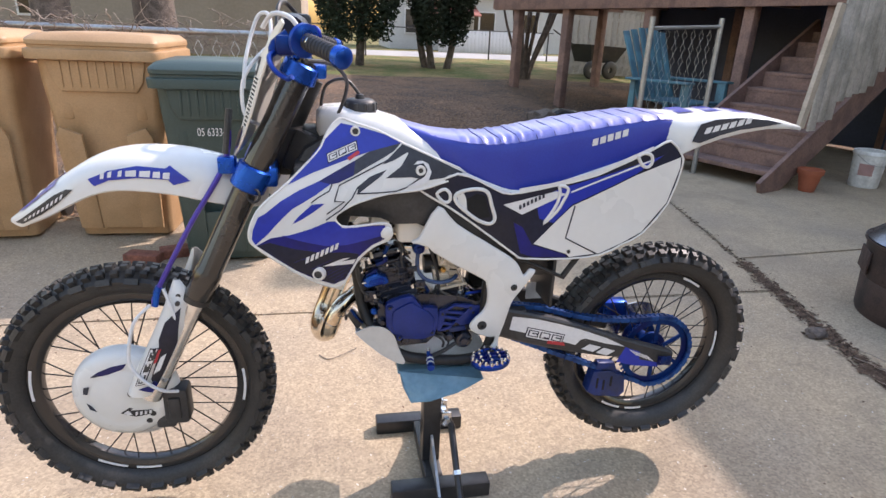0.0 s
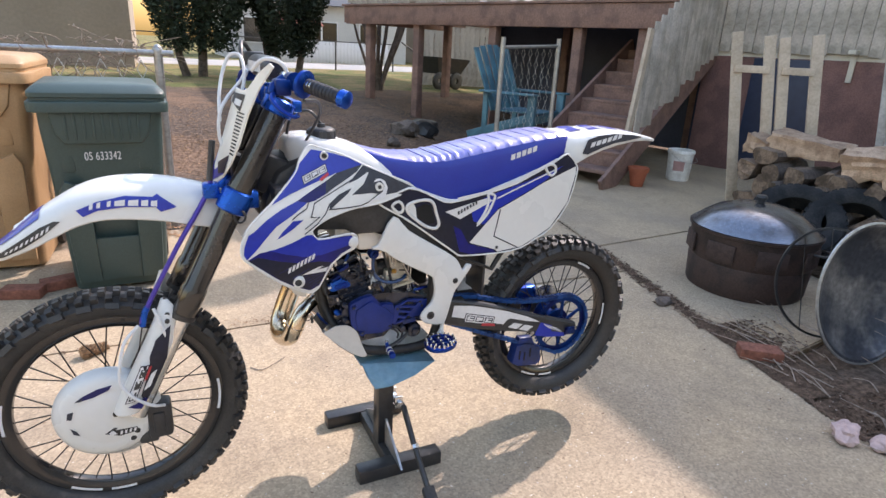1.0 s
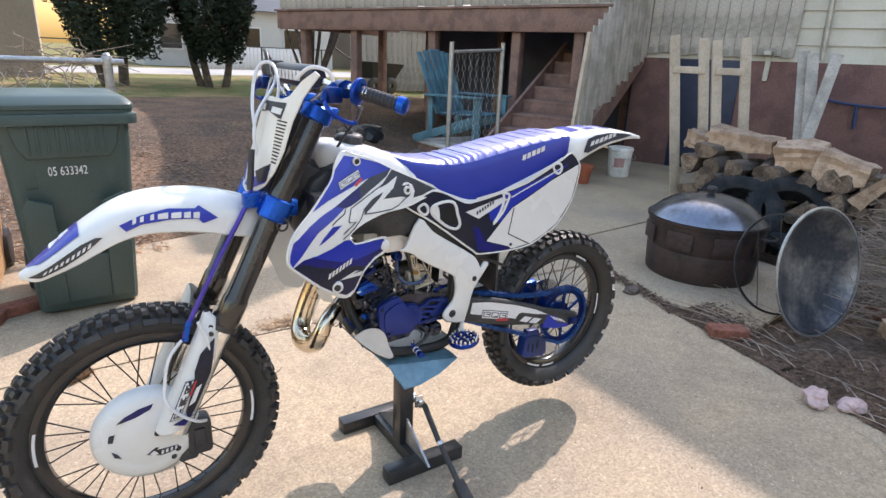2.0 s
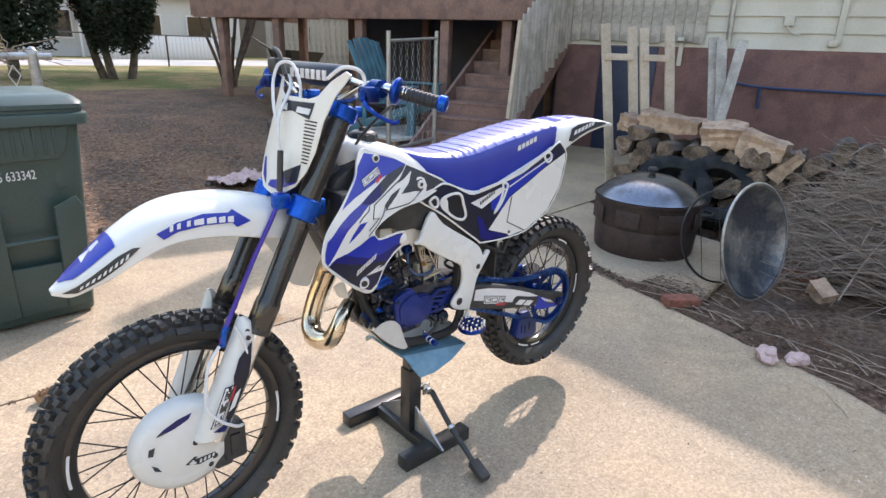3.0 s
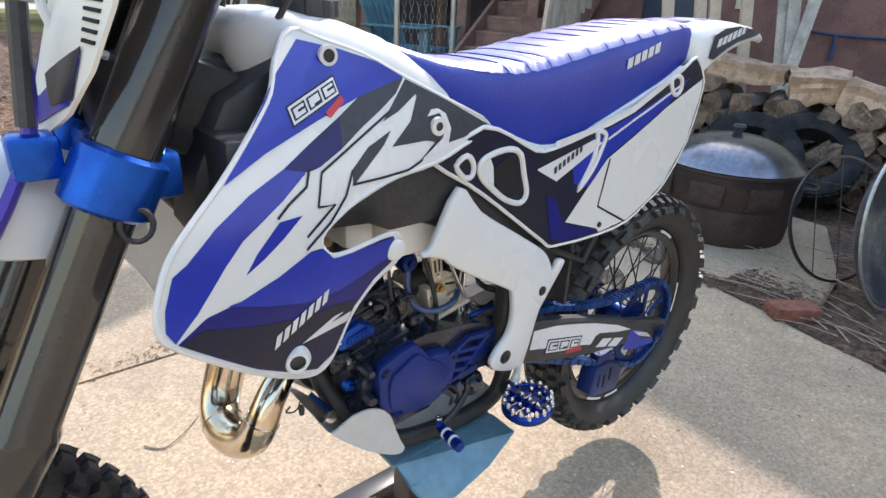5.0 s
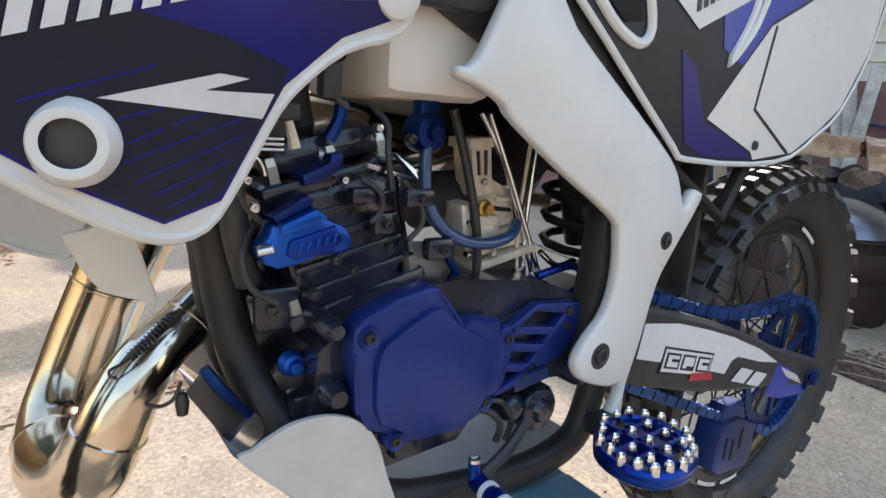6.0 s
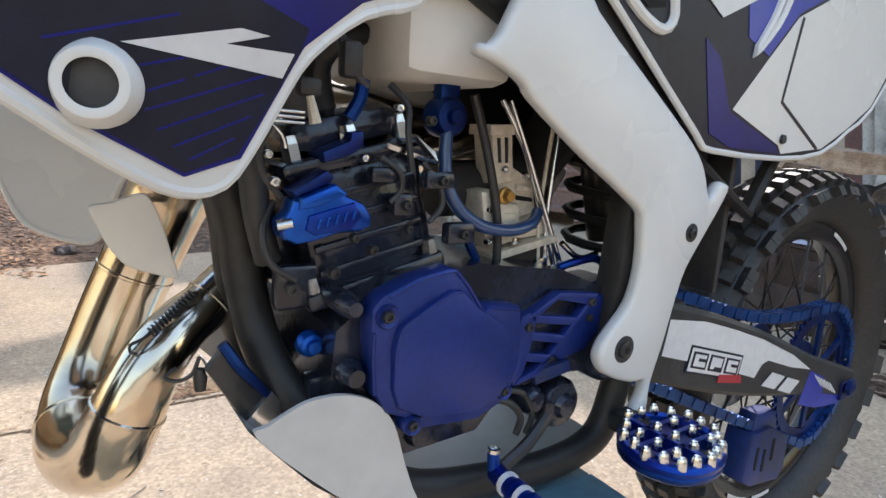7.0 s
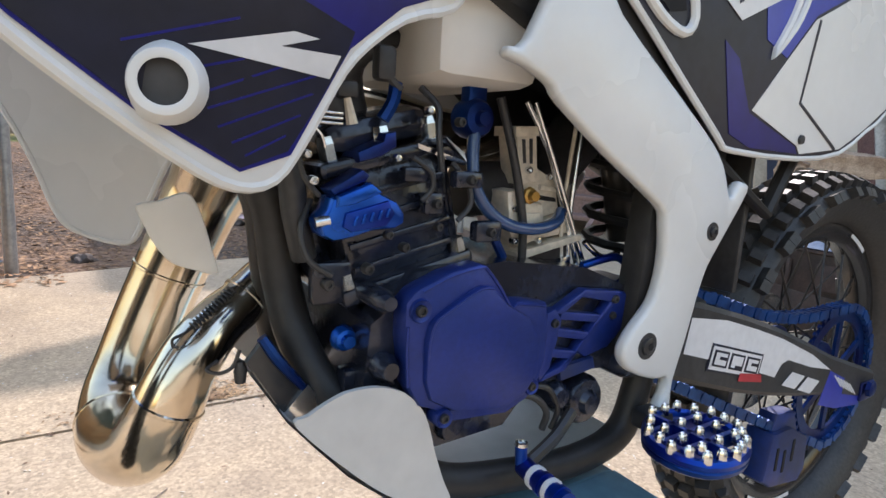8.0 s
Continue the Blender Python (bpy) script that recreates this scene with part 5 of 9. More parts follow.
# Side number panels and air box.
PANEL = [(-0.018, 0.963), (0.021, 0.975), (0.082, 1.000), (0.14, 0.982), (0.200, 0.952), (0.245, 0.951), (0.33, 0.968), (0.452, 0.998), (0.60, 1.066), (0.645, 1.088), (0.684, 1.052), (0.690, 1.020), (0.667, 0.920), (0.606, 0.836), (0.55, 0.805), (0.490, 0.776), (0.40, 0.766), (0.275, 0.769), (0.245, 0.783), (0.13, 0.868), (0.060, 0.916)]
pside = lambda x, z: 0.114 + 0.012 * max(0.0, min(1.0, (x - 0.1) / 0.4)) - 0.03 * max(0.0, z - 1.0)
for s in (-1, 1):
    pn = part("side_panel", sheet(bmesh.new(), PANEL, pside, 0, 0.006, 0.05, s), NAVY, bike, "side number panel in black, blue and white", smooth=50)
    part("panel_lip", tube(bmesh.new(), [(x, s * (pside(x, z) - 0.002), z) for x, z in PANEL], 0.0035, 8, 2, True), WHITE, pn)
    if s == 1:
        continue
    D = lambda o, mat, lift=0.0015, name="print_panel": decal(name, o, pside, mat, pn, lift, longest=0.06)
    D([(0.296, 0.811), (0.345, 0.865), (0.392, 0.915), (0.45, 0.943), (0.56, 0.998), (0.682, 1.046), (0.684, 1.018), (0.662, 0.922), (0.602, 0.840), (0.548, 0.809), (0.488, 0.781), (0.400, 0.771), (0.392, 0.780)], WHITE)
    D([(0.291, 0.935), (0.36, 0.965), (0.48, 1.000), (0.63, 1.050), (0.56, 1.002), (0.45, 0.947), (0.392, 0.919), (0.345, 0.869), (0.305, 0.882)], BLUE)
    D([(0.292, 0.808), (0.388, 0.779), (0.394, 0.771), (0.300, 0.773), (0.262, 0.785), (0.236, 0.872), (0.262, 0.858)], DEEP)
    D([(0.205, 0.920), (0.257, 0.893), (0.372, 0.948), (0.345, 0.956)], STICKER, 0.0028, "print_mark")
    bars((0.248, 0.907), (0.07, 0.034), (-0.004, 0.010), 7, 0.6, pside, GREYVINYL, pn, "print_mark", 0.0042)
    D(stripe([(0.400, 0.916), (0.384, 0.826), (0.476, 0.780)], 0.0042), NAVY, 0.003, "outline")
    D(stripe([(0.245, 0.958), (0.33, 0.972), (0.45, 1.004), (0.60, 1.070)], 0.010), STICKER, 0.0022, "pinstripe")
    D(stripe([(0.385, 0.953), (0.47, 0.988), (0.60, 1.038)], 0.0045), STICKER, 0.003, "pinstripe")
    for o, r in (([(0.136, 0.962), (0.162, 0.952), (0.174, 0.918), (0.185, 0.884), (0.172, 0.869), (0.140, 0.879), (0.108, 0.902), (0.082, 0.926), (0.078, 0.946), (0.098, 0.957)], 0.0050), ([(0.352, 0.970), (0.376, 0.962), (0.366, 0.930), (0.350, 0.900), (0.318, 0.868), (0.340, 0.902), (0.352, 0.930), (0.354, 0.956)], 0.0045),
                 ([(0.030, 0.950), (0.050, 0.962), (0.064, 0.948), (0.062, 0.930), (0.046, 0.930)], 0.0045), ([(0.560, 1.048), (0.578, 1.056), (0.596, 1.050), (0.600, 1.032), (0.588, 1.020), (0.572, 1.026)], 0.0045)):
        part("panel_loop", tube(bmesh.new(), [(x, -(pside(x, z) + 0.001), z) for x, z in o], r, 8, 3, True), WHITE, pn)
    D([(0.108, 0.936), (0.134, 0.950), (0.156, 0.944), (0.172, 0.888), (0.150, 0.884), (0.114, 0.905)], DARKIN, 0.003, "opening")
    D([(0.082, 0.944), (0.098, 0.953), (0.106, 0.938), (0.110, 0.906), (0.086, 0.926)], WHITE, 0.003, "opening_edge")
    part("panel_bolt", lathe(bmesh.new(), [(0, 0.003), (0.005, 0.003), (0.0055, 0)], 10, Matrix.Translation((0.397, -pside(0.397, 0.79) - 0.001, 0.787)) @ ACROSS), BLACKP, pn)
part("air_box", loft(bmesh.new(), [[(x, s * w, z) for s, z in ((-1, lo), (1, lo), (1, hi), (-1, hi))] for x, w, lo, hi in ((0.10, 0.085, 0.86, 0.98), (0.25, 0.105, 0.79, 0.94), (0.40, 0.112, 0.78, 0.98), (0.60, 0.105, 0.86, 1.05), (0.68, 0.09, 0.98, 1.07))]), BLACKP, bike)

# Seat.
SEAT = [(-0.098, 1.128, 1.112, 0.030), (-0.07, 1.121, 1.092, 0.052), (-0.03, 1.108, 1.062, 0.070), (0.03, 1.092, 1.034, 0.084), (0.10, 1.084, 1.000, 0.093), (0.17, 1.084, 0.972, 0.098), (0.23, 1.093, 0.952, 0.101), (0.30, 1.107, 0.956, 0.103), (0.40, 1.124, 0.990, 0.104), (0.50, 1.138, 1.024, 0.105), (0.58, 1.147, 1.053, 0.105), (0.64, 1.150, 1.080, 0.102), (0.662, 1.146, 1.10, 0.095)]


def seat_ring(x, top, low, w, grow=0.0):
    pts = []
    for y, k in ((-1.0, 0.0), (-1.01, 0.35), (-0.985, 0.70), (-0.93, 0.86), (-0.82, 0.955), (-0.5, 0.99), (0, 1.0), (0.5, 0.99), (0.82, 0.955), (0.93, 0.86), (0.985, 0.70), (1.01, 0.35), (1.0, 0.0)):
        pts.append((x, y * (w + grow), low + (top - low) * k + grow * (k > 0.8)))
    return pts


seat_bm = bmesh.new()
XS = np.linspace(-0.098, 0.662, 39)
loft(seat_bm, [seat_ring(x, *lerp_table(SEAT, x)) for x in XS])
seat_ob = part("seat", seat_bm, SEATM, bike, "blue vinyl seat with a pleated top paled for glare", smooth=50)
top_bm = bmesh.new()
rows = []
for x in np.linspace(0.09, 0.655, 190):
    t, l, w = lerp_table(SEAT, x)
    ph = math.sin((x - 0.09) * 2 * math.pi / 0.047)
    wr = 0.0016 * math.sin(x * 260) * math.exp(-((x - 0.2) / 0.07) ** 2)
    up = 0.0026 + 0.0016 * max(0, ph) ** 0.6 + wr
    rows.append([(p[0], p[1] * 1.004, p[2] + up * (0.55 if i in (0, 6) else 1)) for i, p in enumerate(seat_ring(x, t, l, w)[3:10])])
loft(top_bm, rows, False, False)
part("seat_gripper", top_bm, GRIPPER, seat_ob, "blue pleated gripper top, paled for sun glare", smooth=60)
for i in range(12):
    x = 0.1135 + 0.047 * i - 0.0118 + 0.0353
    if x < 0.65:
        t, l, w = lerp_table(SEAT, x)
        part("seam", tube(bmesh.new(), [(p[0] + 0.012 * (abs(k - 3) / 3), p[1] * 1.005, p[2] + 0.0032) for k, p in enumerate(seat_ring(x, t, l, w)[3:10])], 0.0012, 5, 2), SEAM, seat_ob)
nose = bmesh.new()
rows = []
for x in np.linspace(-0.085, 0.10, 14):
    t, l, w = lerp_table(SEAT, x)
    r = seat_ring(x, t, l, w)[3:10]
    k = (0.10 - x) / 0.185
    rows.append([(p[0], p[1] * (1.004 - 0.12 * k), p[2] + 0.0022) for p in r])
loft(nose, rows, False, False)
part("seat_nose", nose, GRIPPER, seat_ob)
sv = lambda x, z: lerp_table(SEAT, x)[2] * 1.008
bars((0.435, 1.070), (0.100, 0.030), (-0.003, 0.017), 5, 0.75, sv, STICKER, seat_ob, "print_mark", 0.002, 0.15)
part("seat_base_rail", tube(bmesh.new(), [(x, -(lerp_table(SEAT, x)[2] + 0.004), lerp_table(SEAT, x)[1] - 0.004) for x in np.linspace(-0.03, 0.62, 14)], 0.006, 8, 2), WHITE, seat_ob, "white rail below the seat")

# Rear mudguard.
TAIL_ = [(0.640, 1.152, 1.075, 0.098), (0.67, 1.153, 1.052, 0.112), (0.700, 1.152, 1.056, 0.112), (0.76, 1.156, 1.078, 0.106), (0.83, 1.159, 1.098, 0.100), (0.90, 1.158, 1.112, 0.094), (0.98, 1.150, 1.122, 0.086), (1.05, 1.138, 1.122, 0.074), (1.11, 1.125, 1.117, 0.056), (1.14, 1.117, 1.112, 0.036)]
TAIL = [(0.66 + (x - 0.66) * 0.93 if x > 0.66 else x, t, l, w) for x, t, l, w in TAIL_]
rows = []
for x, t, l, w in TAIL:
    ring = [(x, w * y, l + (t - l) * k) for y, k in ((-1, 0), (-0.99, 0.3), (-0.96, 0.60), (-0.88, 0.80), (-0.7, 0.915), (-0.35, 0.98), (0, 1), (0.35, 0.98), (0.7, 0.915), (0.88, 0.80), (0.96, 0.60), (0.99, 0.3), (1, 0))]
    ring += [(p[0], p[1] * 0.94, p[2] - 0.006) for p in ring[::-1]]
    rows.append(ring)
tail_bm = loft(bmesh.new(), rows)
tail_ob = part("rear_mudguard", tail_bm, WHITE, bike, "white rear mudguard with black and blue prints", smooth=50)
tv = lambda x, z: lerp_table(TAIL, x)[2] * (1.0 - 0.05 * max(0, (z - lerp_table(TAIL, x)[1]) / (lerp_table(TAIL, x)[0] - lerp_table(TAIL, x)[1])))
part("print_panel", sheet(bmesh.new(), [(0.715, 1.085), (0.735, 1.130), (0.78, 1.142), (0.86, 1.147), (0.95, 1.141), (1.005, 1.132), (0.94, 1.124), (0.86, 1.115), (0.80, 1.101), (0.74, 1.081)], tv, 0.003, 0.001, 0.03), GREYVINYL, tail_ob)
bars((0.748, 1.104), (0.15, 0.030), (0.004, 0.016), 6, 0.75, tv, STICKER, tail_ob, "print_mark", 0.006, 0.1)
for k in range(4):
    x = 0.70 + 0.085 * k
    t0, t1 = lerp_table(TAIL, x), lerp_table(TAIL, x + 0.05)
    bm = bmesh.new()
    solid(bm, [(x + 0.05, -0.40 * t1[2], t1[0] + 0.0002), (x + 0.06, 0.5 * t1[2], t1[0] + 0.0008), (x + 0.012, 0.5 * t0[2], t0[0] + 0.0008), (x, -0.44 * t0[2], t0[0] - 0.0004)], [(0, 1, 2, 3)])
    part("print_panel", bm, BLUE, tail_ob, smooth=0)

# Swingarm, chain and rear brake side.
arm = bmesh.new()
for s in (-1, 1):
    for a, b, w0, w1, h0, h1 in ((Vector((0.21, s * 0.095, 0.575)), AXR + Vector((0.035, s * 0.098, -0.006)), 0.024, 0.024, 0.088, 0.052),):
        rows = []
        for k in np.linspace(0, 1, 8):
            c = a.lerp(b, k)
            h = h0 + (h1 - h0) * k + 0.022 * math.sin(math.pi * min(1, k * 1.4))
            ww = w0 / 2
            rows.append([(c.x, c.y + dy, c.z + dz) for dy, dz in ((-ww, -h / 2 + 0.006), (-ww + 0.005, -h / 2), (ww, -h / 2), (ww, h / 2), (-ww + 0.005, h / 2), (-ww, h / 2 - 0.006))])
        loft(arm, rows)
box(arm, (0.20, -0.10, 0.545), (0.31, 0.10, 0.605), None, 0.012)
tube(arm, [(0.20, -0.115, 0.577), (0.20, 0.115, 0.577)], 0.03, 16, 1)
swing = part("swingarm", arm, BLACKP, bike, "black swingarm with white and blue print")
asurf = lambda x, z: 0.1075 + 0.003 * (x - 0.2)
for o, m, lf in (([(0.262, 0.589), (0.332, 0.578), (0.400, 0.559), (0.470, 0.537), (0.560, 0.502), (0.622, 0.470), (0.560, 0.484), (0.492, 0.505), (0.476, 0.502), (0.462, 0.486), (0.360, 0.519), (0.255, 0.549)], STICKER, 0.001),
                 ([(0.624, 0.468), (0.690, 0.442), (0.745, 0.416), (0.742, 0.392), (0.660, 0.402), (0.602, 0.419)], BLUE, 0.001)):
    decal("print_panel", o, asurf, m, swing, lf)
emblem((0.306, 0.524), (0.108, -0.029), (0.006, 0.026), asurf, swing, 0.0022)
decal("print_mark", [(0.372, 0.497), (0.374, 0.507), (0.424, 0.497), (0.428, 0.486)], asurf, RED, swing, 0.0040)
bars((0.482, 0.472), (0.094, -0.031), (0.010, 0.019), 2, 0.80, asurf, STICKER, swing, "print_mark", 0.0030, 0.3)
for k in range(6):
    decal("pinstripe", stripe([(0.640 + 0.011 * k, 0.458 - 0.0045 * k), (0.668 + 0.011 * k, 0.436 - 0.0045 * k)], 0.0024), asurf, STICKER, swing, 0.0026)
adj = bmesh.new()
box(adj, (0.738, -0.114, 0.398), (0.782, -0.108, 0.428), None, 0.002)
lathe(adj, [(0, 0.008), (0.009, 0.008), (0.013, 0.006), (0.014, 0)], 6, Matrix.Translation((AXR.x, -0.117, AXR.z)) @ ACROSS)
part("axle_block", adj, ANOD, swing)

SPY = -0.062   # the chain's line
sprocket = bmesh.new()
RS, RF, FS = 0.112, 0.030, Vector((0.165, 0, 0.585))
lathe(sprocket, [(RS - 0.018, -0.0025), (RS, -0.0025), (RS, 0.0025), (RS - 0.018, 0.0025)], 64, ACROSS, True)
for k in range(48):
    a = 2 * math.pi * k / 48
    box(sprocket, (-0.003, -0.002, RS - 0.002), (0.003, 0.002, RS + 0.007), pose(0, 0, 0, 0, math.degrees(a), 0))
for k in range(6):
    a = 60 * k
    box(sprocket, (-0.006, -0.0025, 0.032), (0.006, 0.0025, RS - 0.015), pose(0, 0, 0, 0, a, 0))
sp = part("rear_sprocket", sprocket, ANOD, rear, "blue rear sprocket")
sp.location = (0, SPY, 0)
# the chain as single links round both sprockets
top_a, top_b = FS + Vector((0.0, SPY, RF + 0.004)), AXR + Vector((0.0, SPY, RS + 0.006))
loop = [FS + Vector((RF * math.cos(a), SPY, RF * math.sin(a))) for a in np.linspace(radians(255), radians(105), 9)]
loop += [top_a.lerp(top_b, k) + Vector((0, 0, -0.022 * math.sin(math.pi * max(0, (k - 0.33) / 0.67)))) for k in np.linspace(0.05, 0.95, 40)]
loop += [AXR + Vector((RS * 1.05 * math.cos(a), SPY, RS * 1.05 * math.sin(a))) for a in np.linspace(radians(85), radians(-100), 26)]
low_a, low_b = AXR + Vector((-0.015, SPY, -RS - 0.004)), FS + Vector((0, SPY, -RF - 0.004))
loop += [low_a.lerp(low_b, k) - Vector((0, 0, 0.003 * math.sin(math.pi * k))) for k in np.linspace(0.05, 0.95, 40)]
chain = bmesh.new()
LINK = [(-0.0140, -0.0045), (-0.0100, -0.0078), (-0.003, -0.0064), (0.003, -0.0064), (0.0100, -0.0078), (0.0140, -0.0045), (0.0140, 0.0045), (0.0100, 0.0078), (0.003, 0.0064), (-0.003, 0.0064), (-0.0100, 0.0078), (-0.0140, 0.0045)]
path = loop + [loop[0]]
lens_ = [0.0]
for a, b in zip(path, path[1:]):
    lens_.append(lens_[-1] + (b - a).length)
count = int(lens_[-1] / 0.0159)
for i in range(count):
    s = lens_[-1] * i / count
    j = max(k for k in range(len(lens_) - 1) if lens_[k] <= s)
    d = (path[j + 1] - path[j]).normalized()
    c = path[j] + d * (s - lens_[j])
    w = 0.0105 if i % 2 else 0.0080
    m = Matrix((d, Vector((0, 1, 0)), d.cross(Vector((0, 1, 0))))).transposed().to_4x4()
    m.translation = c
    for sgn in (-1, 1):
        extrude(chain, LINK, sgn * w - 0.001, sgn * w + 0.001, 0.0, m)
    box(chain, (-0.0055, -0.008, -0.0055), (0.0055, 0.008, 0.0055), m)
part("drive_chain", chain, CHAIN, bike, "blue drive chain", smooth=0)
guide = bmesh.new()
extrude(guide, [(0.535, 0.300), (0.560, 0.284), (0.645, 0.272), (0.662, 0.290), (0.655, 0.345), (0.600, 0.372), (0.548, 0.372)], SPY - 0.022, SPY + 0.022, 0.005)
extrude(guide, [(0.555, 0.366), (0.562, 0.398), (0.618, 0.392), (0.634, 0.356)], SPY - 0.014, SPY + 0.014, 0.004)
guide_ob = part("chain_guide", guide, GUIDEB, bike, "blue chain guide below the swingarm")
for x, z in ((0.560, 0.330), (0.582, 0.322), (0.606, 0.334)):
    part("guide_slot", box(bmesh.new(), (x, SPY - 0.0235, z - 0.018), (x + 0.007, SPY - 0.018, z + 0.018), None, 0.001), DARKIN, guide_ob)
part("rear_caliper", box(bmesh.new(), (0.62, 0.05, 0.47), (0.71, 0.10, 0.54), None, 0.014), ANO, bike)
part("rear_disc", lathe(bmesh.new(), [(0.06, 0.064), (0.11, 0.064), (0.11, 0.060), (0.06, 0.060)], 40, pose(0, 0, 0, -90, 0, 0), True), CHROME, rear)
shock = bmesh.new()
tube(shock, [(0.20, 0, 0.88), (0.265, 0, 0.66)], 0.018, 12, 1)
tube(shock, [(0.235 + 0.0011 * i * 0.2 + 0.033 * math.cos(i * 0.7) * 0.95, 0.033 * math.sin(i * 0.7), 0.85 - 0.0033 * i) for i in range(62)], 0.0055, 6, 1)
part("rear_shock", shock, STEEL_B, bike, "rear shock absorber with coil spring")
airbox = bmesh.new()
extrude(airbox, [(0.262, 0.915), (0.372, 0.925), (0.372, 0.690), (0.300, 0.690), (0.270, 0.740)], -0.058, 0.058, 0.008)
part("airbox", airbox, BLACKP, bike, "black plastic airbox behind the shock")
part("mud_flap", box(bmesh.new(), (0.375, -0.085, 0.60), (0.385, 0.085, 0.80), pose(0, 0, 0), 0.003), BLACKP, bike)
# Small white box in the gap behind the frame guard.
part("swing_sticker", box(bmesh.new(), (0.345, 0.03, 0.575), (0.41, 0.034, 0.63), None, 0.0015), STICKER, bike)

# Engine: crankcase, cylinder and head, covers, and the plumbing round them.
eng = bmesh.new()
loft(eng, [[(x, y, z) for x, z in ((-0.120, 0.560), (-0.112, 0.524), (-0.060, 0.506), (0.022, 0.510), (0.050, 0.540), (0.120, 0.546), (0.168, 0.542), (0.190, 0.575), (0.178, 0.625), (0.110, 0.650), (0.010, 0.662), (-0.070, 0.655), (-0.115, 0.620))] for y in (-0.088, -0.080, 0.080, 0.088)])
case = part("engine", eng, ENGINE, bike, "dark single-cylinder engine with blue casings")
tilt = pose(-0.062, 0, 0.648, 0, -14, 0)
HOSEB = material("clear_blue_hose", (0.030, 0.065, 0.17), 0.22, vary=0.1, scale=20, fine=90, coat=0.4)


def block(name, lo, hi, mat, m=None, bevel=0.004, label=""):
    return part(name, box(bmesh.new(), lo, hi, m, bevel), mat, case, label)


def slab_part(name, outline, y0, y1, mat, bevel=0.003, label=""):
    return part(name, extrude(bmesh.new(), outline, y0, y1, bevel), mat, case, label)


def line_part(name, pts, r, mat, seg=8, steps=5, parent=None, label=""):
    return part(name, tube(bmesh.new(), pts, r, seg, steps), mat, parent or case, label)


def cap_screw(at, r, mat, parent=None, name="bolt"):
    """A round-headed screw facing the left flank, with a hollow in its head."""
    return part(name, lathe(bmesh.new(), [(0, r * 0.45), (r * 0.45, r * 0.45), (r * 0.5, r * 0.85), (r * 0.85, r * 0.8), (r, r * 0.5), (r, -r)], 12, Matrix.Translation(at) @ ACROSS), mat, parent or case)


block("cylinder", (-0.056, -0.054, 0.0), (0.050, 0.054, 0.098), ENGINE, tilt, 0.014, "black water-cooled cylinder")
block("base_flange", (-0.066, -0.064, -0.006), (0.058, 0.064, 0.008), ENGINE, tilt)
block("head_flange", (-0.062, -0.060, 0.094), (0.056, 0.060, 0.106), ENGINE, tilt)
block("cylinder_head", (-0.050, -0.050, 0.106), (0.046, 0.050, 0.135), ENGINE, tilt, 0.014)
block("intake_flange", (0.044, -0.040, 0.010), (0.062, 0.040, 0.088), ENGINE, tilt, 0.006)
block("exhaust_flange", (-0.078, -0.030, 0.010), (-0.054, 0.030, 0.070), ENGINE, tilt, 0.010)
for k in range(4):
    block("side_rib", (-0.050, -0.0575, 0.016 + 0.019 * k), (0.044, -0.053, 0.022 + 0.019 * k), ENGINE, tilt, 0.0015)
for sx, sy in ((-0.048, -0.046), (0.042, -0.046), (-0.048, 0.046), (0.042, 0.046), (-0.004, -0.052), (-0.004, 0.052)):
    part("head_nut", lathe(bmesh.new(), [(0, 0.124), (0.006, 0.124), (0.0072, 0.118), (0.0072, 0.104)], 6, tilt @ pose(sx, sy, 0)), CHROME, case, smooth=0)
for sx in (-0.058, 0.048):
    part("base_nut", lathe(bmesh.new(), [(0, 0.020), (0.006, 0.020), (0.007, 0.008)], 6, tilt @ pose(sx, -0.056, 0)), CHROME, case, smooth=0)
part("spark_plug_cap", tube(bmesh.new(), [tilt @ Vector((0, 0, 0.13)), tilt @ Vector((0, 0, 0.165)), tilt @ Vector((0.012, -0.012, 0.182)), tilt @ Vector((0.045, -0.014, 0.188))], [0.012, 0.013, 0.011, 0.008], 10, 2), BLACKP, case)
line_part("plug_lead", [tilt @ Vector((0.045, -0.014, 0.188)), (0.025, -0.03, 0.862), (0.04, -0.045, 0.90)], 0.004, BLACKP)

# Exhaust valve housing: a rounded bright blue cover with a stepped top and a raised panel.
slab_part("valve_cover", [(-0.154, 0.697), (-0.147, 0.706), (-0.145, 0.714), (-0.118, 0.724), (-0.109, 0.719), (-0.093, 0.712), (-0.086, 0.703), (-0.086, 0.695), (-0.094, 0.691), (-0.112, 0.690), (-0.129, 0.685), (-0.143, 0.683), (-0.151, 0.687)], -0.082, -0.052, ANOB, 0.005, "bright blue valve cover")
slab_part("valve_top", [(-0.143, 0.708), (-0.142, 0.716), (-0.117, 0.726), (-0.107, 0.719), (-0.130, 0.710)], -0.086, -0.064, ANOB, 0.003)
slab_part("valve_panel", [(-0.136, 0.704), (-0.102, 0.713), (-0.096, 0.703), (-0.103, 0.694), (-0.131, 0.690), (-0.138, 0.694)], -0.0845, -0.070, ANO, 0.002)
for k in range(5):
    slab_part("panel_rib", [(-0.131 + 0.0065 * k, 0.695 + 0.0014 * k), (-0.1285 + 0.0065 * k, 0.695 + 0.0014 * k), (-0.1265 + 0.0065 * k, 0.702 + 0.0014 * k), (-0.129 + 0.0065 * k, 0.702 + 0.0014 * k)], -0.0858, -0.080, ANOB, 0.0006)
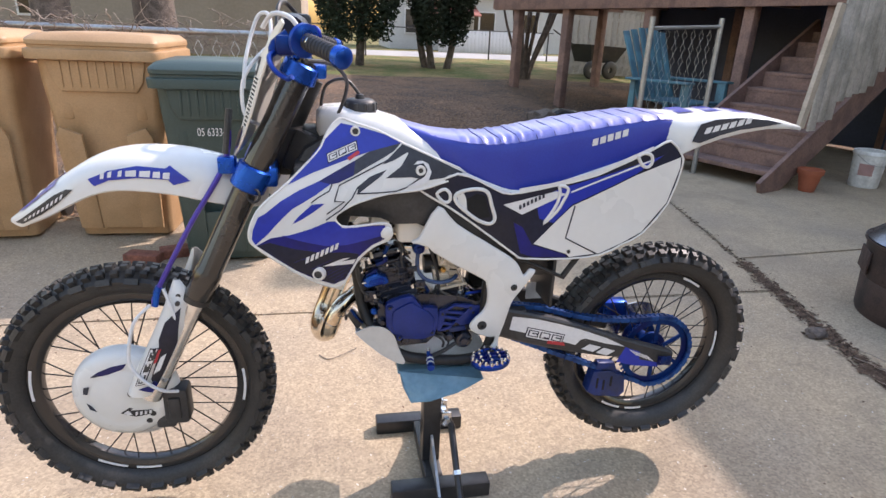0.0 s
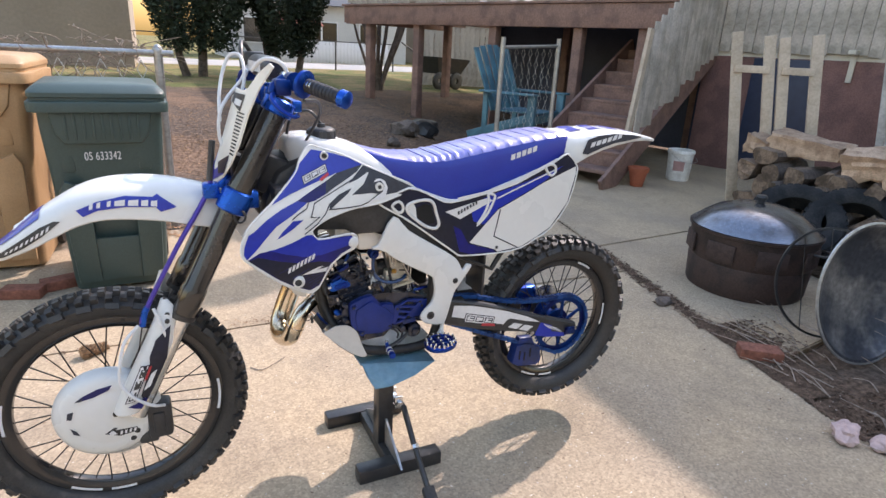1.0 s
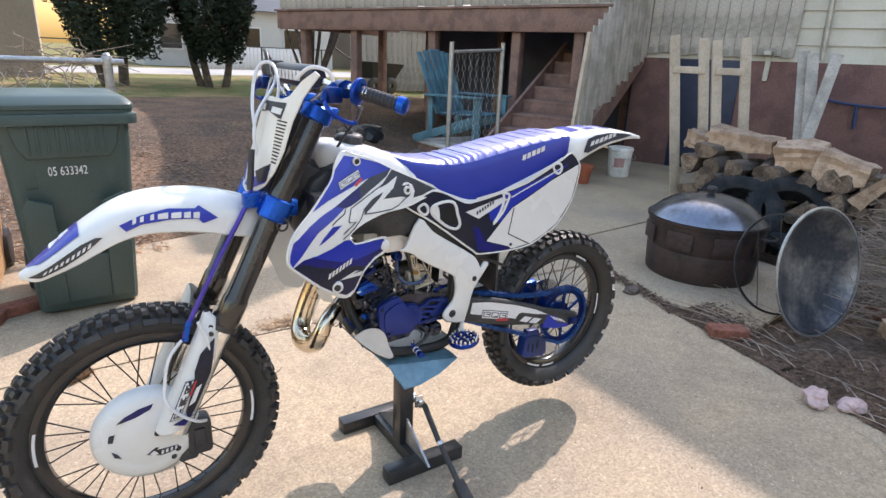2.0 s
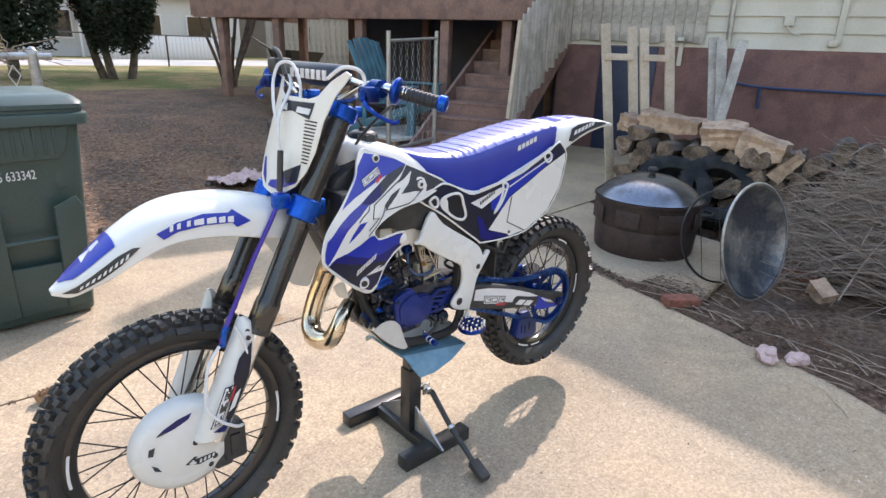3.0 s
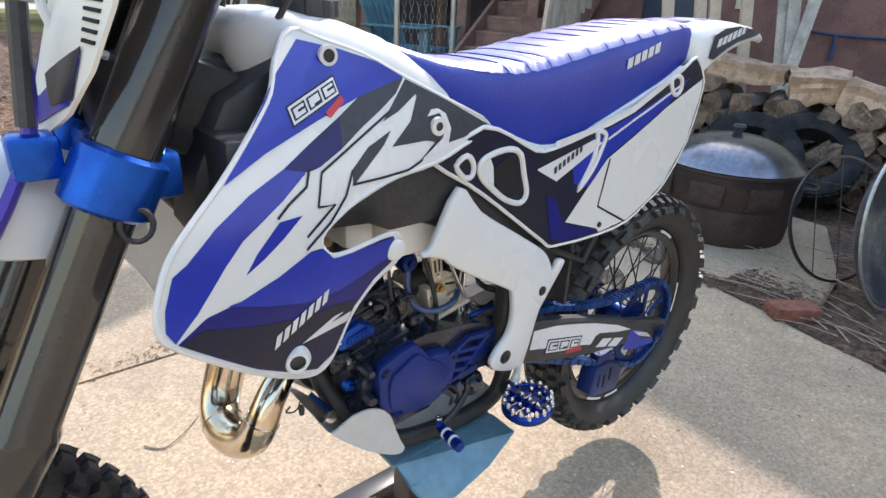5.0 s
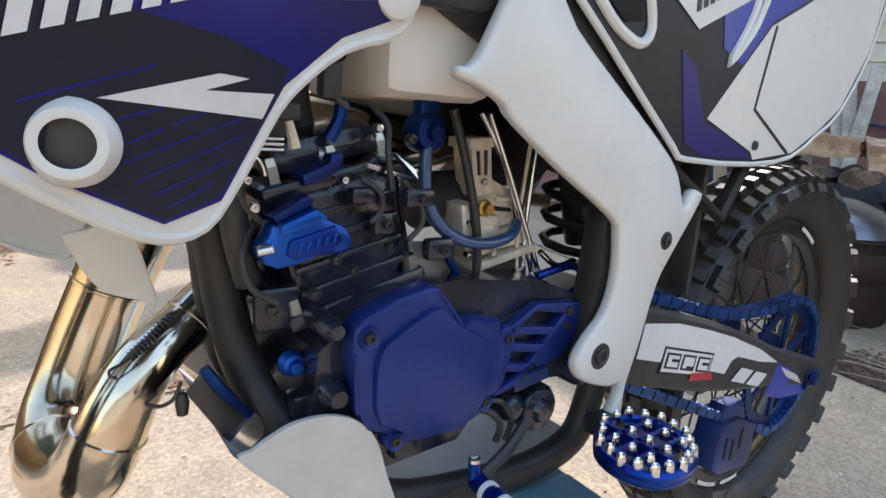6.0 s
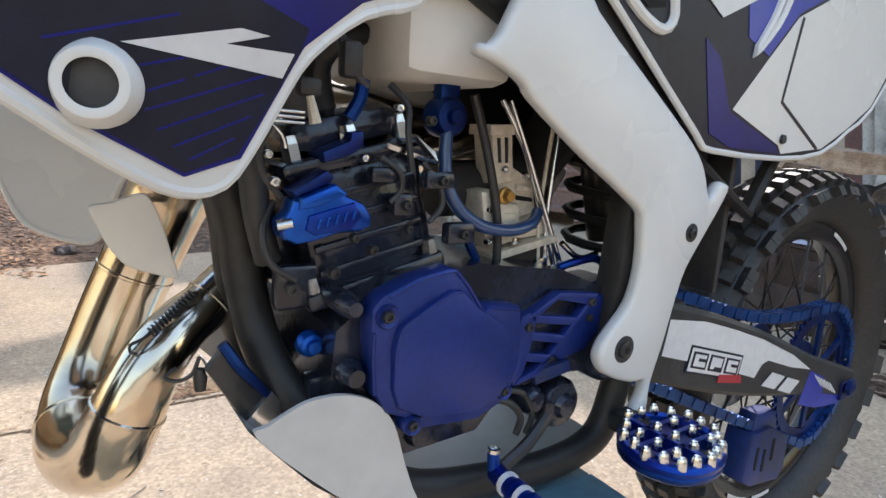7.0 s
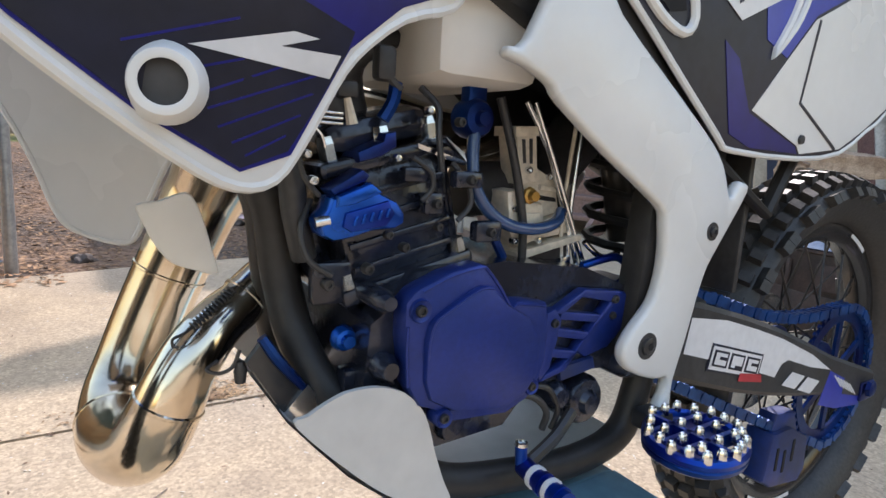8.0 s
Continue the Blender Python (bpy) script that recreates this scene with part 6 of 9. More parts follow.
slab_part("valve_plate", [(-0.147, 0.720), (-0.122, 0.735), (-0.116, 0.731), (-0.118, 0.727), (-0.143, 0.716)], -0.080, -0.058, ANOD, 0.002)
line_part("valve_shaft", [(-0.156, -0.077, 0.6965), (-0.146, -0.079, 0.6985)], 0.0042, CHROME, 10, 1)
slab_part("water_fitting", [(-0.121, 0.747), (-0.100, 0.756), (-0.099, 0.762), (-0.089, 0.764), (-0.088, 0.752), (-0.101, 0.744), (-0.119, 0.739)], -0.068, -0.030, ANOD, 0.003, "dark blue water fitting")
line_part("fitting_pipe", [(-0.097, -0.058, 0.772), (-0.090, -0.060, 0.786), (-0.087, -0.058, 0.800)], 0.0055, ANOD)
block("connector", (-0.106, -0.066, 0.800), (-0.090, -0.052, 0.826), BLACKP, None, 0.004)
line_part("coolant_hose", [(-0.125, -0.030, 0.775), (-0.140, -0.036, 0.790), (-0.160, -0.040, 0.815), (-0.19, -0.05, 0.85)], 0.013, BLACKP, 12)
line_part("coolant_hose", [(-0.150, -0.040, 0.665), (-0.160, -0.046, 0.700), (-0.166, -0.048, 0.735), (-0.185, -0.055, 0.775)], 0.010, BLACKP, 12)
for k in range(3):
    slab_part("bracket_fin", [(-0.164, 0.7650 + 0.0034 * k), (-0.142, 0.7646 + 0.0034 * k), (-0.142, 0.7664 + 0.0034 * k), (-0.164, 0.7668 + 0.0034 * k)], -0.088, -0.074, CHROME, 0.0004)
line_part("spacer", [(-0.134, -0.075, 0.784), (-0.130, -0.076, 0.766)], [0.0028, 0.0045], ALU, 8, 1)
block("plug_socket", (-0.142, -0.078, 0.784), (-0.126, -0.066, 0.796), BLACKP, None, 0.003)
line_part("wire", [(-0.163, -0.086, 0.764), (-0.157, -0.088, 0.757), (-0.154, -0.087, 0.749)], 0.0010, CHROME, 5)

# Reed block: bright folded cover edges.
foil = bmesh.new()
solid(foil, [(-0.068, -0.064, 0.756), (-0.066, -0.062, 0.752), (-0.021, -0.062, 0.740), (-0.020, -0.064, 0.7435)], [(0, 1, 2, 3)])
solid(foil, [(-0.020, -0.064, 0.7435), (-0.022, -0.062, 0.751), (-0.040, -0.060, 0.763), (-0.038, -0.062, 0.758)], [(0, 1, 2, 3)])
part("reed_cover", foil, CHROME, case, "bright folded reed cover", smooth=0)
slab_part("reed_block", [(-0.066, 0.755), (-0.022, 0.744), (-0.024, 0.750), (-0.042, 0.761), (-0.060, 0.760)], -0.060, -0.020, ENGINE, 0.002)

# Ignition cover on the left of the crankcase.
COVERO = [(-0.097, 0.640), (-0.090, 0.648), (-0.084, 0.651), (-0.059, 0.661), (-0.031, 0.666), (-0.022, 0.663), (-0.008, 0.646), (0.005, 0.629), (0.012, 0.632), (0.045, 0.627), (0.050, 0.600), (0.049, 0.575), (0.042, 0.553), (0.031, 0.541), (0.008, 0.532), (-0.052, 0.537), (-0.066, 0.550), (-0.080, 0.556), (-0.091, 0.574), (-0.097, 0.612)]
FACE = [(-0.080, 0.610), (-0.076, 0.624), (-0.063, 0.633), (-0.032, 0.649), (-0.021, 0.648), (-0.003, 0.632), (0.021, 0.618), (0.036, 0.600), (0.037, 0.566), (0.023, 0.548), (0.000, 0.540), (-0.050, 0.548), (-0.073, 0.561), (-0.079, 0.577)]
ign = bmesh.new()
extrude(ign, COVERO, -0.108, -0.086, 0.004)
part("ignition_cover", ign, COVER, case, "blue painted ignition cover")
part("cover_face", extrude(bmesh.new(), FACE, -0.1135, -0.104, 0.004), COVER, case)
part("raised_rim", tube(bmesh.new(), [(x, -0.1128, z) for x, z in [(-0.0785, 0.596), (-0.0775, 0.612), (-0.073, 0.625), (-0.062, 0.632), (-0.034, 0.6465), (-0.020, 0.6465)]], 0.0014, 6, 4), COVER, case)
part("raised_rim", tube(bmesh.new(), [(x, -0.1080, z) for x, z in [(-0.092, 0.575), (-0.0945, 0.600), (-0.0945, 0.622)]], 0.0014, 6, 4), COVER, case)
part("raised_rim", tube(bmesh.new(), [(x, -0.1080, z) for x, z in [(-0.083, 0.648), (-0.058, 0.658), (-0.031, 0.663), (-0.023, 0.660), (-0.008, 0.643), (0.004, 0.627), (0.012, 0.629), (0.042, 0.625)]], 0.0014, 6, 4), COVER, case)
for x, z, r in ((-0.085, 0.634, 0.0085), (-0.058, 0.543, 0.0075), (0.033, 0.553, 0.007)):
    part("screw_boss", lathe(bmesh.new(), [(0, 0.0012), (r * 0.7, 0.0012), (r, 0.003), (r * 1.1, 0.001), (r * 1.15, -0.012)], 18, Matrix.Translation((x, -0.108, z)) @ ACROSS), COVER, case)
    cap_screw((x, -0.1090, z), r * 0.55, STEEL_B, name="cover_bolt")

# Sprocket guard with four slots.
GUARD_BARS = ([(0.052, 0.615), (0.062, 0.618), (0.071, 0.607), (0.067, 0.585), (0.061, 0.562), (0.050, 0.551), (0.046, 0.560), (0.050, 0.590)], [(0.058, 0.613), (0.097, 0.633), (0.150, 0.627), (0.137, 0.617), (0.095, 0.6255), (0.072, 0.612)],
                     [(0.150, 0.627), (0.136, 0.611), (0.112, 0.591), (0.097, 0.574), (0.081, 0.556), (0.050, 0.550), (0.056, 0.557), (0.073, 0.561), (0.089, 0.571), (0.105, 0.588), (0.120, 0.604), (0.134, 0.618)],
                     [(0.070, 0.615), (0.068, 0.607), (0.116, 0.599), (0.124, 0.606)], [(0.066, 0.600), (0.063, 0.592), (0.103, 0.583), (0.111, 0.590)], [(0.062, 0.581), (0.059, 0.573), (0.089, 0.566), (0.097, 0.573)])
for o in GUARD_BARS:
    part("sprocket_guard_bar", extrude(bmesh.new(), o, -0.102, -0.090, 0.0022), COVER, case, "blue slotted sprocket guard")
slab_part("guard_recess", [(0.052, 0.612), (0.098, 0.630), (0.146, 0.624), (0.112, 0.592), (0.080, 0.558), (0.052, 0.553)], -0.0905, -0.084, ENGINE, 0.001)
slab_part("rear_case", [(0.140, 0.622), (0.172, 0.622), (0.178, 0.590), (0.150, 0.566), (0.118, 0.560), (0.100, 0.572), (0.116, 0.590)], -0.092, -0.070, COVER, 0.004, "dark blue rear crankcase")
slab_part("chain_runner", [(0.082, 0.556), (0.128, 0.560), (0.132, 0.548), (0.086, 0.542)], -0.094, -0.080, GUIDEB, 0.002)
cap_screw((0.061, -0.1018, 0.605), 0.0042, STEEL_B)
cap_screw((0.139, -0.1018, 0.620), 0.0042, STEEL_B)
part("gear_shaft_boss", lathe(bmesh.new(), [(0, 0.018), (0.010, 0.018), (0.013, 0.012), (0.022, 0.010), (0.026, 0.004), (0.026, -0.03)], 22, Matrix.Translation((0.128, -0.080, 0.512)) @ ACROSS), ENGINE, case)
part("case_boss", lathe(bmesh.new(), [(0, 0.014), (0.009, 0.014), (0.014, 0.008), (0.015, -0.03)], 16, Matrix.Translation((0.084, -0.085, 0.527)) @ ACROSS), ENGINE, case)
part("case_boss", lathe(bmesh.new(), [(0, 0.014), (0.009, 0.014), (0.012, 0.008), (0.013, -0.03)], 16, Matrix.Translation((-0.040, -0.082, 0.523)) @ ACROSS), ENGINE, case)
for x, z, r in ((-0.105, 0.588, 0.011), (-0.108, 0.640, 0.009), (0.170, 0.545, 0.012)):
    part("boss", lathe(bmesh.new(), [(0, 0.03), (r * 0.6, 0.03), (r, 0.022), (r, -0.03)], 14, Matrix.Translation((x, -0.075, z)) @ ACROSS), ENGINE, case)
part("blue_bolt", lathe(bmesh.new(), [(0, 0.014), (0.005, 0.014), (0.0055, 0.009), (0.0085, 0.008), (0.0105, 0.004), (0.011, 0)], 12, Matrix.Translation((-0.123, -0.056, 0.602)) @ ACROSS), ANOB, case)
line_part("drain_hose", [(0.033, -0.094, 0.540), (0.052, -0.098, 0.533), (0.068, -0.096, 0.515), (0.066, -0.094, 0.498)], 0.0034, BLACKP)
line_part("drain_hose", [(0.048, -0.094, 0.545), (0.066, -0.098, 0.540), (0.082, -0.096, 0.515), (0.078, -0.094, 0.496)], 0.0030, STEEL_B)
block("mount_lug", (-0.150, -0.060, 0.630), (-0.118, -0.046, 0.664), ENGINE, None, 0.004)
block("mount_lug", (-0.128, -0.072, 0.548), (-0.098, -0.052, 0.580), ENGINE, None, 0.005)
block("clamp", (-0.062, -0.070, 0.700), (-0.044, -0.058, 0.718), ENGINE, None, 0.003)
block("bracket", (-0.036, -0.074, 0.722), (-0.008, -0.062, 0.736), ENGINE, None, 0.003)
block("bracket", (-0.084, -0.074, 0.726), (-0.060, -0.062, 0.738), ENGINE, None, 0.003)
block("clamp", (-0.012, -0.074, 0.676), (0.016, -0.062, 0.694), ENGINE, None, 0.003)
for x, y, z, r in ((-0.156, -0.072, 0.726, 0.0035), (-0.160, -0.07, 0.744, 0.003), (-0.100, -0.082, 0.687, 0.0035), (-0.090, -0.072, 0.744, 0.003), (-0.052, -0.072, 0.709, 0.004), (-0.022, -0.076, 0.729, 0.004), (0.002, -0.076, 0.685, 0.004), (-0.112, -0.074, 0.660, 0.0045), (-0.080, -0.072, 0.675, 0.004), (-0.048, -0.07, 0.690, 0.0035), (-0.140, -0.064, 0.648, 0.0045), (0.150, -0.092, 0.600, 0.004), (0.165, -0.084, 0.560, 0.004), (-0.112, -0.074, 0.563, 0.005), (-0.030, -0.066, 0.775, 0.004), (-0.060, -0.066, 0.782, 0.0035)):
    cap_screw((x, y, z), r, CHROME if z > 0.72 and x < -0.03 else STEEL_B)
for pts, r, mt in (([(-0.150, -0.05, 0.71), (-0.160, -0.06, 0.69), (-0.156, -0.066, 0.668), (-0.138, -0.066, 0.655)], 0.0036, BLACKP), ([(-0.06, -0.050, 0.80), (-0.050, -0.062, 0.785), (-0.052, -0.068, 0.765), (-0.048, -0.07, 0.735)], 0.0038, BLACKP),
                   ([(-0.075, -0.07, 0.745), (-0.062, -0.076, 0.735), (-0.060, -0.076, 0.722), (-0.068, -0.074, 0.712)], 0.0030, BLACKP), ([(-0.032, -0.06, 0.742), (-0.020, -0.068, 0.725), (-0.018, -0.070, 0.708), (-0.030, -0.070, 0.695)], 0.0034, BLACKP),
                   ([(-0.158, -0.066, 0.760), (-0.166, -0.07, 0.745), (-0.162, -0.07, 0.728), (-0.150, -0.068, 0.715)], 0.0028, BLACKP), ([(0.007, -0.064, 0.690), (0.016, -0.066, 0.674), (0.025, -0.066, 0.660)], 0.0060, ANOD), ([(-0.104, -0.055, 0.83), (-0.100, -0.06, 0.81), (-0.085, -0.062, 0.795)], 0.0045, BLACKP)):
    line_part("small_hose", pts, 0.72 * r, mt)
part("breather_ring", tube(bmesh.new(), [(0.020 + 0.009 * math.cos(a), -0.07, 0.648 + 0.005 * math.sin(a)) for a in np.linspace(0, 5.4, 8)], 0.0013, 6, 2, True), STEEL_B, case)
part("sump", loft(bmesh.new(), [[(x, y, z) for y, z in ((-0.070, 0.498), (-0.076, 0.520), (-0.060, 0.540), (0.060, 0.540), (0.070, 0.498))] for x in (-0.05, -0.02, 0.025)]), ALU, case, "grey lower crankcase")

# Carburettor under the tank, with its hoses.
carb = bmesh.new()
extrude(carb, [(0.038, 0.718), (0.051, 0.720), (0.058, 0.708), (0.084, 0.707), (0.092, 0.674), (0.055, 0.664), (0.044, 0.680)], -0.050, -0.014, 0.004)
carb_ob = part("carburettor", carb, ALU, bike, "cast aluminium carburettor with hoses")
for nm, o, y0, y1, mt in (("slide_tower", [(0.049, 0.770), (0.073, 0.772), (0.077, 0.742), (0.081, 0.728), (0.058, 0.724), (0.054, 0.742)], -0.044, -0.016, ALU), ("tower_cap", [(0.045, 0.768), (0.045, 0.777), (0.072, 0.779), (0.074, 0.770)], -0.047, -0.014, ALU),
                          ("tower_rib", [(0.055, 0.766), (0.059, 0.744), (0.0615, 0.744), (0.058, 0.766)], -0.0465, -0.03, BLACKP), ("tower_rib", [(0.064, 0.767), (0.067, 0.744), (0.0695, 0.744), (0.067, 0.767)], -0.0465, -0.03, BLACKP),
                          ("throttle_body", [(0.064, 0.738), (0.080, 0.741), (0.108, 0.728), (0.117, 0.697), (0.086, 0.690), (0.066, 0.700)], -0.038, -0.010, ALU), ("rib", [(0.086, 0.724), (0.110, 0.721), (0.111, 0.717), (0.086, 0.719)], -0.042, -0.03, ALU), ("slot", [(0.088, 0.714), (0.110, 0.711), (0.111, 0.707), (0.089, 0.709)], -0.0392, -0.03, DARKIN),
                          ("raised_panel", [(0.052, 0.698), (0.078, 0.698), (0.083, 0.678), (0.056, 0.674)], -0.0530, -0.04, ALU), ("lower_body", [(0.092, 0.690), (0.118, 0.696), (0.128, 0.676), (0.094, 0.672)], -0.044, -0.012, ALU), ("slot", [(0.096, 0.684), (0.118, 0.686), (0.119, 0.682), (0.097, 0.680)], -0.0452, -0.04, DARKIN),
                          ("flange", [(0.051, 0.661), (0.134, 0.676), (0.138, 0.670), (0.054, 0.653)], -0.0545, -0.02, ALU), ("bowl", [(0.066, 0.654), (0.124, 0.664), (0.128, 0.630), (0.074, 0.628)], -0.046, -0.010, RUST), ("drain_nut", [(0.112, 0.652), (0.126, 0.654), (0.127, 0.640), (0.113, 0.638)], -0.052, -0.03, CHROME)):
    part(nm, extrude(bmesh.new(), o, y0, y1, 0.0012), mt, carb_ob)
for x, y, z in ((0.048, -0.0505, 0.702), (0.050, -0.0505, 0.672), (0.080, -0.0505, 0.671), (0.065, -0.046, 0.738), (0.098, -0.0395, 0.732)):
    cap_screw((x, y, z), 0.0035, CHROME, carb_ob, "screw")
part("brass_screw", lathe(bmesh.new(), [(0, 0.010), (0.005, 0.010), (0.0055, 0.004), (0.008, 0.003), (0.0085, 0)], 8, pose(0.068, -0.046, 0.714) @ ACROSS), material("brass", (0.6, 0.36, 0.1), 0.35, metal=0.9), carb_ob)
part("intake_boot", tube(bmesh.new(), [(0.020, 0, 0.715), (0.120, 0, 0.728), (0.19, 0, 0.80)], [0.027, 0.027, 0.034], 18, 4), BLACKP, bike)
part("petcock", lathe(bmesh.new(), [(0, 0.014), (0.006, 0.014), (0.007, 0.008), (0.014, 0.007), (0.017, 0.002), (0.017, -0.014)], 20, Matrix.Translation((-0.002, -0.048, 0.780)) @ ACROSS), ANOD, bike, "dark blue fuel tap")
part("petcock_neck", box(bmesh.new(), (-0.012, -0.05, 0.786), (0.008, -0.036, 0.812), None, 0.003), ANOD, bike)
for nm, pts, r, mt in (("fuel_hose", [(-0.004, -0.050, 0.768), (-0.006, -0.053, 0.745), (-0.005, -0.057, 0.725), (0.002, -0.061, 0.709), (0.014, -0.064, 0.697), (0.034, -0.066, 0.688), (0.063, -0.066, 0.685), (0.090, -0.062, 0.690), (0.106, -0.052, 0.699)], 0.0058, HOSEB), ("throttle_hose", [(0.022, -0.050, 0.80), (0.040, -0.053, 0.748), (0.053, -0.056, 0.695), (0.057, -0.056, 0.652), (0.059, -0.055, 0.630)], 0.0042, BLACKP),
                       ("vent_tube", [(0.066, -0.047, 0.800), (0.090, -0.05, 0.752), (0.108, -0.051, 0.716), (0.136, -0.05, 0.664), (0.160, -0.05, 0.620)], 0.0028, CHROME), ("vent_tube", [(0.060, -0.042, 0.800), (0.087, -0.045, 0.760), (0.107, -0.046, 0.718), (0.131, -0.046, 0.668), (0.150, -0.046, 0.618)], 0.0028, CHROME),
                       ("vent_tube", [(0.136, -0.042, 0.785), (0.130, -0.044, 0.740), (0.126, -0.045, 0.700), (0.127, -0.046, 0.655), (0.137, -0.046, 0.620)], 0.0026, CHROME), ("vent_tube", [(0.128, -0.040, 0.785), (0.121, -0.042, 0.735), (0.116, -0.044, 0.690), (0.120, -0.046, 0.640)], 0.0022, ALU),
                       ("overflow_hose", [(0.132, -0.062, 0.645), (0.156, -0.066, 0.651), (0.180, -0.066, 0.652), (0.200, -0.064, 0.640), (0.196, -0.062, 0.624), (0.170, -0.062, 0.618), (0.150, -0.062, 0.620)], 0.0044, ANO), ("overflow_hose", [(0.140, -0.055, 0.668), (0.164, -0.058, 0.652), (0.190, -0.058, 0.655)], 0.0032, CHROME)):
    part(nm, tube(bmesh.new(), pts, r, 10), mt, bike)
part("hose_fitting", tube(bmesh.new(), [(0.057, -0.056, 0.652), (0.059, -0.055, 0.634)], 0.0056, 8, 1), CHROME, bike)
for x, z in ((0.142, 0.640), (0.150, 0.632), (0.160, 0.626), (0.136, 0.628)):
    part("hose_clamp", box(bmesh.new(), (x - 0.005, -0.058, z - 0.004), (x + 0.005, -0.044, z + 0.004), None, 0.0015), CHROME, bike)

# Exhaust: out of the cylinder, down, under and up again to the right flank.
pipe_line = [(-0.105, 0.020, 0.672), (-0.135, 0.032, 0.650), (-0.162, 0.034, 0.628), (-0.180, 0.029, 0.613), (-0.198, 0.022, 0.602), (-0.214, 0.014, 0.588), (-0.229, 0.009, 0.567), (-0.242, 0.010, 0.538), (-0.253, 0.024, 0.508), (-0.263, 0.050, 0.492), (-0.270, 0.085, 0.486), (-0.269, 0.115, 0.490), (-0.263, 0.138, 0.504), (-0.250, 0.154, 0.531), (-0.234, 0.160, 0.570), (-0.217, 0.160, 0.611), (-0.201, 0.155, 0.650), (-0.183, 0.148, 0.694), (-0.15, 0.120, 0.750), (-0.05, 0.120, 0.770), (0.06, 0.115, 0.76), (0.16, 0.115, 0.77)]
pipe_r = [0.0195, 0.0200, 0.0205, 0.0210, 0.0220, 0.0235, 0.0250, 0.0275, 0.0300, 0.0320, 0.0330, 0.0335, 0.0335, 0.0335, 0.0340, 0.0345, 0.0350, 0.038, 0.045, 0.05, 0.04, 0.025]
pipe = part("exhaust_pipe", tube(bmesh.new(), pipe_line, pipe_r, 32, 10), NICKEL, bike, "plated two-stroke exhaust pipe looping under the frame", smooth=60)
dense = curve_points(pipe_line, 10)
rad = np.interp(np.linspace(0, 1, len(dense)), np.linspace(0, 1, len(pipe_r)), pipe_r)
for i in (27, 68, 108, 151):
    d = (dense[i + 1] - dense[i]).normalized()
    part("weld_bead", tube(bmesh.new(), [dense[i] - d * 0.0022, dense[i] - d * 0.0010, dense[i] + d * 0.0010, dense[i] + d * 0.0022], [rad[i] - 0.0002, rad[i] + 0.0012, rad[i] + 0.0012, rad[i] - 0.0002], 32, 1), NICKEL, pipe)
spring = bmesh.new()
a, b = Vector((-0.196, -0.010, 0.636)), Vector((-0.226, -0.014, 0.610))
ax = (b - a).normalized()
o1 = ax.orthogonal().normalized()
o2 = ax.cross(o1)
tube(spring, [a.lerp(b, i / 90) + 0.0036 * (math.cos(i * 0.9) * o1 + math.sin(i * 0.9) * o2) for i in range(91)], 0.0009, 5, 1)
tube(spring, [b, b + Vector((-0.006, 0.0, -0.004)), b + Vector((-0.013, 0.002, -0.008)), b + Vector((-0.012, 0.008, -0.016)), b + Vector((-0.006, 0.012, -0.018))], 0.0012, 5)
part("exhaust_spring", spring, STEEL_B, pipe)
clip = bmesh.new()
tube(clip, [(-0.200, -0.048, 0.600), (-0.205, -0.048, 0.588), (-0.214, -0.047, 0.584), (-0.222, -0.044, 0.587), (-0.214, -0.042, 0.592)], 0.0015, 6)
part("pipe_clip", clip, STEEL_B, pipe)
part("clip_knob", lathe(bmesh.new(), [(0, -0.010), (0.004, -0.009), (0.005, 0), (0.003, 0.007), (0, 0.008)], 10, Matrix.Translation((-0.200, -0.050, 0.585))), STEEL_B, pipe)

# Lower guard, foot peg, gear lever.
WG = [(-0.176, 0.559), (-0.168, 0.566), (-0.154, 0.573), (-0.138, 0.578), (-0.113, 0.577), (-0.090, 0.567), (-0.072, 0.546), (-0.060, 0.511), (-0.050, 0.484), (-0.040, 0.460), (-0.056, 0.456), (-0.095, 0.480), (-0.130, 0.510)]
for s in (-1, 1):
    part("guard_cheek", sheet(bmesh.new(), [(p.x, p.y) for p in curve_points([(x, z, 0) for x, z in WG], 4, True)], lambda x, z: 0.104 - 0.03 * max(0, 0.54 - z), 0, 0.004, 0.025, s), SMOKE, bike, "dull white plastic cheek of the engine guard")
wg = bmesh.new()
rows = [[(x, y, z) for y in np.linspace(-0.080, 0.080, 7)] for x, z in ((-0.176, 0.556), (-0.152, 0.528), (-0.127, 0.500), (-0.085, 0.464), (-0.05, 0.446), (0.03, 0.442), (0.10, 0.442), (0.17, 0.446), (0.21, 0.452))]
rows2 = [[(x + 0.001, y, z - 0.004) for x, y, z in r] for r in rows]
loft(wg, rows, False, False)
loft(wg, rows2, False, False)
part("engine_guard", wg, SMOKE, bike, "dull white plastic engine guard")
bracket = part("guard_bracket", extrude(bmesh.new(), [(-0.198, 0.593), (-0.183, 0.612), (-0.165, 0.586), (-0.141, 0.552), (-0.163, 0.535)], -0.058, -0.050, 0.002), STEEL_B, bike, "dark steel guard bracket")
part("bracket_end", extrude(bmesh.new(), [(-0.172, 0.548), (-0.152, 0.570), (-0.140, 0.553), (-0.163, 0.534)], -0.0605, -0.057, 0.001), CHROME, bracket, "bright bent steel end")
part("bracket_edge", tube(bmesh.new(), [(-0.187, -0.058, 0.611), (-0.175, -0.060, 0.592), (-0.155, -0.058, 0.567)], [0.004, 0.0045, 0.003], 8, 4), ANOD, bracket, "blue edge")
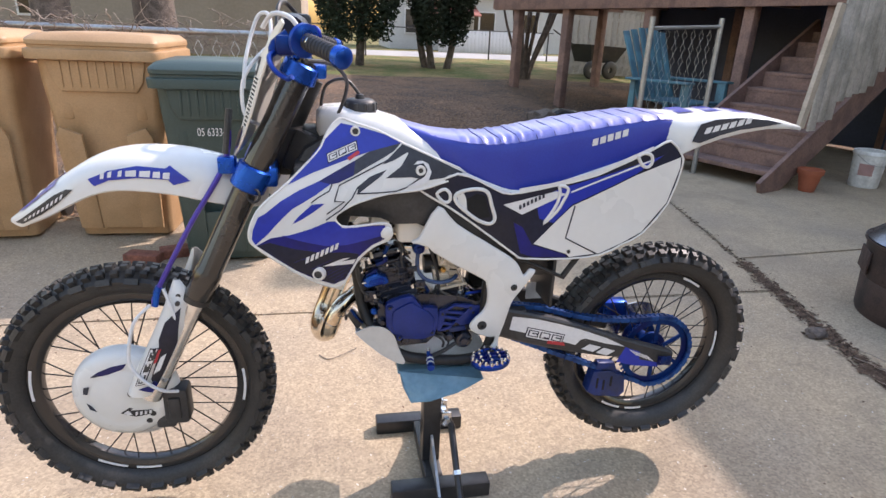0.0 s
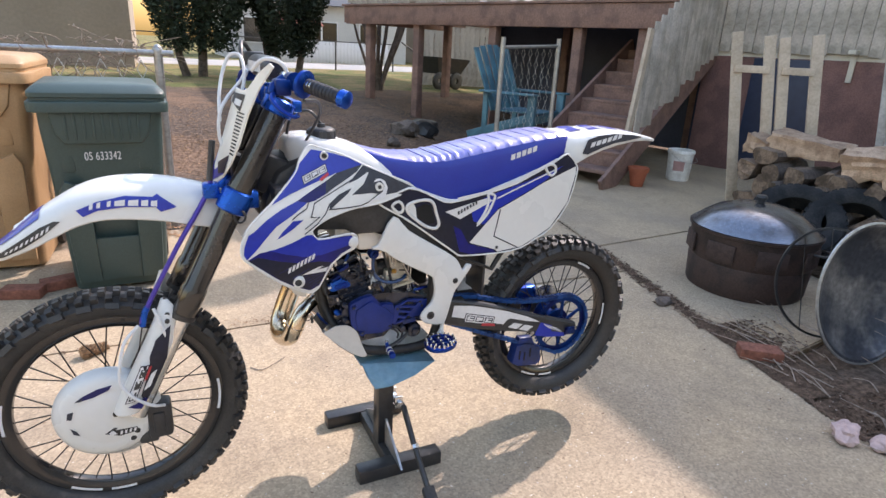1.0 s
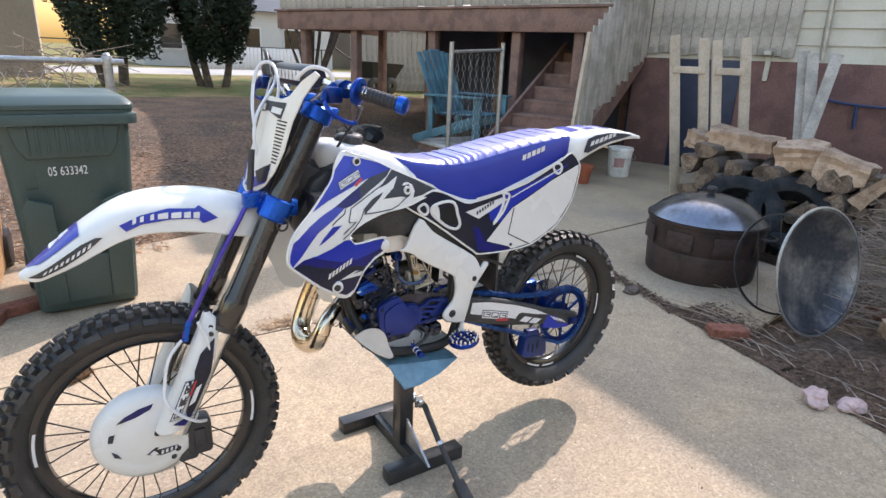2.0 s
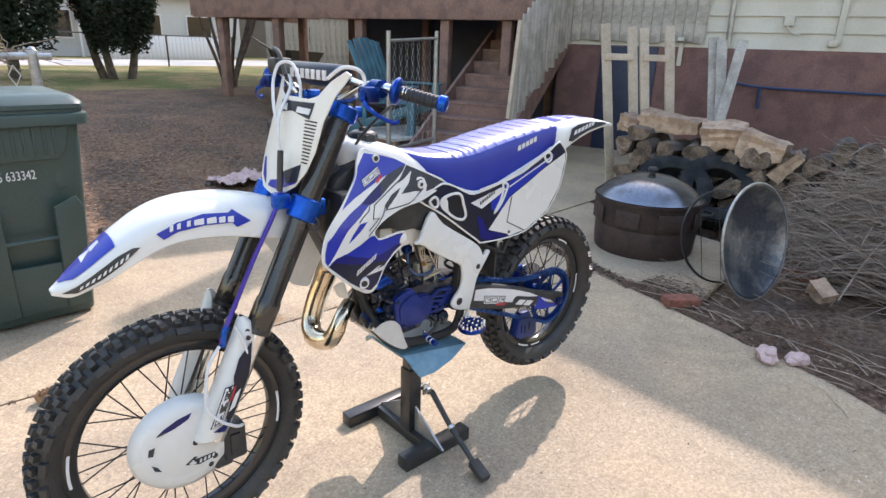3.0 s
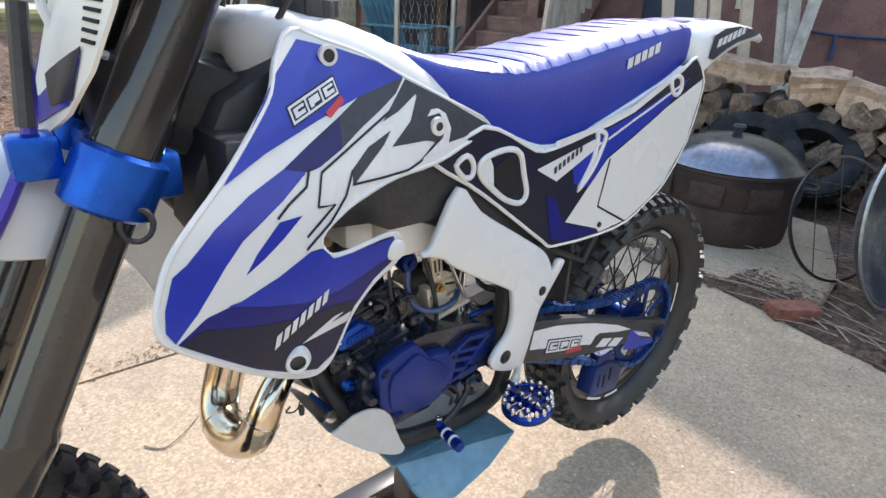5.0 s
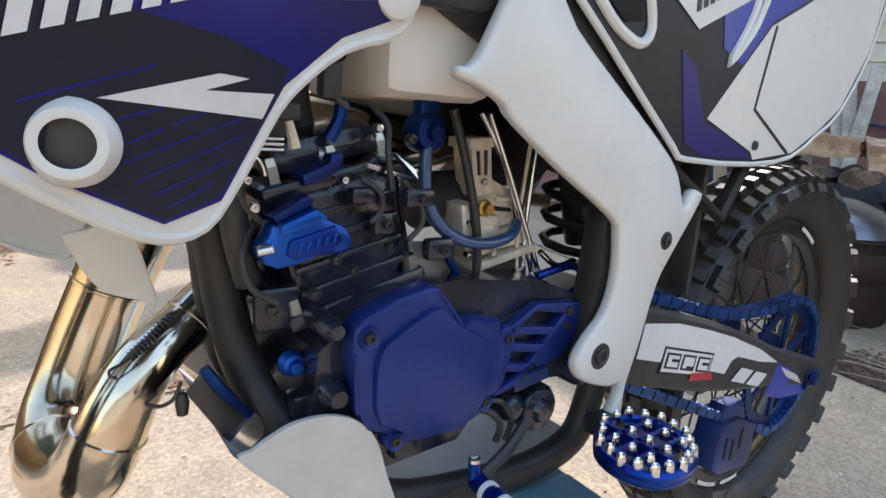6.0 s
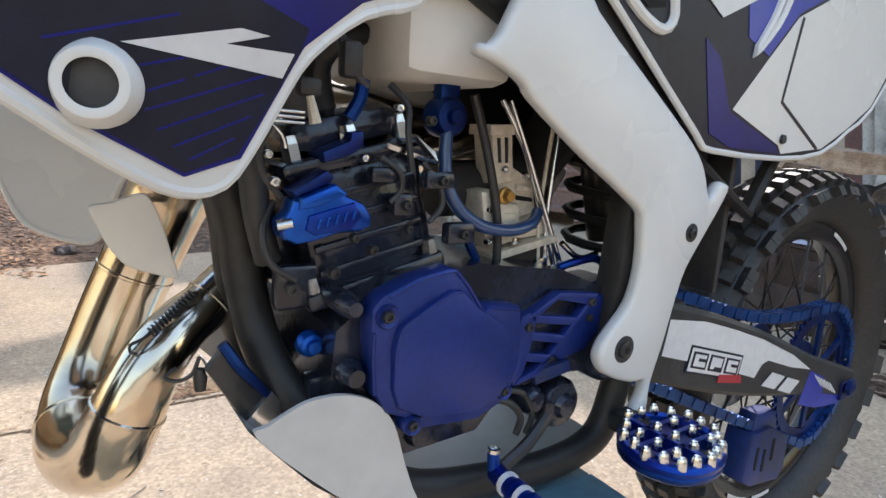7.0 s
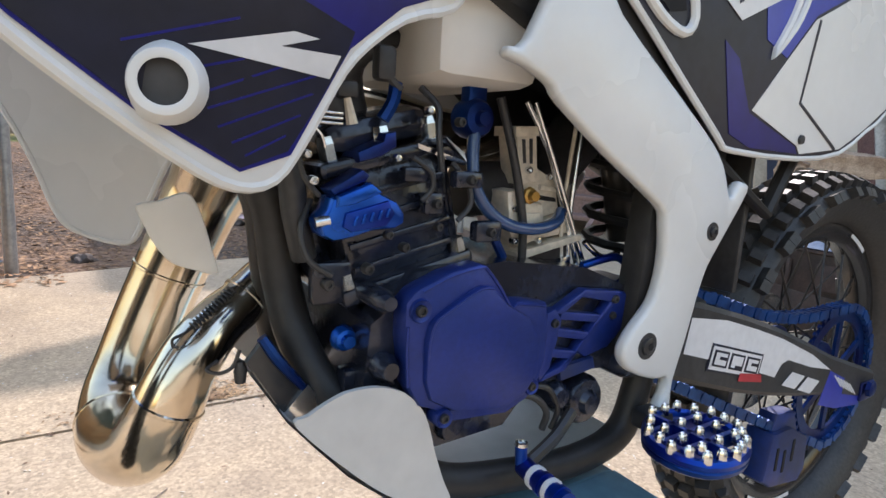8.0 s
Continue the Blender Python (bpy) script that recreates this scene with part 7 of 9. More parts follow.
PO = [(0.178, -0.132), (0.214, -0.135), (0.234, -0.160), (0.230, -0.190), (0.206, -0.212), (0.176, -0.220), (0.146, -0.212), (0.133, -0.186), (0.142, -0.156)]
PZ = 0.500
peg_ob = part("foot_peg", tube(bmesh.new(), [(x, y, PZ) for x, y in PO], 0.0058, 8, 3, True), ANO, bike, "blue foot peg with bright teeth")
part("peg_skirt", tube(bmesh.new(), [(x, y, PZ - 0.007) for x, y in PO], 0.0050, 8, 3, True), ANOD, peg_ob)
for y in (-0.155, -0.173, -0.192):
    part("peg_bar", beam(bmesh.new(), (0.140, y, PZ), (0.229, y, PZ), 0.005, 0.014), ANO, peg_ob)
part("peg_bar", beam(bmesh.new(), (0.178, -0.132, PZ), (0.178, -0.218, PZ), 0.005, 0.014), ANO, peg_ob)
part("peg_hinge", box(bmesh.new(), (0.176, -0.138, PZ - 0.016), (0.208, -0.108, PZ + 0.004), None, 0.004), STEEL_B, peg_ob)
tooth = None
spots = [Vector(PO[k]) for k in range(9)] + [(Vector(PO[k]) + Vector(PO[(k + 1) % 9])) / 2 for k in range(9)] + [Vector((0.156 + 0.026 * (k % 3), -0.162 - 0.019 * (k // 3))) for k in range(9)]
for q in spots:
    at = Matrix.Translation((q.x, q.y, PZ + 0.003))
    if tooth is None:
        tooth = part("tooth", lathe(bmesh.new(), [(0.0048, 0), (0.0042, 0.008), (0.0030, 0.0105), (0.0014, 0.0095), (0, 0.0090)], 8), CHROME, peg_ob, smooth=30)
        tooth.matrix_basis = at
    else:
        again(tooth, at, peg_ob)
lever = part("gear_lever", tube(bmesh.new(), [(0.100, -0.098, 0.510), (0.070, -0.108, 0.496), (0.040, -0.114, 0.486), (0.024, -0.118, 0.482)], 0.0060, 8), STEEL_B, bike, "dark gear lever with a blue ribbed tip")
part("lever_tip", tube(bmesh.new(), [(0.026, -0.116, 0.483), (0.024, -0.135, 0.482), (0.020, -0.175, 0.482)], [0.0090, 0.0088, 0.0095], 14), ANO, lever, "blue ribbed toe piece")
for k in range(4):
    q = Vector((0.0245 - 0.0010 * k, -0.132 - 0.0105 * k, 0.482))
    part("lever_ring", tube(bmesh.new(), [q, q + Vector((-0.0004, -0.0046, 0))], 0.0108, 14, 1), STICKER if k % 2 == 0 else ANO, lever)
part("lever_bolt", tube(bmesh.new(), [(0.023, -0.116, 0.485), (0.022, -0.115, 0.503)], 0.0056, 10, 1), ANOB, lever)
part("lever_bolt_top", lathe(bmesh.new(), [(0, 0.5045), (0.0030, 0.5045), (0.0035, 0.5065), (0.0056, 0.506), (0.0062, 0.503)], 12, Matrix.Translation((0.022, -0.115, 0))), CHROME, lever)

# ---- things about the yard ----
def text_mesh(words, size):
    """Lettering in the built-in font as a bmesh in x and z."""
    cu = bpy.data.curves.new("lettering", "FONT")
    cu.body, cu.size, cu.align_x, cu.align_y, cu.extrude = words, size, "CENTER", "CENTER", 0.0006
    ob = new("lettering", cu)
    me = bpy.data.meshes.new_from_object(ob.evaluated_get(bpy.context.evaluated_depsgraph_get()))
    bm = bmesh.new()
    bm.from_mesh(me)
    bpy.data.objects.remove(ob)
    bm.transform(pose(0, 0, 0, 90, 0, 0))
    return bm


def cart(mat, label, m, w=0.60, d=0.70, h=1.06, lettering=None):
    """A wheeled refuse cart; its front is at y = 0, facing -y."""
    ob = thing("refuse_cart", label, "refuse cart", m, "refuse carts")
    def ring(k, z, inset=0.0):
        ww, y0, y1 = w / 2 * k - inset, 0.10 * (1 - k) / 0.2 + inset, d * (0.82 + 0.18 * (k - 0.8) / 0.2) - inset
        r = 0.05
        pts = []
        for cx, cy, a0 in ((ww - r, y0 + r, -90), (ww - r, y1 - r, 0), (-ww + r, y1 - r, 90), (-ww + r, y0 + r, 180)):
            for a in (0, 30, 60, 90):
                pts.append((cx + r * math.cos(radians(a0 + a)), cy + r * math.sin(radians(a0 + a)), z))
        return pts
    bm = bmesh.new()
    loft(bm, [ring(0.80, 0.02), ring(0.815, 0.08), ring(0.83, 0.20), ring(0.925, 0.68 * h), ring(0.955, 0.80 * h), ring(0.965, 0.90 * h), ring(1.0, 0.905 * h), ring(1.0, 0.945 * h), ring(0.97, 0.95 * h)])
    body = part("body", bm, mat, ob, smooth=35)
    fr = bmesh.new()
    for s in (-1, 1):
        box(fr, (s * w * 0.30 - 0.03, 0.035, 0.62 * h), (s * w * 0.30 + 0.03, 0.10, 0.90 * h), None, 0.012)
    extr = [(-w * 0.40, 0.90 * h), (-w * 0.36, 0.80 * h), (-w * 0.30, 0.755 * h), (w * 0.30, 0.755 * h), (w * 0.36, 0.80 * h), (w * 0.40, 0.90 * h)]
    extrude(fr, extr, 0.002, 0.06, 0.012)
    part("lift_pocket", fr, mat, body)
    rib = part("rib", box(bmesh.new(), (-0.006, -0.004, 0.775 * h), (0.006, 0.02, 0.895 * h), None, 0.003), mat, body)
    for k in range(9):
        (rib if k == 0 else again(rib, Matrix(), body)).location = (-w * 0.28 + w * 0.07 * k, 0, 0)
    lean = pose(0, 0.073, 0, 6.5, 0, 0)
    for s in (-1, 1):
        part("front_panel", extrude(bmesh.new(), [(s * w * 0.17, 0.08), (s * w * 0.36, 0.08), (s * w * 0.40, 0.55 * h), (s * w * 0.35, 0.60 * h), (s * w * 0.18, 0.56 * h)], -0.030, 0.0, 0.012, lean), mat, body)
    part("front_panel", extrude(bmesh.new(), [(-w * 0.18, 0.08), (w * 0.18, 0.08), (w * 0.18, 0.30 * h), (-w * 0.18, 0.30 * h)], -0.018, 0.0, 0.006, lean), mat, body)
    part("lift_bar", tube(bmesh.new(), [lean @ Vector((-w * 0.18, -0.014, 0.42 * h)), lean @ Vector((w * 0.18, -0.014, 0.42 * h))], 0.011, 10, 1), mat, body)
    lid = bmesh.new()
    loft(lid, [[(x * kx, y * ky + oy, z) for x, y, z in ring(1.0, z)] for z, kx, ky, oy in ((0.900 * h, 1.055, 1.06, -0.036), (0.902 * h, 1.075, 1.075, -0.045), (0.938 * h, 1.085, 1.08, -0.048), (0.946 * h, 1.075, 1.075, -0.045), (0.950 * h, 1.03, 1.04, -0.026), (0.962 * h, 1.03, 1.04, -0.026),
                                                                                     (0.966 * h, 1.05, 1.055, -0.034), (0.984 * h, 1.05, 1.055, -0.034), (0.992 * h, 1.035, 1.04, -0.026), (1.006 * h, 0.98, 0.98, 0.004), (1.016 * h, 0.93, 0.94, 0.02), (1.024 * h, 0.5, 0.6, 0.12))])
    part("lid", lid, mat, ob, smooth=35)
    part("handle", tube(bmesh.new(), [(-w * 0.36, d, 0.90 * h), (-w * 0.36, d + 0.06, 0.96 * h), (w * 0.36, d + 0.06, 0.96 * h), (w * 0.36, d, 0.90 * h)], 0.014, 8, 1), mat, ob)
    for s in (-1, 1):
        part("wheel", lathe(bmesh.new(), [(0, -0.025), (0.08, -0.025), (0.12, -0.02), (0.125, 0), (0.12, 0.02), (0.08, 0.025), (0, 0.025)], 24, pose(s * w * 0.42, d * 0.86, 0.125, 0, 90, 0)), RUBBER, ob)
    if lettering:
        bm = text_mesh(lettering, 0.060)
        bm.transform(Matrix.Diagonal((0.66, 1, 1, 1)))
        bm.transform(pose(-0.017, 0.021, 0.695 * h, -6, 0, 0))
        part("lettering", bm, STICKER, body, "white stencilled number", smooth=0)
    return ob


cart(GREENBIN, "dark green wheeled refuse cart with a white stencilled number", pose(-0.825, 1.80, 0.0, 0, 0, 3), 0.585, 0.70, 1.118, "05 633342")
cart(BROWNBIN, "tan wheeled refuse cart beside the fence", pose(-1.545, 2.30, 0.0, 0, 0, -2), 0.68, 0.70, 1.225)
cart(BROWNBIN, "tan wheeled refuse cart at the end of the row", pose(-2.33, 2.28, 0.0, 0, 0, 4), 0.68, 0.70, 1.225)

# Chain-link fence behind the carts.
fence = thing("chain_link_fence", "galvanised chain-link fence with dry vines on top", "fence")
FH = 1.24
for x in (-0.52, -2.6, -4.7, -6.8):
    bm = bmesh.new()
    tube(bm, [(x, 3.10, -0.05), (x, 3.10, FH + 0.05)], 0.030, 10, 1)
    lathe(bm, [(0.034, FH + 0.04), (0.034, FH + 0.06), (0.015, FH + 0.085), (0, FH + 0.09)], 12, Matrix.Translation((x, 3.10, 0)))
    part("post", bm, GALV, fence)
part("rail", tube(bmesh.new(), [(-6.9, 3.10, FH + 0.03), (-0.42, 3.10, FH + 0.03)], 0.021, 10, 1), GALV, fence)
part("rail", tube(bmesh.new(), [(-6.9, 3.10, 0.06), (-0.52, 3.10, 0.06)], 0.006, 6, 1), GALV, fence)


def wire_mesh(x0, x1, z0, z1, cell, y, r=0.0036):
    bm = bmesh.new()
    n = int((x1 - x0) / cell)
    rows = int((z1 - z0) / cell)
    for i in range(n + 1):
        pts = []
        for j in range(rows + 1):
            s = (i + j) % 2
            pts.append((x0 + (i + (0.5 if j % 2 else -0.0) * (1 if i % 2 else -1) * 1.0) * cell, y + (0.004 if s else -0.004), z0 + j * cell))
        tube(bm, pts, r, 4, 1, caps=False)
    return bm


part("wire_mesh", wire_mesh(-6.8, -0.52, 0.04, FH + 0.02, 0.062, 3.10), WIRE, fence, smooth=0)
rng = random.Random(11)
vine = bmesh.new()
for k in range(420):
    x = rng.uniform(-4.5, -0.62)
    p = Vector((x, 3.10 + rng.uniform(-0.05, 0.1), FH + rng.uniform(-0.10, 0.10)))
    pts = [p]
    d = Vector((rng.uniform(-1, 1), rng.uniform(-0.4, 0.4), rng.uniform(-0.1, 0.7)))
    for _ in range(4):
        pts.append(pts[-1] + d * 0.06)
        d += Vector((rng.uniform(-0.8, 0.8), rng.uniform(-0.4, 0.4), rng.uniform(-0.9, 0.4)))
    tube(vine, pts, [0.004, 0.0025], 4, 2, caps=False)
part("dry_vine", vine, TWIG, fence)

# The lift stand under the bike.
stand = thing("lift_stand", "black steel motorcycle lift stand with a foot lever", "bike stand")
for y, x0, x1 in ((-0.128, -0.078, 0.222), (0.205, -0.098, 0.205)):
    part("foot", box(bmesh.new(), (x0, y - 0.027, 0.0), (x1, y + 0.027, 0.05), None, 0.004), STEEL_B, stand)
bm = bmesh.new()
box(bm, (0.030, -0.101, 0.004), (0.085, 0.178, 0.048), None, 0.004)
part("cross_beam", bm, STEEL_B, stand)
bm = bmesh.new()
extrude(bm, [(0, 0), (0.16, 0), (0, 0.10)], -0.004, 0.004, 0.0, Matrix.Translation((0.058, -0.03, 0.048)) @ pose(0, 0, 0, 0, 0, -90))
extrude(bm, [(0, 0), (0.16, 0), (0, 0.10)], -0.004, 0.004, 0.0, Matrix.Translation((0.058, 0.03, 0.048)) @ pose(0, 0, 0, 0, 0, 90))
part("gusset", bm, GALV, stand, "bare steel gusset", smooth=0)
part("post", box(bmesh.new(), (0.030, -0.028, 0.04), (0.086, 0.028, 0.30), None, 0.004), STEEL_B, stand)
part("inner_post", box(bmesh.new(), (0.035, -0.023, 0.28), (0.081, 0.023, 0.425), None, 0.003), STEEL_B, stand)
bm = bmesh.new()
box(bm, (-0.06, -0.0975, 0.420), (0.175, 0.0975, 0.428), None, 0.003)
part("top_plate", bm, PLATE, stand, "blue-grey painted cradle plate", smooth=0)
for s in (-1, 1):
    bm = bmesh.new()
    solid(bm, [(-0.055, s * 0.10, 0.425), (0.175, s * 0.10, 0.425), (0.172, s * 0.160, 0.425), (0.10, s * 0.172, 0.395), (0.02, s * 0.175, 0.375), (-0.03, s * 0.16, 0.365), (-0.05, s * 0.13, 0.40)], [(0, 1, 2, 3, 4, 5, 6)])
    solid(bm, [(-0.055, s * 0.098, 0.428), (0.175, s * 0.098, 0.428), (0.174, s * 0.161, 0.428), (0.10, s * 0.174, 0.398), (0.02, s * 0.177, 0.378), (-0.03, s * 0.162, 0.368), (-0.05, s * 0.132, 0.403)], [(6, 5, 4, 3, 2, 1, 0)])
    part("side_flap", bm, PLATE, stand, smooth=0)
lv = bmesh.new()
tube(lv, [(0.104, -0.035, 0.212), (0.112, -0.06, 0.20), (0.112, -0.16, 0.115), (0.108, -0.30, 0.035)], [0.010, 0.011, 0.010, 0.010], 10, 1)
lever_ob = part("foot_lever", lv, STEEL_B, stand)
part("lever_pad", beam(bmesh.new(), (0.108, -0.29, 0.040), (0.100, -0.365, 0.018), 0.04, 0.028, bevel=0.005), RUBBER, lever_ob)
bm = bmesh.new()
tube(bm, [(0.095, -0.05, 0.21), (0.095, 0.05, 0.21)], 0.010, 10, 1)
for y in (-0.05, 0.0, 0.05):
    lathe(bm, [(0, 0.010), (0.014, 0.010), (0.015, -0.010), (0, -0.010)], 6, Matrix.Translation((0.098, y, 0.21)) @ ACROSS)
box(bm, (0.084, -0.045, 0.19), (0.115, -0.035, 0.235), None, 0.003)
box(bm, (0.084, 0.02, 0.19), (0.115, 0.03, 0.235), None, 0.003)
part("pivot_bolt", bm, CHROME, stand)
bm = bmesh.new()
tube(bm, [(0.112, -0.165, 0.118), (0.112, -0.175, 0.110)], 0.014, 8, 1)
part("lever_collar", bm, CHROME, lever_ob)

# Fire pit with its domed lid; a second bowl leaning on its edge.
# Closed panels; the dim inside behind the mesh is put into their colour.
MESHDARK = material("sooty_mesh", (0.055, 0.034, 0.03), 0.7, vary=0.3, scale=30, fine=200, bump=0.001)
PIT = pose(2.89, 0.71, 0.0)
pit = thing("fire_pit", "round rusted steel fire pit with a dark domed lid", "fire pit", PIT)
bm = bmesh.new()
lathe(bm, [(0, 0.02), (0.345, 0.02), (0.355, 0.0), (0.362, 0.02), (0.372, 0.19), (0.368, 0.20), (0.372, 0.21), (0.385, 0.385), (0.398, 0.392), (0.398, 0.404), (0.378, 0.402), (0.37, 0.37), (0.35, 0.05)], 56)
body = part("bowl", bm, RUST, pit, "rusted dark steel drum")
for k in range(8):
    part("mesh_window", box(bmesh.new(), (0.372, -0.09, 0.225), (0.3845, 0.09, 0.345), pose(0, 0, 0, 0, 0, 45 * k + 10), 0.004), MESHDARK, body)
bm = bmesh.new()
lathe(bm, [(0.388, 0.404), (0.392, 0.410), (0.37, 0.425), (0.32, 0.470), (0.25, 0.515), (0.16, 0.548), (0.07, 0.562), (0, 0.565)], 56)
lid = part("lid", bm, DOME, pit, "dark enamelled domed lid")
part("lid_knob", lathe(bmesh.new(), [(0.022, 0.56), (0.024, 0.578), (0.034, 0.592), (0.036, 0.602), (0.028, 0.615), (0, 0.618)], 18), BLACKP, lid)
part("handle", tube(bmesh.new(), [(0.05, -0.385, 0.33), (0.08, -0.44, 0.33), (0.17, -0.42, 0.33), (0.19, -0.345, 0.33)], 0.008, 8), STEEL_B, pit)
BOWL = Matrix.Translation((2.56, -0.20, 0.345)) @ pose(0, 0, 0, 0, 0, -8) @ pose(0, 0, 0, 78, 0, 0)
bowl = thing("steel_bowl", "ash-stained steel fire bowl standing on its edge", "fire pit", BOWL)
bm = bmesh.new()
lathe(bm, [(0.0, -0.085), (0.16, -0.080), (0.26, -0.06), (0.325, -0.022), (0.345, 0.0), (0.358, 0.004), (0.358, 0.012), (0.338, 0.010), (0.315, -0.016), (0.25, -0.050), (0.155, -0.070), (0, -0.075)], 56)
part("bowl", bm, ASHY, bowl)
part("rim", lathe(bmesh.new(), [(0.352, 0.002), (0.362, 0.006), (0.362, 0.014), (0.352, 0.016)], 56, None, True), GALV, bowl)
hoop = thing("steel_hoop", "thin dark steel hoop leaning beside the bowl", "hoop", Matrix.Translation((2.64, 0.04, 0.30)) @ pose(0, 0, 0, 0, 0, -24) @ pose(0, 0, 0, 74, 0, 0))
part("ring", lathe(bmesh.new(), [(0.292, -0.006), (0.304, -0.006), (0.304, 0.006), (0.292, 0.006)], 48, None, True), STEEL_B, hoop)
for k in (-1, 0, 1):
    w = math.sqrt(0.29 ** 2 - (0.15 * k) ** 2)
    part("cross_wire", tube(bmesh.new(), [(0.15 * k, -w, 0), (0.15 * k, w, 0)], 0.0025, 5, 1), STEEL_B, hoop)

# Old tyres on the woodpile.
OLDRUBBER = material("dusty_old_rubber", (0.014, 0.015, 0.017), 0.75, vary=0.3, scale=9, fine=90, bump=0.001, second=(0.03, 0.03, 0.03), spec=0.2)
def old_tyre(m):
    ob = thing("old_tyre", "worn black car tyre on the woodpile", "tyre", m, "old tyres")
    bm = bmesh.new()
    lathe(bm, [(0.19, -0.07), (0.22, -0.09), (0.27, -0.095), (0.305, -0.08), (0.315, 0), (0.305, 0.08), (0.27, 0.095), (0.22, 0.09), (0.19, 0.07), (0.20, 0.0)], 48, None, True)
    for k in range(40):
        a = 2 * math.pi * k / 40
        for z in (-0.055, -0.018, 0.018, 0.055):
            box(bm, (0.308, -0.018, z - 0.014), (0.321, 0.018, z + 0.014), pose(0, 0, 0, 0, 0, math.degrees(a) + (4 if z > 0 else 0)))
    part("casing", bm, OLDRUBBER, ob, smooth=30)
    return ob


old_tyre(Matrix.Translation((3.60, 0.90, 0.31)) @ pose(0, 0, 0, 0, 0, -52) @ pose(0, 0, 0, 42, 0, 0))
old_tyre(Matrix.Translation((3.82, 0.62, 0.32)) @ pose(0, 0, 0, 0, 0, -60) @ pose(0, 0, 0, 48, 0, 0))

# Firewood: split logs in a long heap, each its own piece.
rng = random.Random(21)
variants = []
for v in range(8):
    wide = rng.uniform(0.075, 0.125)
    n = 12
    split = rng.uniform(0.25, 0.75)     # a split face cuts the round billet
    prof = []
    for a in np.linspace(0, 2 * math.pi, n, endpoint=False):
        r = wide * rng.uniform(0.88, 1.08)
        x, z = r * math.cos(a), r * 0.85 * math.sin(a)
        if v % 4:
            z = max(z, -wide * split * rng.uniform(0.85, 1.0))
        if v % 4 > 1:
            x = min(x, wide * (1 - split) + 0.01 * rng.random())
        prof.append((x, z))
    L = rng.uniform(0.34, 0.46)
    bm = bmesh.new()
    rows = []
    for k, y in enumerate(np.linspace(-L / 2, L / 2, 7)):
        rows.append([(x * (1 + rng.uniform(-0.09, 0.09)), y + rng.uniform(-0.014, 0.014), z * (1 + rng.uniform(-0.09, 0.09))) for x, z in prof])
    loft(bm, rows)
    for i, f in enumerate(bm.faces):
        c = f.calc_center_median()
        flat = (v % 4 and c.z < -wide * split * 0.8) or (v % 4 > 1 and c.x > wide * (1 - split) * 0.85)
        f.material_index = 1 if len(f.verts) > 4 or flat else 0
    bmesh.ops.triangulate(bm, faces=[f for f in bm.faces if len(f.verts) > 4])
    variants.append(bm)
A, B = Vector((3.98, 1.66)), Vector((4.62, -2.2))
along = (B - A).normalized()
back = Vector((-along.y, along.x))
if back.x < 0:
    back = -back
for row in range(7):
    for c in range(22):
        s = 0.12 + 0.175 * c + (0.09 if row % 2 else 0) + rng.uniform(-0.03, 0.03)
        top = 0.84 - 0.16 * abs(math.sin(1.1 * s + 0.4)) - (0.25 if s > 3.0 else 0)
        z = 0.085 + 0.128 * row
        if z > top:
            continue
        p = A + along * s + back * rng.uniform(-0.05, 0.06)
        m = Matrix.Translation((p.x, p.y, z)) @ pose(0, 0, 0, 0, 0, math.degrees(math.atan2(along.y, along.x)) + rng.uniform(-14, 14)) @ pose(0, 0, 0, rng.uniform(-8, 8), rng.uniform(0, 360), 0)
        v = rng.randrange(8)
        if isinstance(variants[v], bmesh.types.BMesh):
            ob = part("split_log", variants[v], [BARK, LOGEND_SHADE], None, "", 25)
            tagged(ob, "split firewood log with grey bark in a heap", "log", "firewood heap")
            ob.matrix_basis = m
            variants[v] = ob
        else:
            copy_thing(variants[v], m)


def chunk(at, size, turn, seed):
    """A rough split chunk: a block torn along its grain, bark on its back."""
    bm = bmesh.new()
    bmesh.ops.create_cube(bm, size=1.0)
    bmesh.ops.subdivide_edges(bm, edges=bm.edges[:], cuts=5, use_grid_fill=True)
    for v in bm.verts:
        p = v.co.copy()
        p.z *= 1 - 0.45 * (p.x + 0.5)
        grain = noise.noise((p.x * 1.5 + seed, p.y * 7, p.z * 7))
        rough = noise.noise((p.x * 4 + seed, p.y * 4, p.z * 4))
        v.co = Vector((p.x * (1 + 0.10 * rough), p.y * (1 + 0.16 * grain + 0.18 * rough), p.z * (1 + 0.20 * grain + 0.22 * rough)))
    bm.normal_update()
    for f in bm.faces:
        f.material_index = 0 if f.normal.y > 0.6 or f.normal.z < -0.6 else 1
    bm.transform(Matrix.Diagonal((*size, 1)))
    ob = part("split_log", bm, [BARK, LOGEND], None, "", 28)
    ob.matrix_basis = pose(*at, *turn)
    return tagged(ob, "thick torn chunk of pale firewood on the heap", "log", "firewood heap")


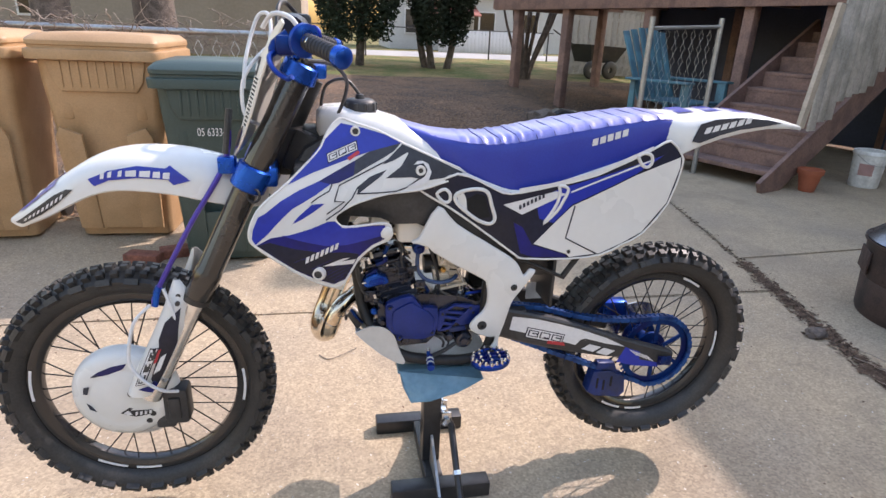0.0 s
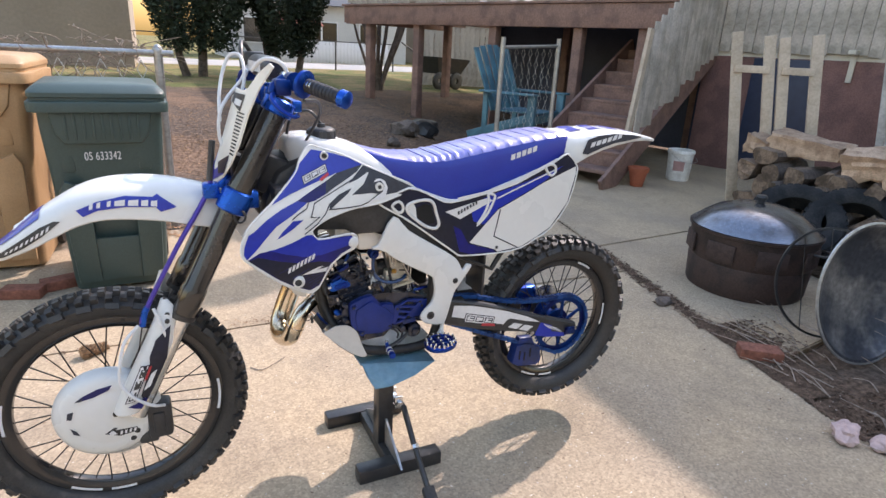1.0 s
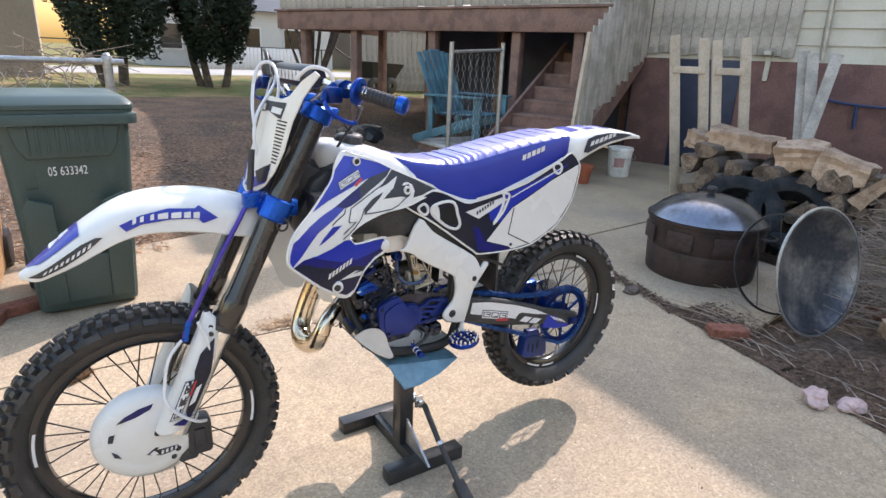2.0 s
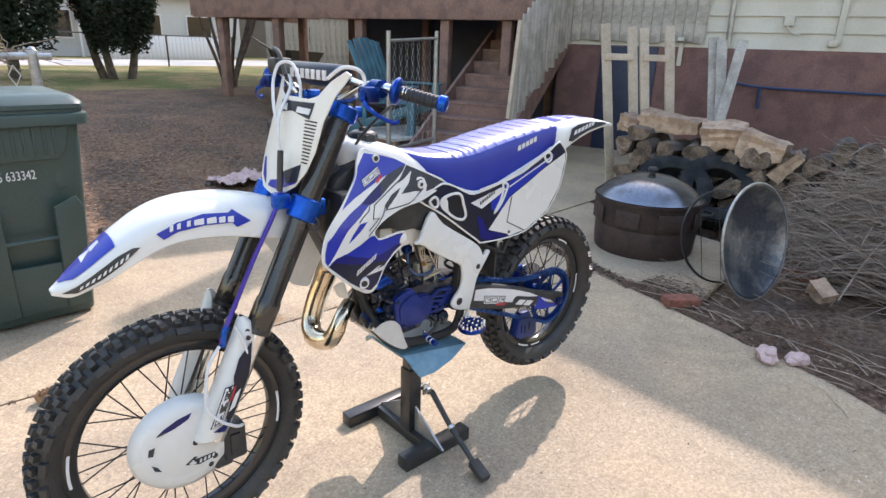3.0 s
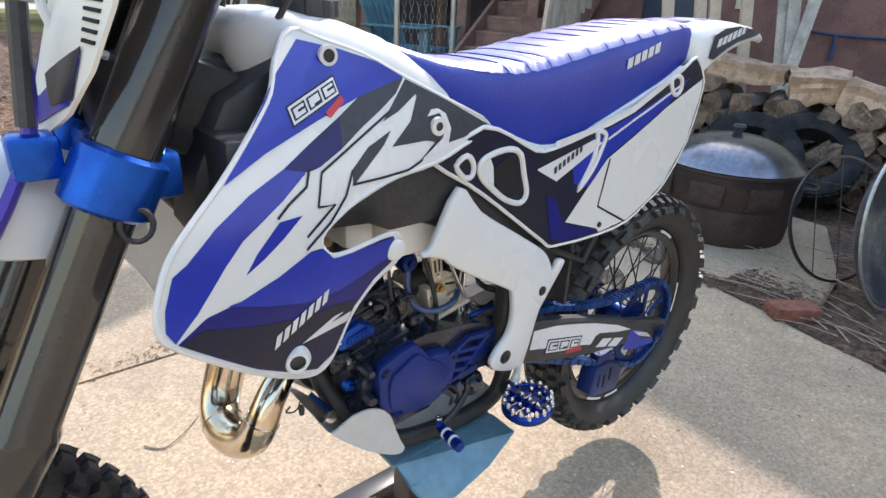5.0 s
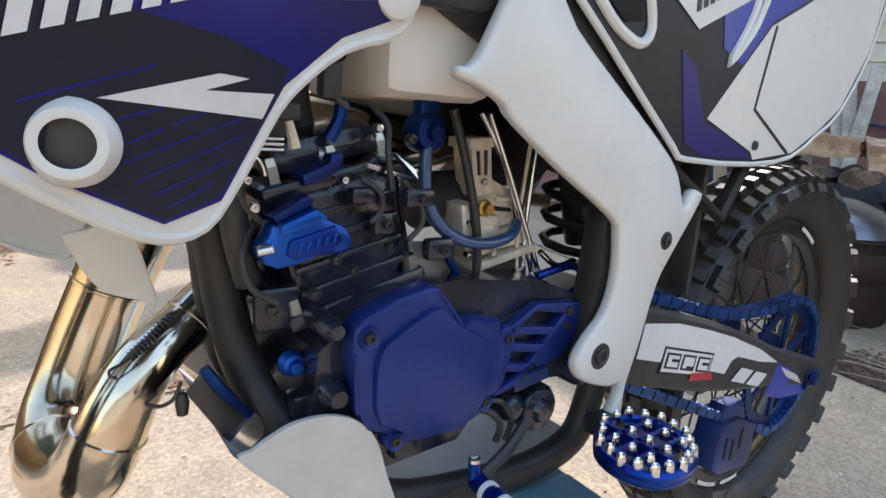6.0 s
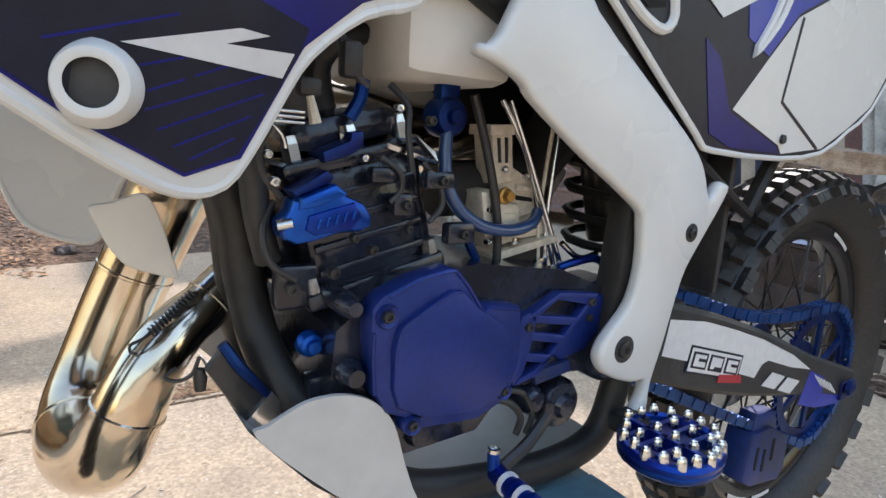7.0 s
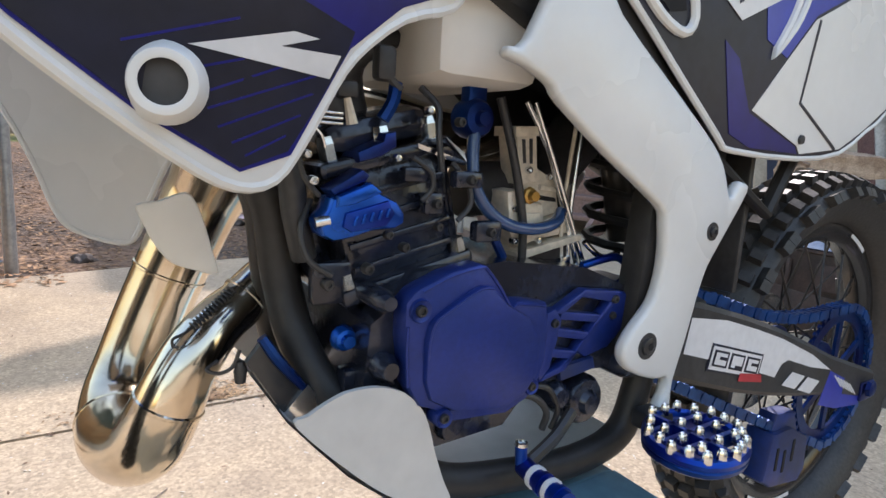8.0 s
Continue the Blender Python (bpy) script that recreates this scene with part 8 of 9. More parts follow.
CHUNKS = (((4.15, 1.27, 0.80), (0.56, 0.24, 0.19), (4, 2, -84)), ((4.08, 1.62, 0.76), (0.22, 0.20, 0.17), (0, 6, -100)), ((4.15, 0.77, 0.75), (0.36, 0.26, 0.24), (12, -10, -70)), ((4.17, 0.43, 0.68), (0.36, 0.34, 0.27), (-6, 6, -82)), ((4.08, 0.20, 0.58), (0.27, 0.15, 0.12), (10, -52, -80)),
          ((4.40, 0.62, 0.60), (0.34, 0.26, 0.22), (0, 0, -120)), ((4.20, -0.50, 0.52), (0.32, 0.24, 0.20), (0, 14, -80)), ((4.46, -0.35, 0.66), (0.36, 0.26, 0.22), (6, 0, -96)), ((4.46, -1.0, 0.58), (0.32, 0.26, 0.22), (0, 8, -110)), ((4.05, -0.95, 0.40), (0.26, 0.18, 0.15), (0, 0, -140)), ((3.72, 0.02, 0.11), (0.30, 0.18, 0.16), (0, 0, -70)),
          ((2.78, -0.56, 0.08), (0.13, 0.10, 0.10), (14, 20, -120)))
for k, (at, size, turn) in enumerate(CHUNKS):
    chunk(at, size, turn, 3.7 * k + 1.3)

# Rack uprights of raw timber at the heap's end.
rack = thing("timber_rack", "raw pine uprights with cross rungs holding the firewood", "rack")
ups = [(3.86, 1.93, 1.66, 0.03), (4.06, 1.77, 1.64, 0.0), (4.15, 1.70, 1.63, 0.02), (4.33, 1.54, 1.66, 0.07)]
for x, y, h, lean in ups:
    part("upright", beam(bmesh.new(), (x + 0.26 - lean, y - 0.13 - lean * 0.6, -0.03), (x, y, h), 0.085, 0.04, up=(0.67, 0.75, 0), bevel=0.003), PINE, rack)
part("rung", beam(bmesh.new(), (3.87, 1.90, 1.37), (4.08, 1.73, 1.37), 0.04, 0.06, bevel=0.003), PINE, rack)
part("rung", beam(bmesh.new(), (4.16, 1.67, 1.37), (4.34, 1.51, 1.37), 0.04, 0.06, bevel=0.003), PINE, rack)
planks = thing("leaning_planks", "weathered grey planks leaning on the foundation", "planks")
for a, b in (((6.38, 1.80, 0.0), (6.66, 2.20, 1.63)), ((6.34, 1.70, 0.0), (6.62, 2.07, 1.60)), ((6.20, 1.80, 0.1), (6.72, 1.85, 1.60))):
    part("plank", beam(bmesh.new(), a, b, 0.12, 0.035, up=(0.8, 0.5, 0), bevel=0.003), GREYWOOD, planks)

# Brush heap and leaf litter along the slab's edge.
rng = random.Random(5)
bm = bmesh.new()
for k in range(2600):
    cx, cy = rng.gauss(3.60, 0.42), rng.gauss(-0.85, 0.55)
    if cx < 2.80 + 0.4 * rng.random() or cy > -0.02:
        continue
    hgt = 0.84 * math.exp(-((cx - 3.85) / 0.75) ** 2 - ((cy + 0.75) / 0.85) ** 2)
    p = Vector((cx, cy, hgt * rng.uniform(0.1, 1.0)))
    az = rng.gauss(1.75, 0.5) if rng.random() < 0.65 else rng.uniform(0, 2 * math.pi)
    d = Vector((math.cos(az), math.sin(az), rng.uniform(-0.30, 0.40))).normalized()
    L = rng.uniform(0.3, 1.15)
    bend = Vector((rng.uniform(-1, 1), rng.uniform(-1, 1), rng.uniform(-0.6, 0.8))) * 0.14 * L
    pts = [p - d * L / 2, p - d * L / 6 + bend, p + d * L / 6 + bend * 0.8, p + d * L / 2 - bend * 0.3]
    pts = [Vector((q.x, q.y, max(q.z, 0.004))) for q in pts]
    if any(q.x < J(q.y) + 0.45 or q.y > 0.12 for q in pts):
        continue
    r = rng.choice((0.0018, 0.0025, 0.003, 0.004, 0.0055))
    tube(bm, pts, [r, r * 0.5], 4, 3, caps=False)
    if rng.random() < 0.6:
        q = pts[2]
        e = d + Vector((rng.uniform(-1, 1), rng.uniform(-1, 1), rng.uniform(-0.3, 0.8)))
        tube(bm, [q, q + e * 0.08, q + e * 0.2 + bend * 0.3], [r * 0.6, r * 0.3], 4, 2, caps=False)
tagged(part("brush_heap", bm, TWIG), "tangled heap of dry grey brushwood by the firewood", "brushwood", kind="stuff")


def flakes(count, spot, size, mat, name, label, seed, lift=0.003):
    r = random.Random(seed)
    verts, faces = [], []
    for _ in range(count):
        x, y, z = spot(r)
        a, t1, t2 = r.uniform(0, 6.28), r.uniform(-0.5, 0.5), r.uniform(-0.5, 0.5)
        l, w = size * r.uniform(0.5, 1.5), size * r.uniform(0.3, 0.7)
        u, v = Vector((math.cos(a), math.sin(a), t1 * 0.5)), Vector((-math.sin(a), math.cos(a), t2 * 0.5))
        c = Vector((x, y, z + lift + 0.25 * size * r.random()))
        n = len(verts)
        verts += [c - u * l, c - v * w - Vector((0, 0, 0.1 * w)), c + u * l, c + v * w + Vector((0, 0, 0.15 * w))]
        faces += [(n, n + 1, n + 2), (n, n + 2, n + 3)]
    me = bpy.data.meshes.new(name)
    me.from_pydata([tuple(v) for v in verts], [], faces)
    me.materials.append(mat)
    return tagged(new(name, me), label, "leaves", kind="stuff")


def on_yard(r):
    x = r.uniform(-4.5, 5.0)
    y = yard_edge(x) + 0.02 + abs(r.gauss(0, 2.6))
    return x, y, ground_z(x, y)


def on_edge(r):
    y = r.uniform(-2.4, 0.35) if r.random() < 0.92 else r.uniform(0.3, 1.6)
    x = J(y) + (abs(r.gauss(0.0, 0.16 if y > -0.45 else 0.32)) - 0.03 + 0.06 * noise.noise((0, y * 3, 0)) if y < 0.3 else r.gauss(0.0, 0.03))
    return x, y, 0.0 if x < J(y) or y > -0.4 else max(ground_z(x, y), -0.02)


def by_fence(r):
    x = r.uniform(-4, -0.3)
    y = r.uniform(2.75, 3.5)
    return x, y, max(0.0, ground_z(x, y))


flakes(26000, on_yard, 0.018, CHIP, "leaf_scatter", "brown dry leaves and chips over the yard", 1)
flakes(15000, on_edge, 0.013, LITTER, "leaf_litter", "dark leaf litter along the slab edge", 2)
flakes(1500, by_fence, 0.02, CHIP, "leaf_scatter", "dry leaves drifted below the fence", 3)
flakes(420, lambda r: (r.uniform(-2.2, 2.0), r.uniform(-1.6, 2.9), 0.0), 0.006, LITTER, "grit", "bits of grit and leaf on the concrete", 6, 0.001)
flakes(3600, lambda r: (r.uniform(-2.4, 2.2), r.uniform(-1.8, 2.9), 0.0), 0.0048, PEBBLE, "pebble_scatter", "pale pebbles showing in the concrete", 8, 0.0008)
flakes(260, lambda r: (lambda y: (J(y) + r.gauss(0, 0.02), y, 0.0))(r.uniform(0.2, 3.4)), 0.014, LITTER, "leaf_litter", "dark crumbs in the slab joint", 9)
flakes(200, lambda r: (r.uniform(-3, 2.3), 1.165 + r.gauss(0, 0.012), 0.0), 0.008, LITTER, "leaf_litter", "dark crumbs in the slab joint", 10)
flakes(420, lambda r: (r.gauss(0.02, 0.07), 1.185 + abs(r.gauss(0, 0.06)), 0.0), 0.0085, STRAW, "leaf_litter", "pale straw crumbs blown beside the slab joint", 14)
flakes(260, lambda r: (r.uniform(-0.4, 0.45), 1.175 + abs(r.gauss(0, 0.05)), 0.0), 0.006, STRAW, "leaf_litter", "pale straw crumbs blown beside the slab joint", 15)
rng = random.Random(8)
bm = bmesh.new()
for k in range(70):
    y = rng.uniform(-2.0, 0.2)
    x = J(y) + abs(rng.gauss(0.2, 0.3))
    a = rng.uniform(-0.6, 0.6) + 1.4
    L = rng.uniform(0.08, 0.45)
    d = Vector((math.cos(a), math.sin(a), 0))
    p = Vector((x, y, 0.012))
    tube(bm, [p, p + d * L * 0.5 + Vector((rng.uniform(-0.03, 0.03), 0, 0.015)), p + d * L], [0.003, 0.0014], 4, 3, caps=False)
tagged(part("twigs", bm, TWIG), "thin dry twigs along the slab edge", "twigs", kind="stuff")
for pts in ([(-0.30, 0.74, 0.004), (-0.26, 0.70, 0.004), (-0.20, 0.72, 0.012), (-0.14, 0.78, 0.004)], [(1.55, -1.05, 0.004), (1.68, -0.92, 0.012), (1.72, -0.80, 0.006)]):
    tagged(part("twig", tube(bmesh.new(), pts, [0.0025, 0.0015], 5, 4), TWIG), "single thin twig lying on concrete", "twig", "loose twigs")


def lump(name, mat, label, category, at, size, seed, rz=0, group=""):
    """A rough stone: a beaten ball."""
    bm = bmesh.new()
    bmesh.ops.create_icosphere(bm, subdivisions=3, radius=0.5)
    for v in bm.verts:
        d = v.co.normalized()
        k = 1 + 0.35 * noise.noise(d * 1.6 + Vector((seed, 0, 0))) + 0.10 * noise.noise(d * 5 + Vector((0, seed, 0)))
        v.co = d * 0.5 * k
        v.co.z = max(v.co.z, -0.28)
    low = min(v.co.z for v in bm.verts)
    bm.transform(Matrix.Diagonal((size[0], size[1], size[2], 1)) @ Matrix.Translation((0, 0, -low)))
    ob = part(name, bm, mat, None, "", 25)
    ob.matrix_basis = pose(*at, 0, 0, rz)
    return tagged(ob, label, category, group)


lump("stone", STONE, "pale pink broken stone on the concrete", "stone", (1.80, -0.625, 0), (0.15, 0.10, 0.08), 2, 30, "pink stones")
lump("stone", STONE, "pale pink broken stone beside its neighbour", "stone", (1.885, -0.735, 0), (0.13, 0.09, 0.065), 5, -20, "pink stones")
lump("clod", BARK, "dark clod of bark on the concrete", "clod", (2.10, 0.64, 0), (0.12, 0.08, 0.06), 9, 10)
for i, (x, y, s) in enumerate(((-0.20, 3.45, 0.13), (0.9, 4.3, 0.10), (2.9, 5.2, 0.35), (3.4, 5.6, 0.30), (2.6, 6.1, 0.4), (3.1, 6.6, 0.5), (2.2, 5.5, 0.22))):
    lump("rock", STEEL_B if s > 0.4 else BARK, "rough dark rock on the yard soil", "rock", (x, y, ground_z(x, y) - 0.02), (s, s * 0.8, s * 0.7), 20 + i, 40 * i, "yard rocks")
brick = part("brick", box(bmesh.new(), (-0.10, -0.05, 0), (0.10, 0.05, 0.057), None, 0.006), OLDBRICK)
brick.matrix_basis = pose(2.06, -0.04, 0.0, 0, 0, -38)
tagged(brick, "worn red brick lying at the slab edge", "brick", "loose bricks")
for x, y, rz in ((-1.15, 2.02, 20), (-1.32, 1.93, -15), (3.15, -0.35, 70)):
    copy_thing(brick, pose(x, y, 0.0, 0, 0, rz))
# Pine cone: overlapping scales on a spindle.
cone = bmesh.new()
tube(cone, [(0, 0, 0.025), (0.11, 0, 0.022)], [0.020, 0.016, 0.008], 8, 3)
for k in range(70):
    t = k / 70
    a = k * 2.4
    r = 0.024 * (1 - 0.6 * t) + 0.004
    m = Matrix.Translation((0.005 + 0.105 * t, 0, 0.026)) @ pose(0, 0, 0, math.degrees(a), 0, 0) @ pose(0, 0, r, 0, -35, 0)
    box(cone, (-0.008, -0.006, -0.004), (0.008, 0.006, 0.002), m)
cone_ob = part("pine_cone", cone, CHIP)
cone_ob.matrix_basis = pose(-0.98, 1.08, 0.0, 0, 0, 25)
tagged(cone_ob, "brown open pine cone on the concrete", "pine cone")
cloth = bmesh.new()
bmesh.ops.create_grid(cloth, x_segments=22, y_segments=14, size=0.5)
for v in cloth.verts:
    v.co = Vector((v.co.x * 0.55 + 0.05 * noise.noise(v.co * 3), v.co.y * 0.36, 0.05 + 0.10 * abs(noise.noise(v.co * 4 + Vector((3, 1, 0)))) + 0.05 * abs(noise.noise(v.co * 11))))
cl = part("rag", cloth, STONE, None, "", 60)
cl.matrix_basis = pose(1.2, 4.25, ground_z(1.2, 4.25) - 0.01, 0, 0, 20)
tagged(cl, "crumpled pinkish rag lying on the soil", "rag")

# Chain-link gate leaf and the blue garden chair.
gate = thing("wire_gate", "galvanised chain-link gate standing open", "gate")
ga, gb = Vector((2.74, 3.82, 0)), Vector((3.67, 4.13, 0))
for p, h in ((ga, 1.55), (gb, 1.58)):
    part("post", tube(bmesh.new(), [p, p + Vector((0, 0, h))], 0.026, 10, 1), GALV, gate)
part("rail", tube(bmesh.new(), [ga + Vector((0, 0, 1.45)), gb + Vector((0, 0, 1.50))], 0.017, 8, 1), GALV, gate)
part("rail", tube(bmesh.new(), [ga + Vector((0, 0, 0.30)), gb + Vector((0, 0, 0.32))], 0.017, 8, 1), GALV, gate)
bm = wire_mesh(0.02, 0.96, 0.32, 1.47, 0.06, 0, 0.0012)
bm.transform(Matrix.Translation(ga) @ pose(0, 0, 0, 0, 0, math.degrees(math.atan2(gb.y - ga.y, gb.x - ga.x))))
part("wire_mesh", bm, WIRE, gate, smooth=0)

platform = thing("platform", "low grey wooden platform under the garden chair", "platform")
for k in range(7):
    part("board", box(bmesh.new(), (3.50, 4.75 + 0.16 * k, 0.20), (4.60, 4.90 + 0.16 * k, 0.24), None, 0.004), GREYWOOD, platform)
for x in (3.55, 4.0, 4.5):
    part("bearer", box(bmesh.new(), (x, 4.78, 0.0), (x + 0.06, 5.84, 0.20), None, 0.004), DECKWOOD, platform)
chair = thing("garden_chair", "faded blue slatted garden chair on a low platform", "chair", pose(4.08, 5.32, 0.24, 0, 0, 205) @ Matrix.Scale(1.10, 4))
for k in range(6):
    part("back_slat", beam(bmesh.new(), (-0.30 + 0.12 * k, -0.28, 0.36), (-0.34 + 0.136 * k, -0.58, 1.15 - 0.02 * abs(k - 2.5)), 0.10, 0.02, up=(0, 1, 0), bevel=0.006), CHAIRB, chair)
for k in range(5):
    part("seat_slat", box(bmesh.new(), (-0.30, -0.26 + 0.12 * k, 0.36), (0.30, -0.16 + 0.12 * k, 0.38), None, 0.006), CHAIRB, chair)
for s in (-1, 1):
    part("armrest", box(bmesh.new(), (s * 0.38 - 0.07, -0.42, 0.58), (s * 0.38 + 0.07, 0.38, 0.605), None, 0.008), CHAIRB, chair)
    part("leg", box(bmesh.new(), (s * 0.35 - 0.03, 0.26, 0), (s * 0.35 + 0.03, 0.36, 0.58), None, 0.006), CHAIRB, chair)
    part("leg", beam(bmesh.new(), (s * 0.35, 0.34, 0.34), (s * 0.35, -0.62, 0.02), 0.03, 0.10, bevel=0.006), CHAIRB, chair)
    part("leg", box(bmesh.new(), (s * 0.35 - 0.02, -0.40, 0.05), (s * 0.35 + 0.02, -0.33, 0.58), None, 0.006), CHAIRB, chair)

bucket = thing("bucket", "scuffed white plastic bucket with a faded label", "bucket", pose(5.25, 3.52, 0.0))
bm = bmesh.new()
lathe(bm, [(0, 0.012), (0.125, 0.012), (0.13, 0), (0.135, 0.01), (0.152, 0.33), (0.163, 0.335), (0.163, 0.36), (0.155, 0.375), (0.148, 0.37), (0.13, 0.02), (0, 0.02)], 36)
part("pail", bm, BUCKET, bucket)
bm = bmesh.new()
for a in np.linspace(195, 245, 6)[:-1]:
    pts = [(0.1465 * math.cos(radians(b)), 0.1465 * math.sin(radians(b)), z) for b, z in ((a, 0.13), (a + 10, 0.13), (a + 10, 0.25), (a, 0.25))]
    solid(bm, [(x * (1.005 + 0.05 * (z > 0.2)), y * (1.005 + 0.05 * (z > 0.2)), z) for x, y, z in pts], [(0, 1, 2, 3)])
part("label", bm, material("faded_label", (0.42, 0.25, 0.24), 0.6), bucket)
part("bail", tube(bmesh.new(), [(0.16, 0, 0.33), (0.12, -0.16, 0.25), (-0.12, -0.16, 0.25), (-0.16, 0, 0.33)], 0.003, 6), GALV, bucket)
pot = thing("flower_pot", "small empty terracotta flower pot by the stairs", "pot", pose(4.42, 3.35, 0.0))
part("pot", lathe(bmesh.new(), [(0, 0.01), (0.07, 0.01), (0.07, 0), (0.105, 0.17), (0.118, 0.172), (0.122, 0.22), (0.11, 0.222), (0.098, 0.17), (0, 0.16)], 28), TERRA, pot)

# Small two-wheeled yard cart and board fence behind the deck.
yc = thing("yard_cart", "dark two-wheeled yard cart", "cart", pose(6.4, 12.9, ground_z(6.4, 12.9) - 0.01, 0, 0, 15) @ Matrix.Scale(1.3, 4))
part("tray", loft(bmesh.new(), [[(-0.30, -0.25, 0.30), (0.30, -0.25, 0.30), (0.30, 0.25, 0.30), (-0.30, 0.25, 0.30)], [(-0.40, -0.32, 0.62), (0.48, -0.32, 0.58), (0.48, 0.32, 0.58), (-0.40, 0.32, 0.62)]]), STEEL_B, yc)
for s in (-1, 1):
    part("wheel", lathe(bmesh.new(), [(0.05, -0.03), (0.13, -0.04), (0.165, -0.02), (0.165, 0.02), (0.13, 0.04), (0.05, 0.03)], 24, pose(0.22 * s - 0.1, -0.30, 0.165) @ ACROSS, True), RUBBER, yc)
part("handle", tube(bmesh.new(), [(-0.4, 0.2, 0.6), (-0.9, 0.2, 0.85)], 0.015, 6, 1), STEEL_B, yc)
board_fence = thing("board_fence", "weathered grey privacy fence at the yard's end", "fence")
first = part("fence_board", box(bmesh.new(), (0, 0, 0), (0.145, 0.02, 1.75), None, 0.004), GREYWOOD, board_fence)
rng = random.Random(2)
first.matrix_basis = pose(6.26, 14.226, 0.35, 0, 0, -12)
for k in range(13, 46):
    x, y = 4.5 + 0.150 * k * 0.978, 14.6 - 0.150 * k * 0.208
    again(first, pose(x, y, 0.35 + rng.uniform(-0.03, 0.03), 0, rng.uniform(-0.6, 0.6), -12))
bm = bmesh.new()
for z in (0.7, 1.3, 1.85):
    beam(bm, (6.26, 14.267, z), (11.1, 13.24, z), 0.04, 0.09)
part("fence_rail", bm, GREYWOOD, board_fence)

# ---- trees and distance ----
def conifer(name_at, height, width, seed, trunks=3):
    x, y = name_at
    ob = thing("cedar_tree", "dark evergreen cedar with several bare lower trunks", "tree", pose(x, y, ground_z(x, y) - 0.05), "cedars by the street")
    r = random.Random(seed)
    bm = bmesh.new()
    for k in range(trunks):
        bx, by = r.uniform(-0.35, 0.35) + (k - 1) * 0.3, r.uniform(-0.2, 0.2)
        top = Vector((bx * 1.5, by, height * r.uniform(0.75, 0.95)))
        tube(bm, [(bx * 0.6, by, 0), (bx, by, 0.8), (bx * 1.3 + r.uniform(-0.1, 0.1), by, height * 0.45), top], [0.11, 0.085, 0.06, 0.02], 8, 4)
    for k in range(26):
        z = r.uniform(0.75, height * 0.8)
        a = r.uniform(0, 6.28)
        L = width * 0.5 * r.uniform(0.5, 0.95)
        tube(bm, [(0.1 * math.cos(a), 0.1 * math.sin(a), z), (0.5 * L * math.cos(a), 0.5 * L * math.sin(a), z + 0.15), (L * math.cos(a), L * math.sin(a), z + 0.22)], [0.03, 0.015, 0.006], 5, 2, caps=False)
    part("trunk", bm, BARK, ob)
    verts, faces = [], []
    for k in range(42000):
        t = r.random() ** 0.8
        z = 0.72 + (height - 0.72) * t
        a = r.uniform(0, 6.28)
        lobes = 1 + 0.22 * math.sin(3 * a + seed) + 0.18 * math.sin(5 * a + 2.1 * z + seed)
        rad = width / 2 * lobes * (min(1, 0.55 + 1.6 * t) if t < 0.3 else (1 - (t - 0.3) / 0.72) ** 0.6) * math.sqrt(r.uniform(0.35, 1.05))
        c = Vector((rad * math.cos(a), rad * math.sin(a), z + r.uniform(-0.12, 0.12)))
        s = r.uniform(0.030, 0.075)
        u = Vector((r.uniform(-1, 1), r.uniform(-1, 1), r.uniform(-0.6, 0.6))).normalized() * s
        v = Vector((r.uniform(-1, 1), r.uniform(-1, 1), r.uniform(-1, 1))).normalized() * s * 0.6
        n = len(verts)
        verts += [c - u, c - v, c + u, c + v]
        faces += [(n, n + 1, n + 2), (n, n + 2, n + 3)]
    me = bpy.data.meshes.new("crown")
    me.from_pydata([tuple(q) for q in verts], [], faces)
    me.materials.append(NEEDLE)
    crown = new("crown", me)
    crown.parent = ob
    return ob


conifer((0.55, 15.2), 5.2, 2.5, 3)
conifer((2.75, 15.0), 5.0, 1.9, 8)


def big_tree(x, y, r0, h, seed):
    ob = thing("tree", "large bare tree with a thick grey trunk", "tree", pose(x, y, ground_z(x, y) - 0.1), "bare trees")
    r = random.Random(seed)
    bm = bmesh.new()
    tube(bm, [(0, 0, -0.1), (0.05, 0, 0.4), (0.0, 0.05, h * 0.35), (r.uniform(-0.4, 0.4), 0, h * 0.7), (r.uniform(-0.8, 0.8), 0, h)], [r0 * 1.35, r0, r0 * 0.85, r0 * 0.5, r0 * 0.2], 14, 5)
    part("trunk", bm, BARK, ob)
    bm = bmesh.new()
    for k in range(22):
        z = r.uniform(0.35, 0.95) * h
        a = r.uniform(0, 6.28)
        L = r.uniform(1.0, 2.6)
        tip = Vector((L * math.cos(a), L * math.sin(a), z + r.uniform(0.4, 1.3)))
        mid = Vector((tip.x * 0.5, tip.y * 0.5, z + 0.25))
        tube(bm, [(0, 0, z), mid, tip], [r0 * 0.28, r0 * 0.13, 0.012], 6, 3, caps=False)
        for j in range(3):
            q = mid.lerp(tip, r.random())
            e = Vector((r.uniform(-1, 1), r.uniform(-1, 1), r.uniform(-0.2, 0.9)))
            tube(bm, [q, q + e * 0.4, q + e * 0.9 + Vector((0, 0, 0.1))], [0.016, 0.004], 4, 2, caps=False)
    part("branches", bm, BARK, ob)
    return ob


big_tree(-4.6, 9.5, 0.30, 8, 1)
big_tree(-3.2, 10.2, 0.36, 8.5, 2)
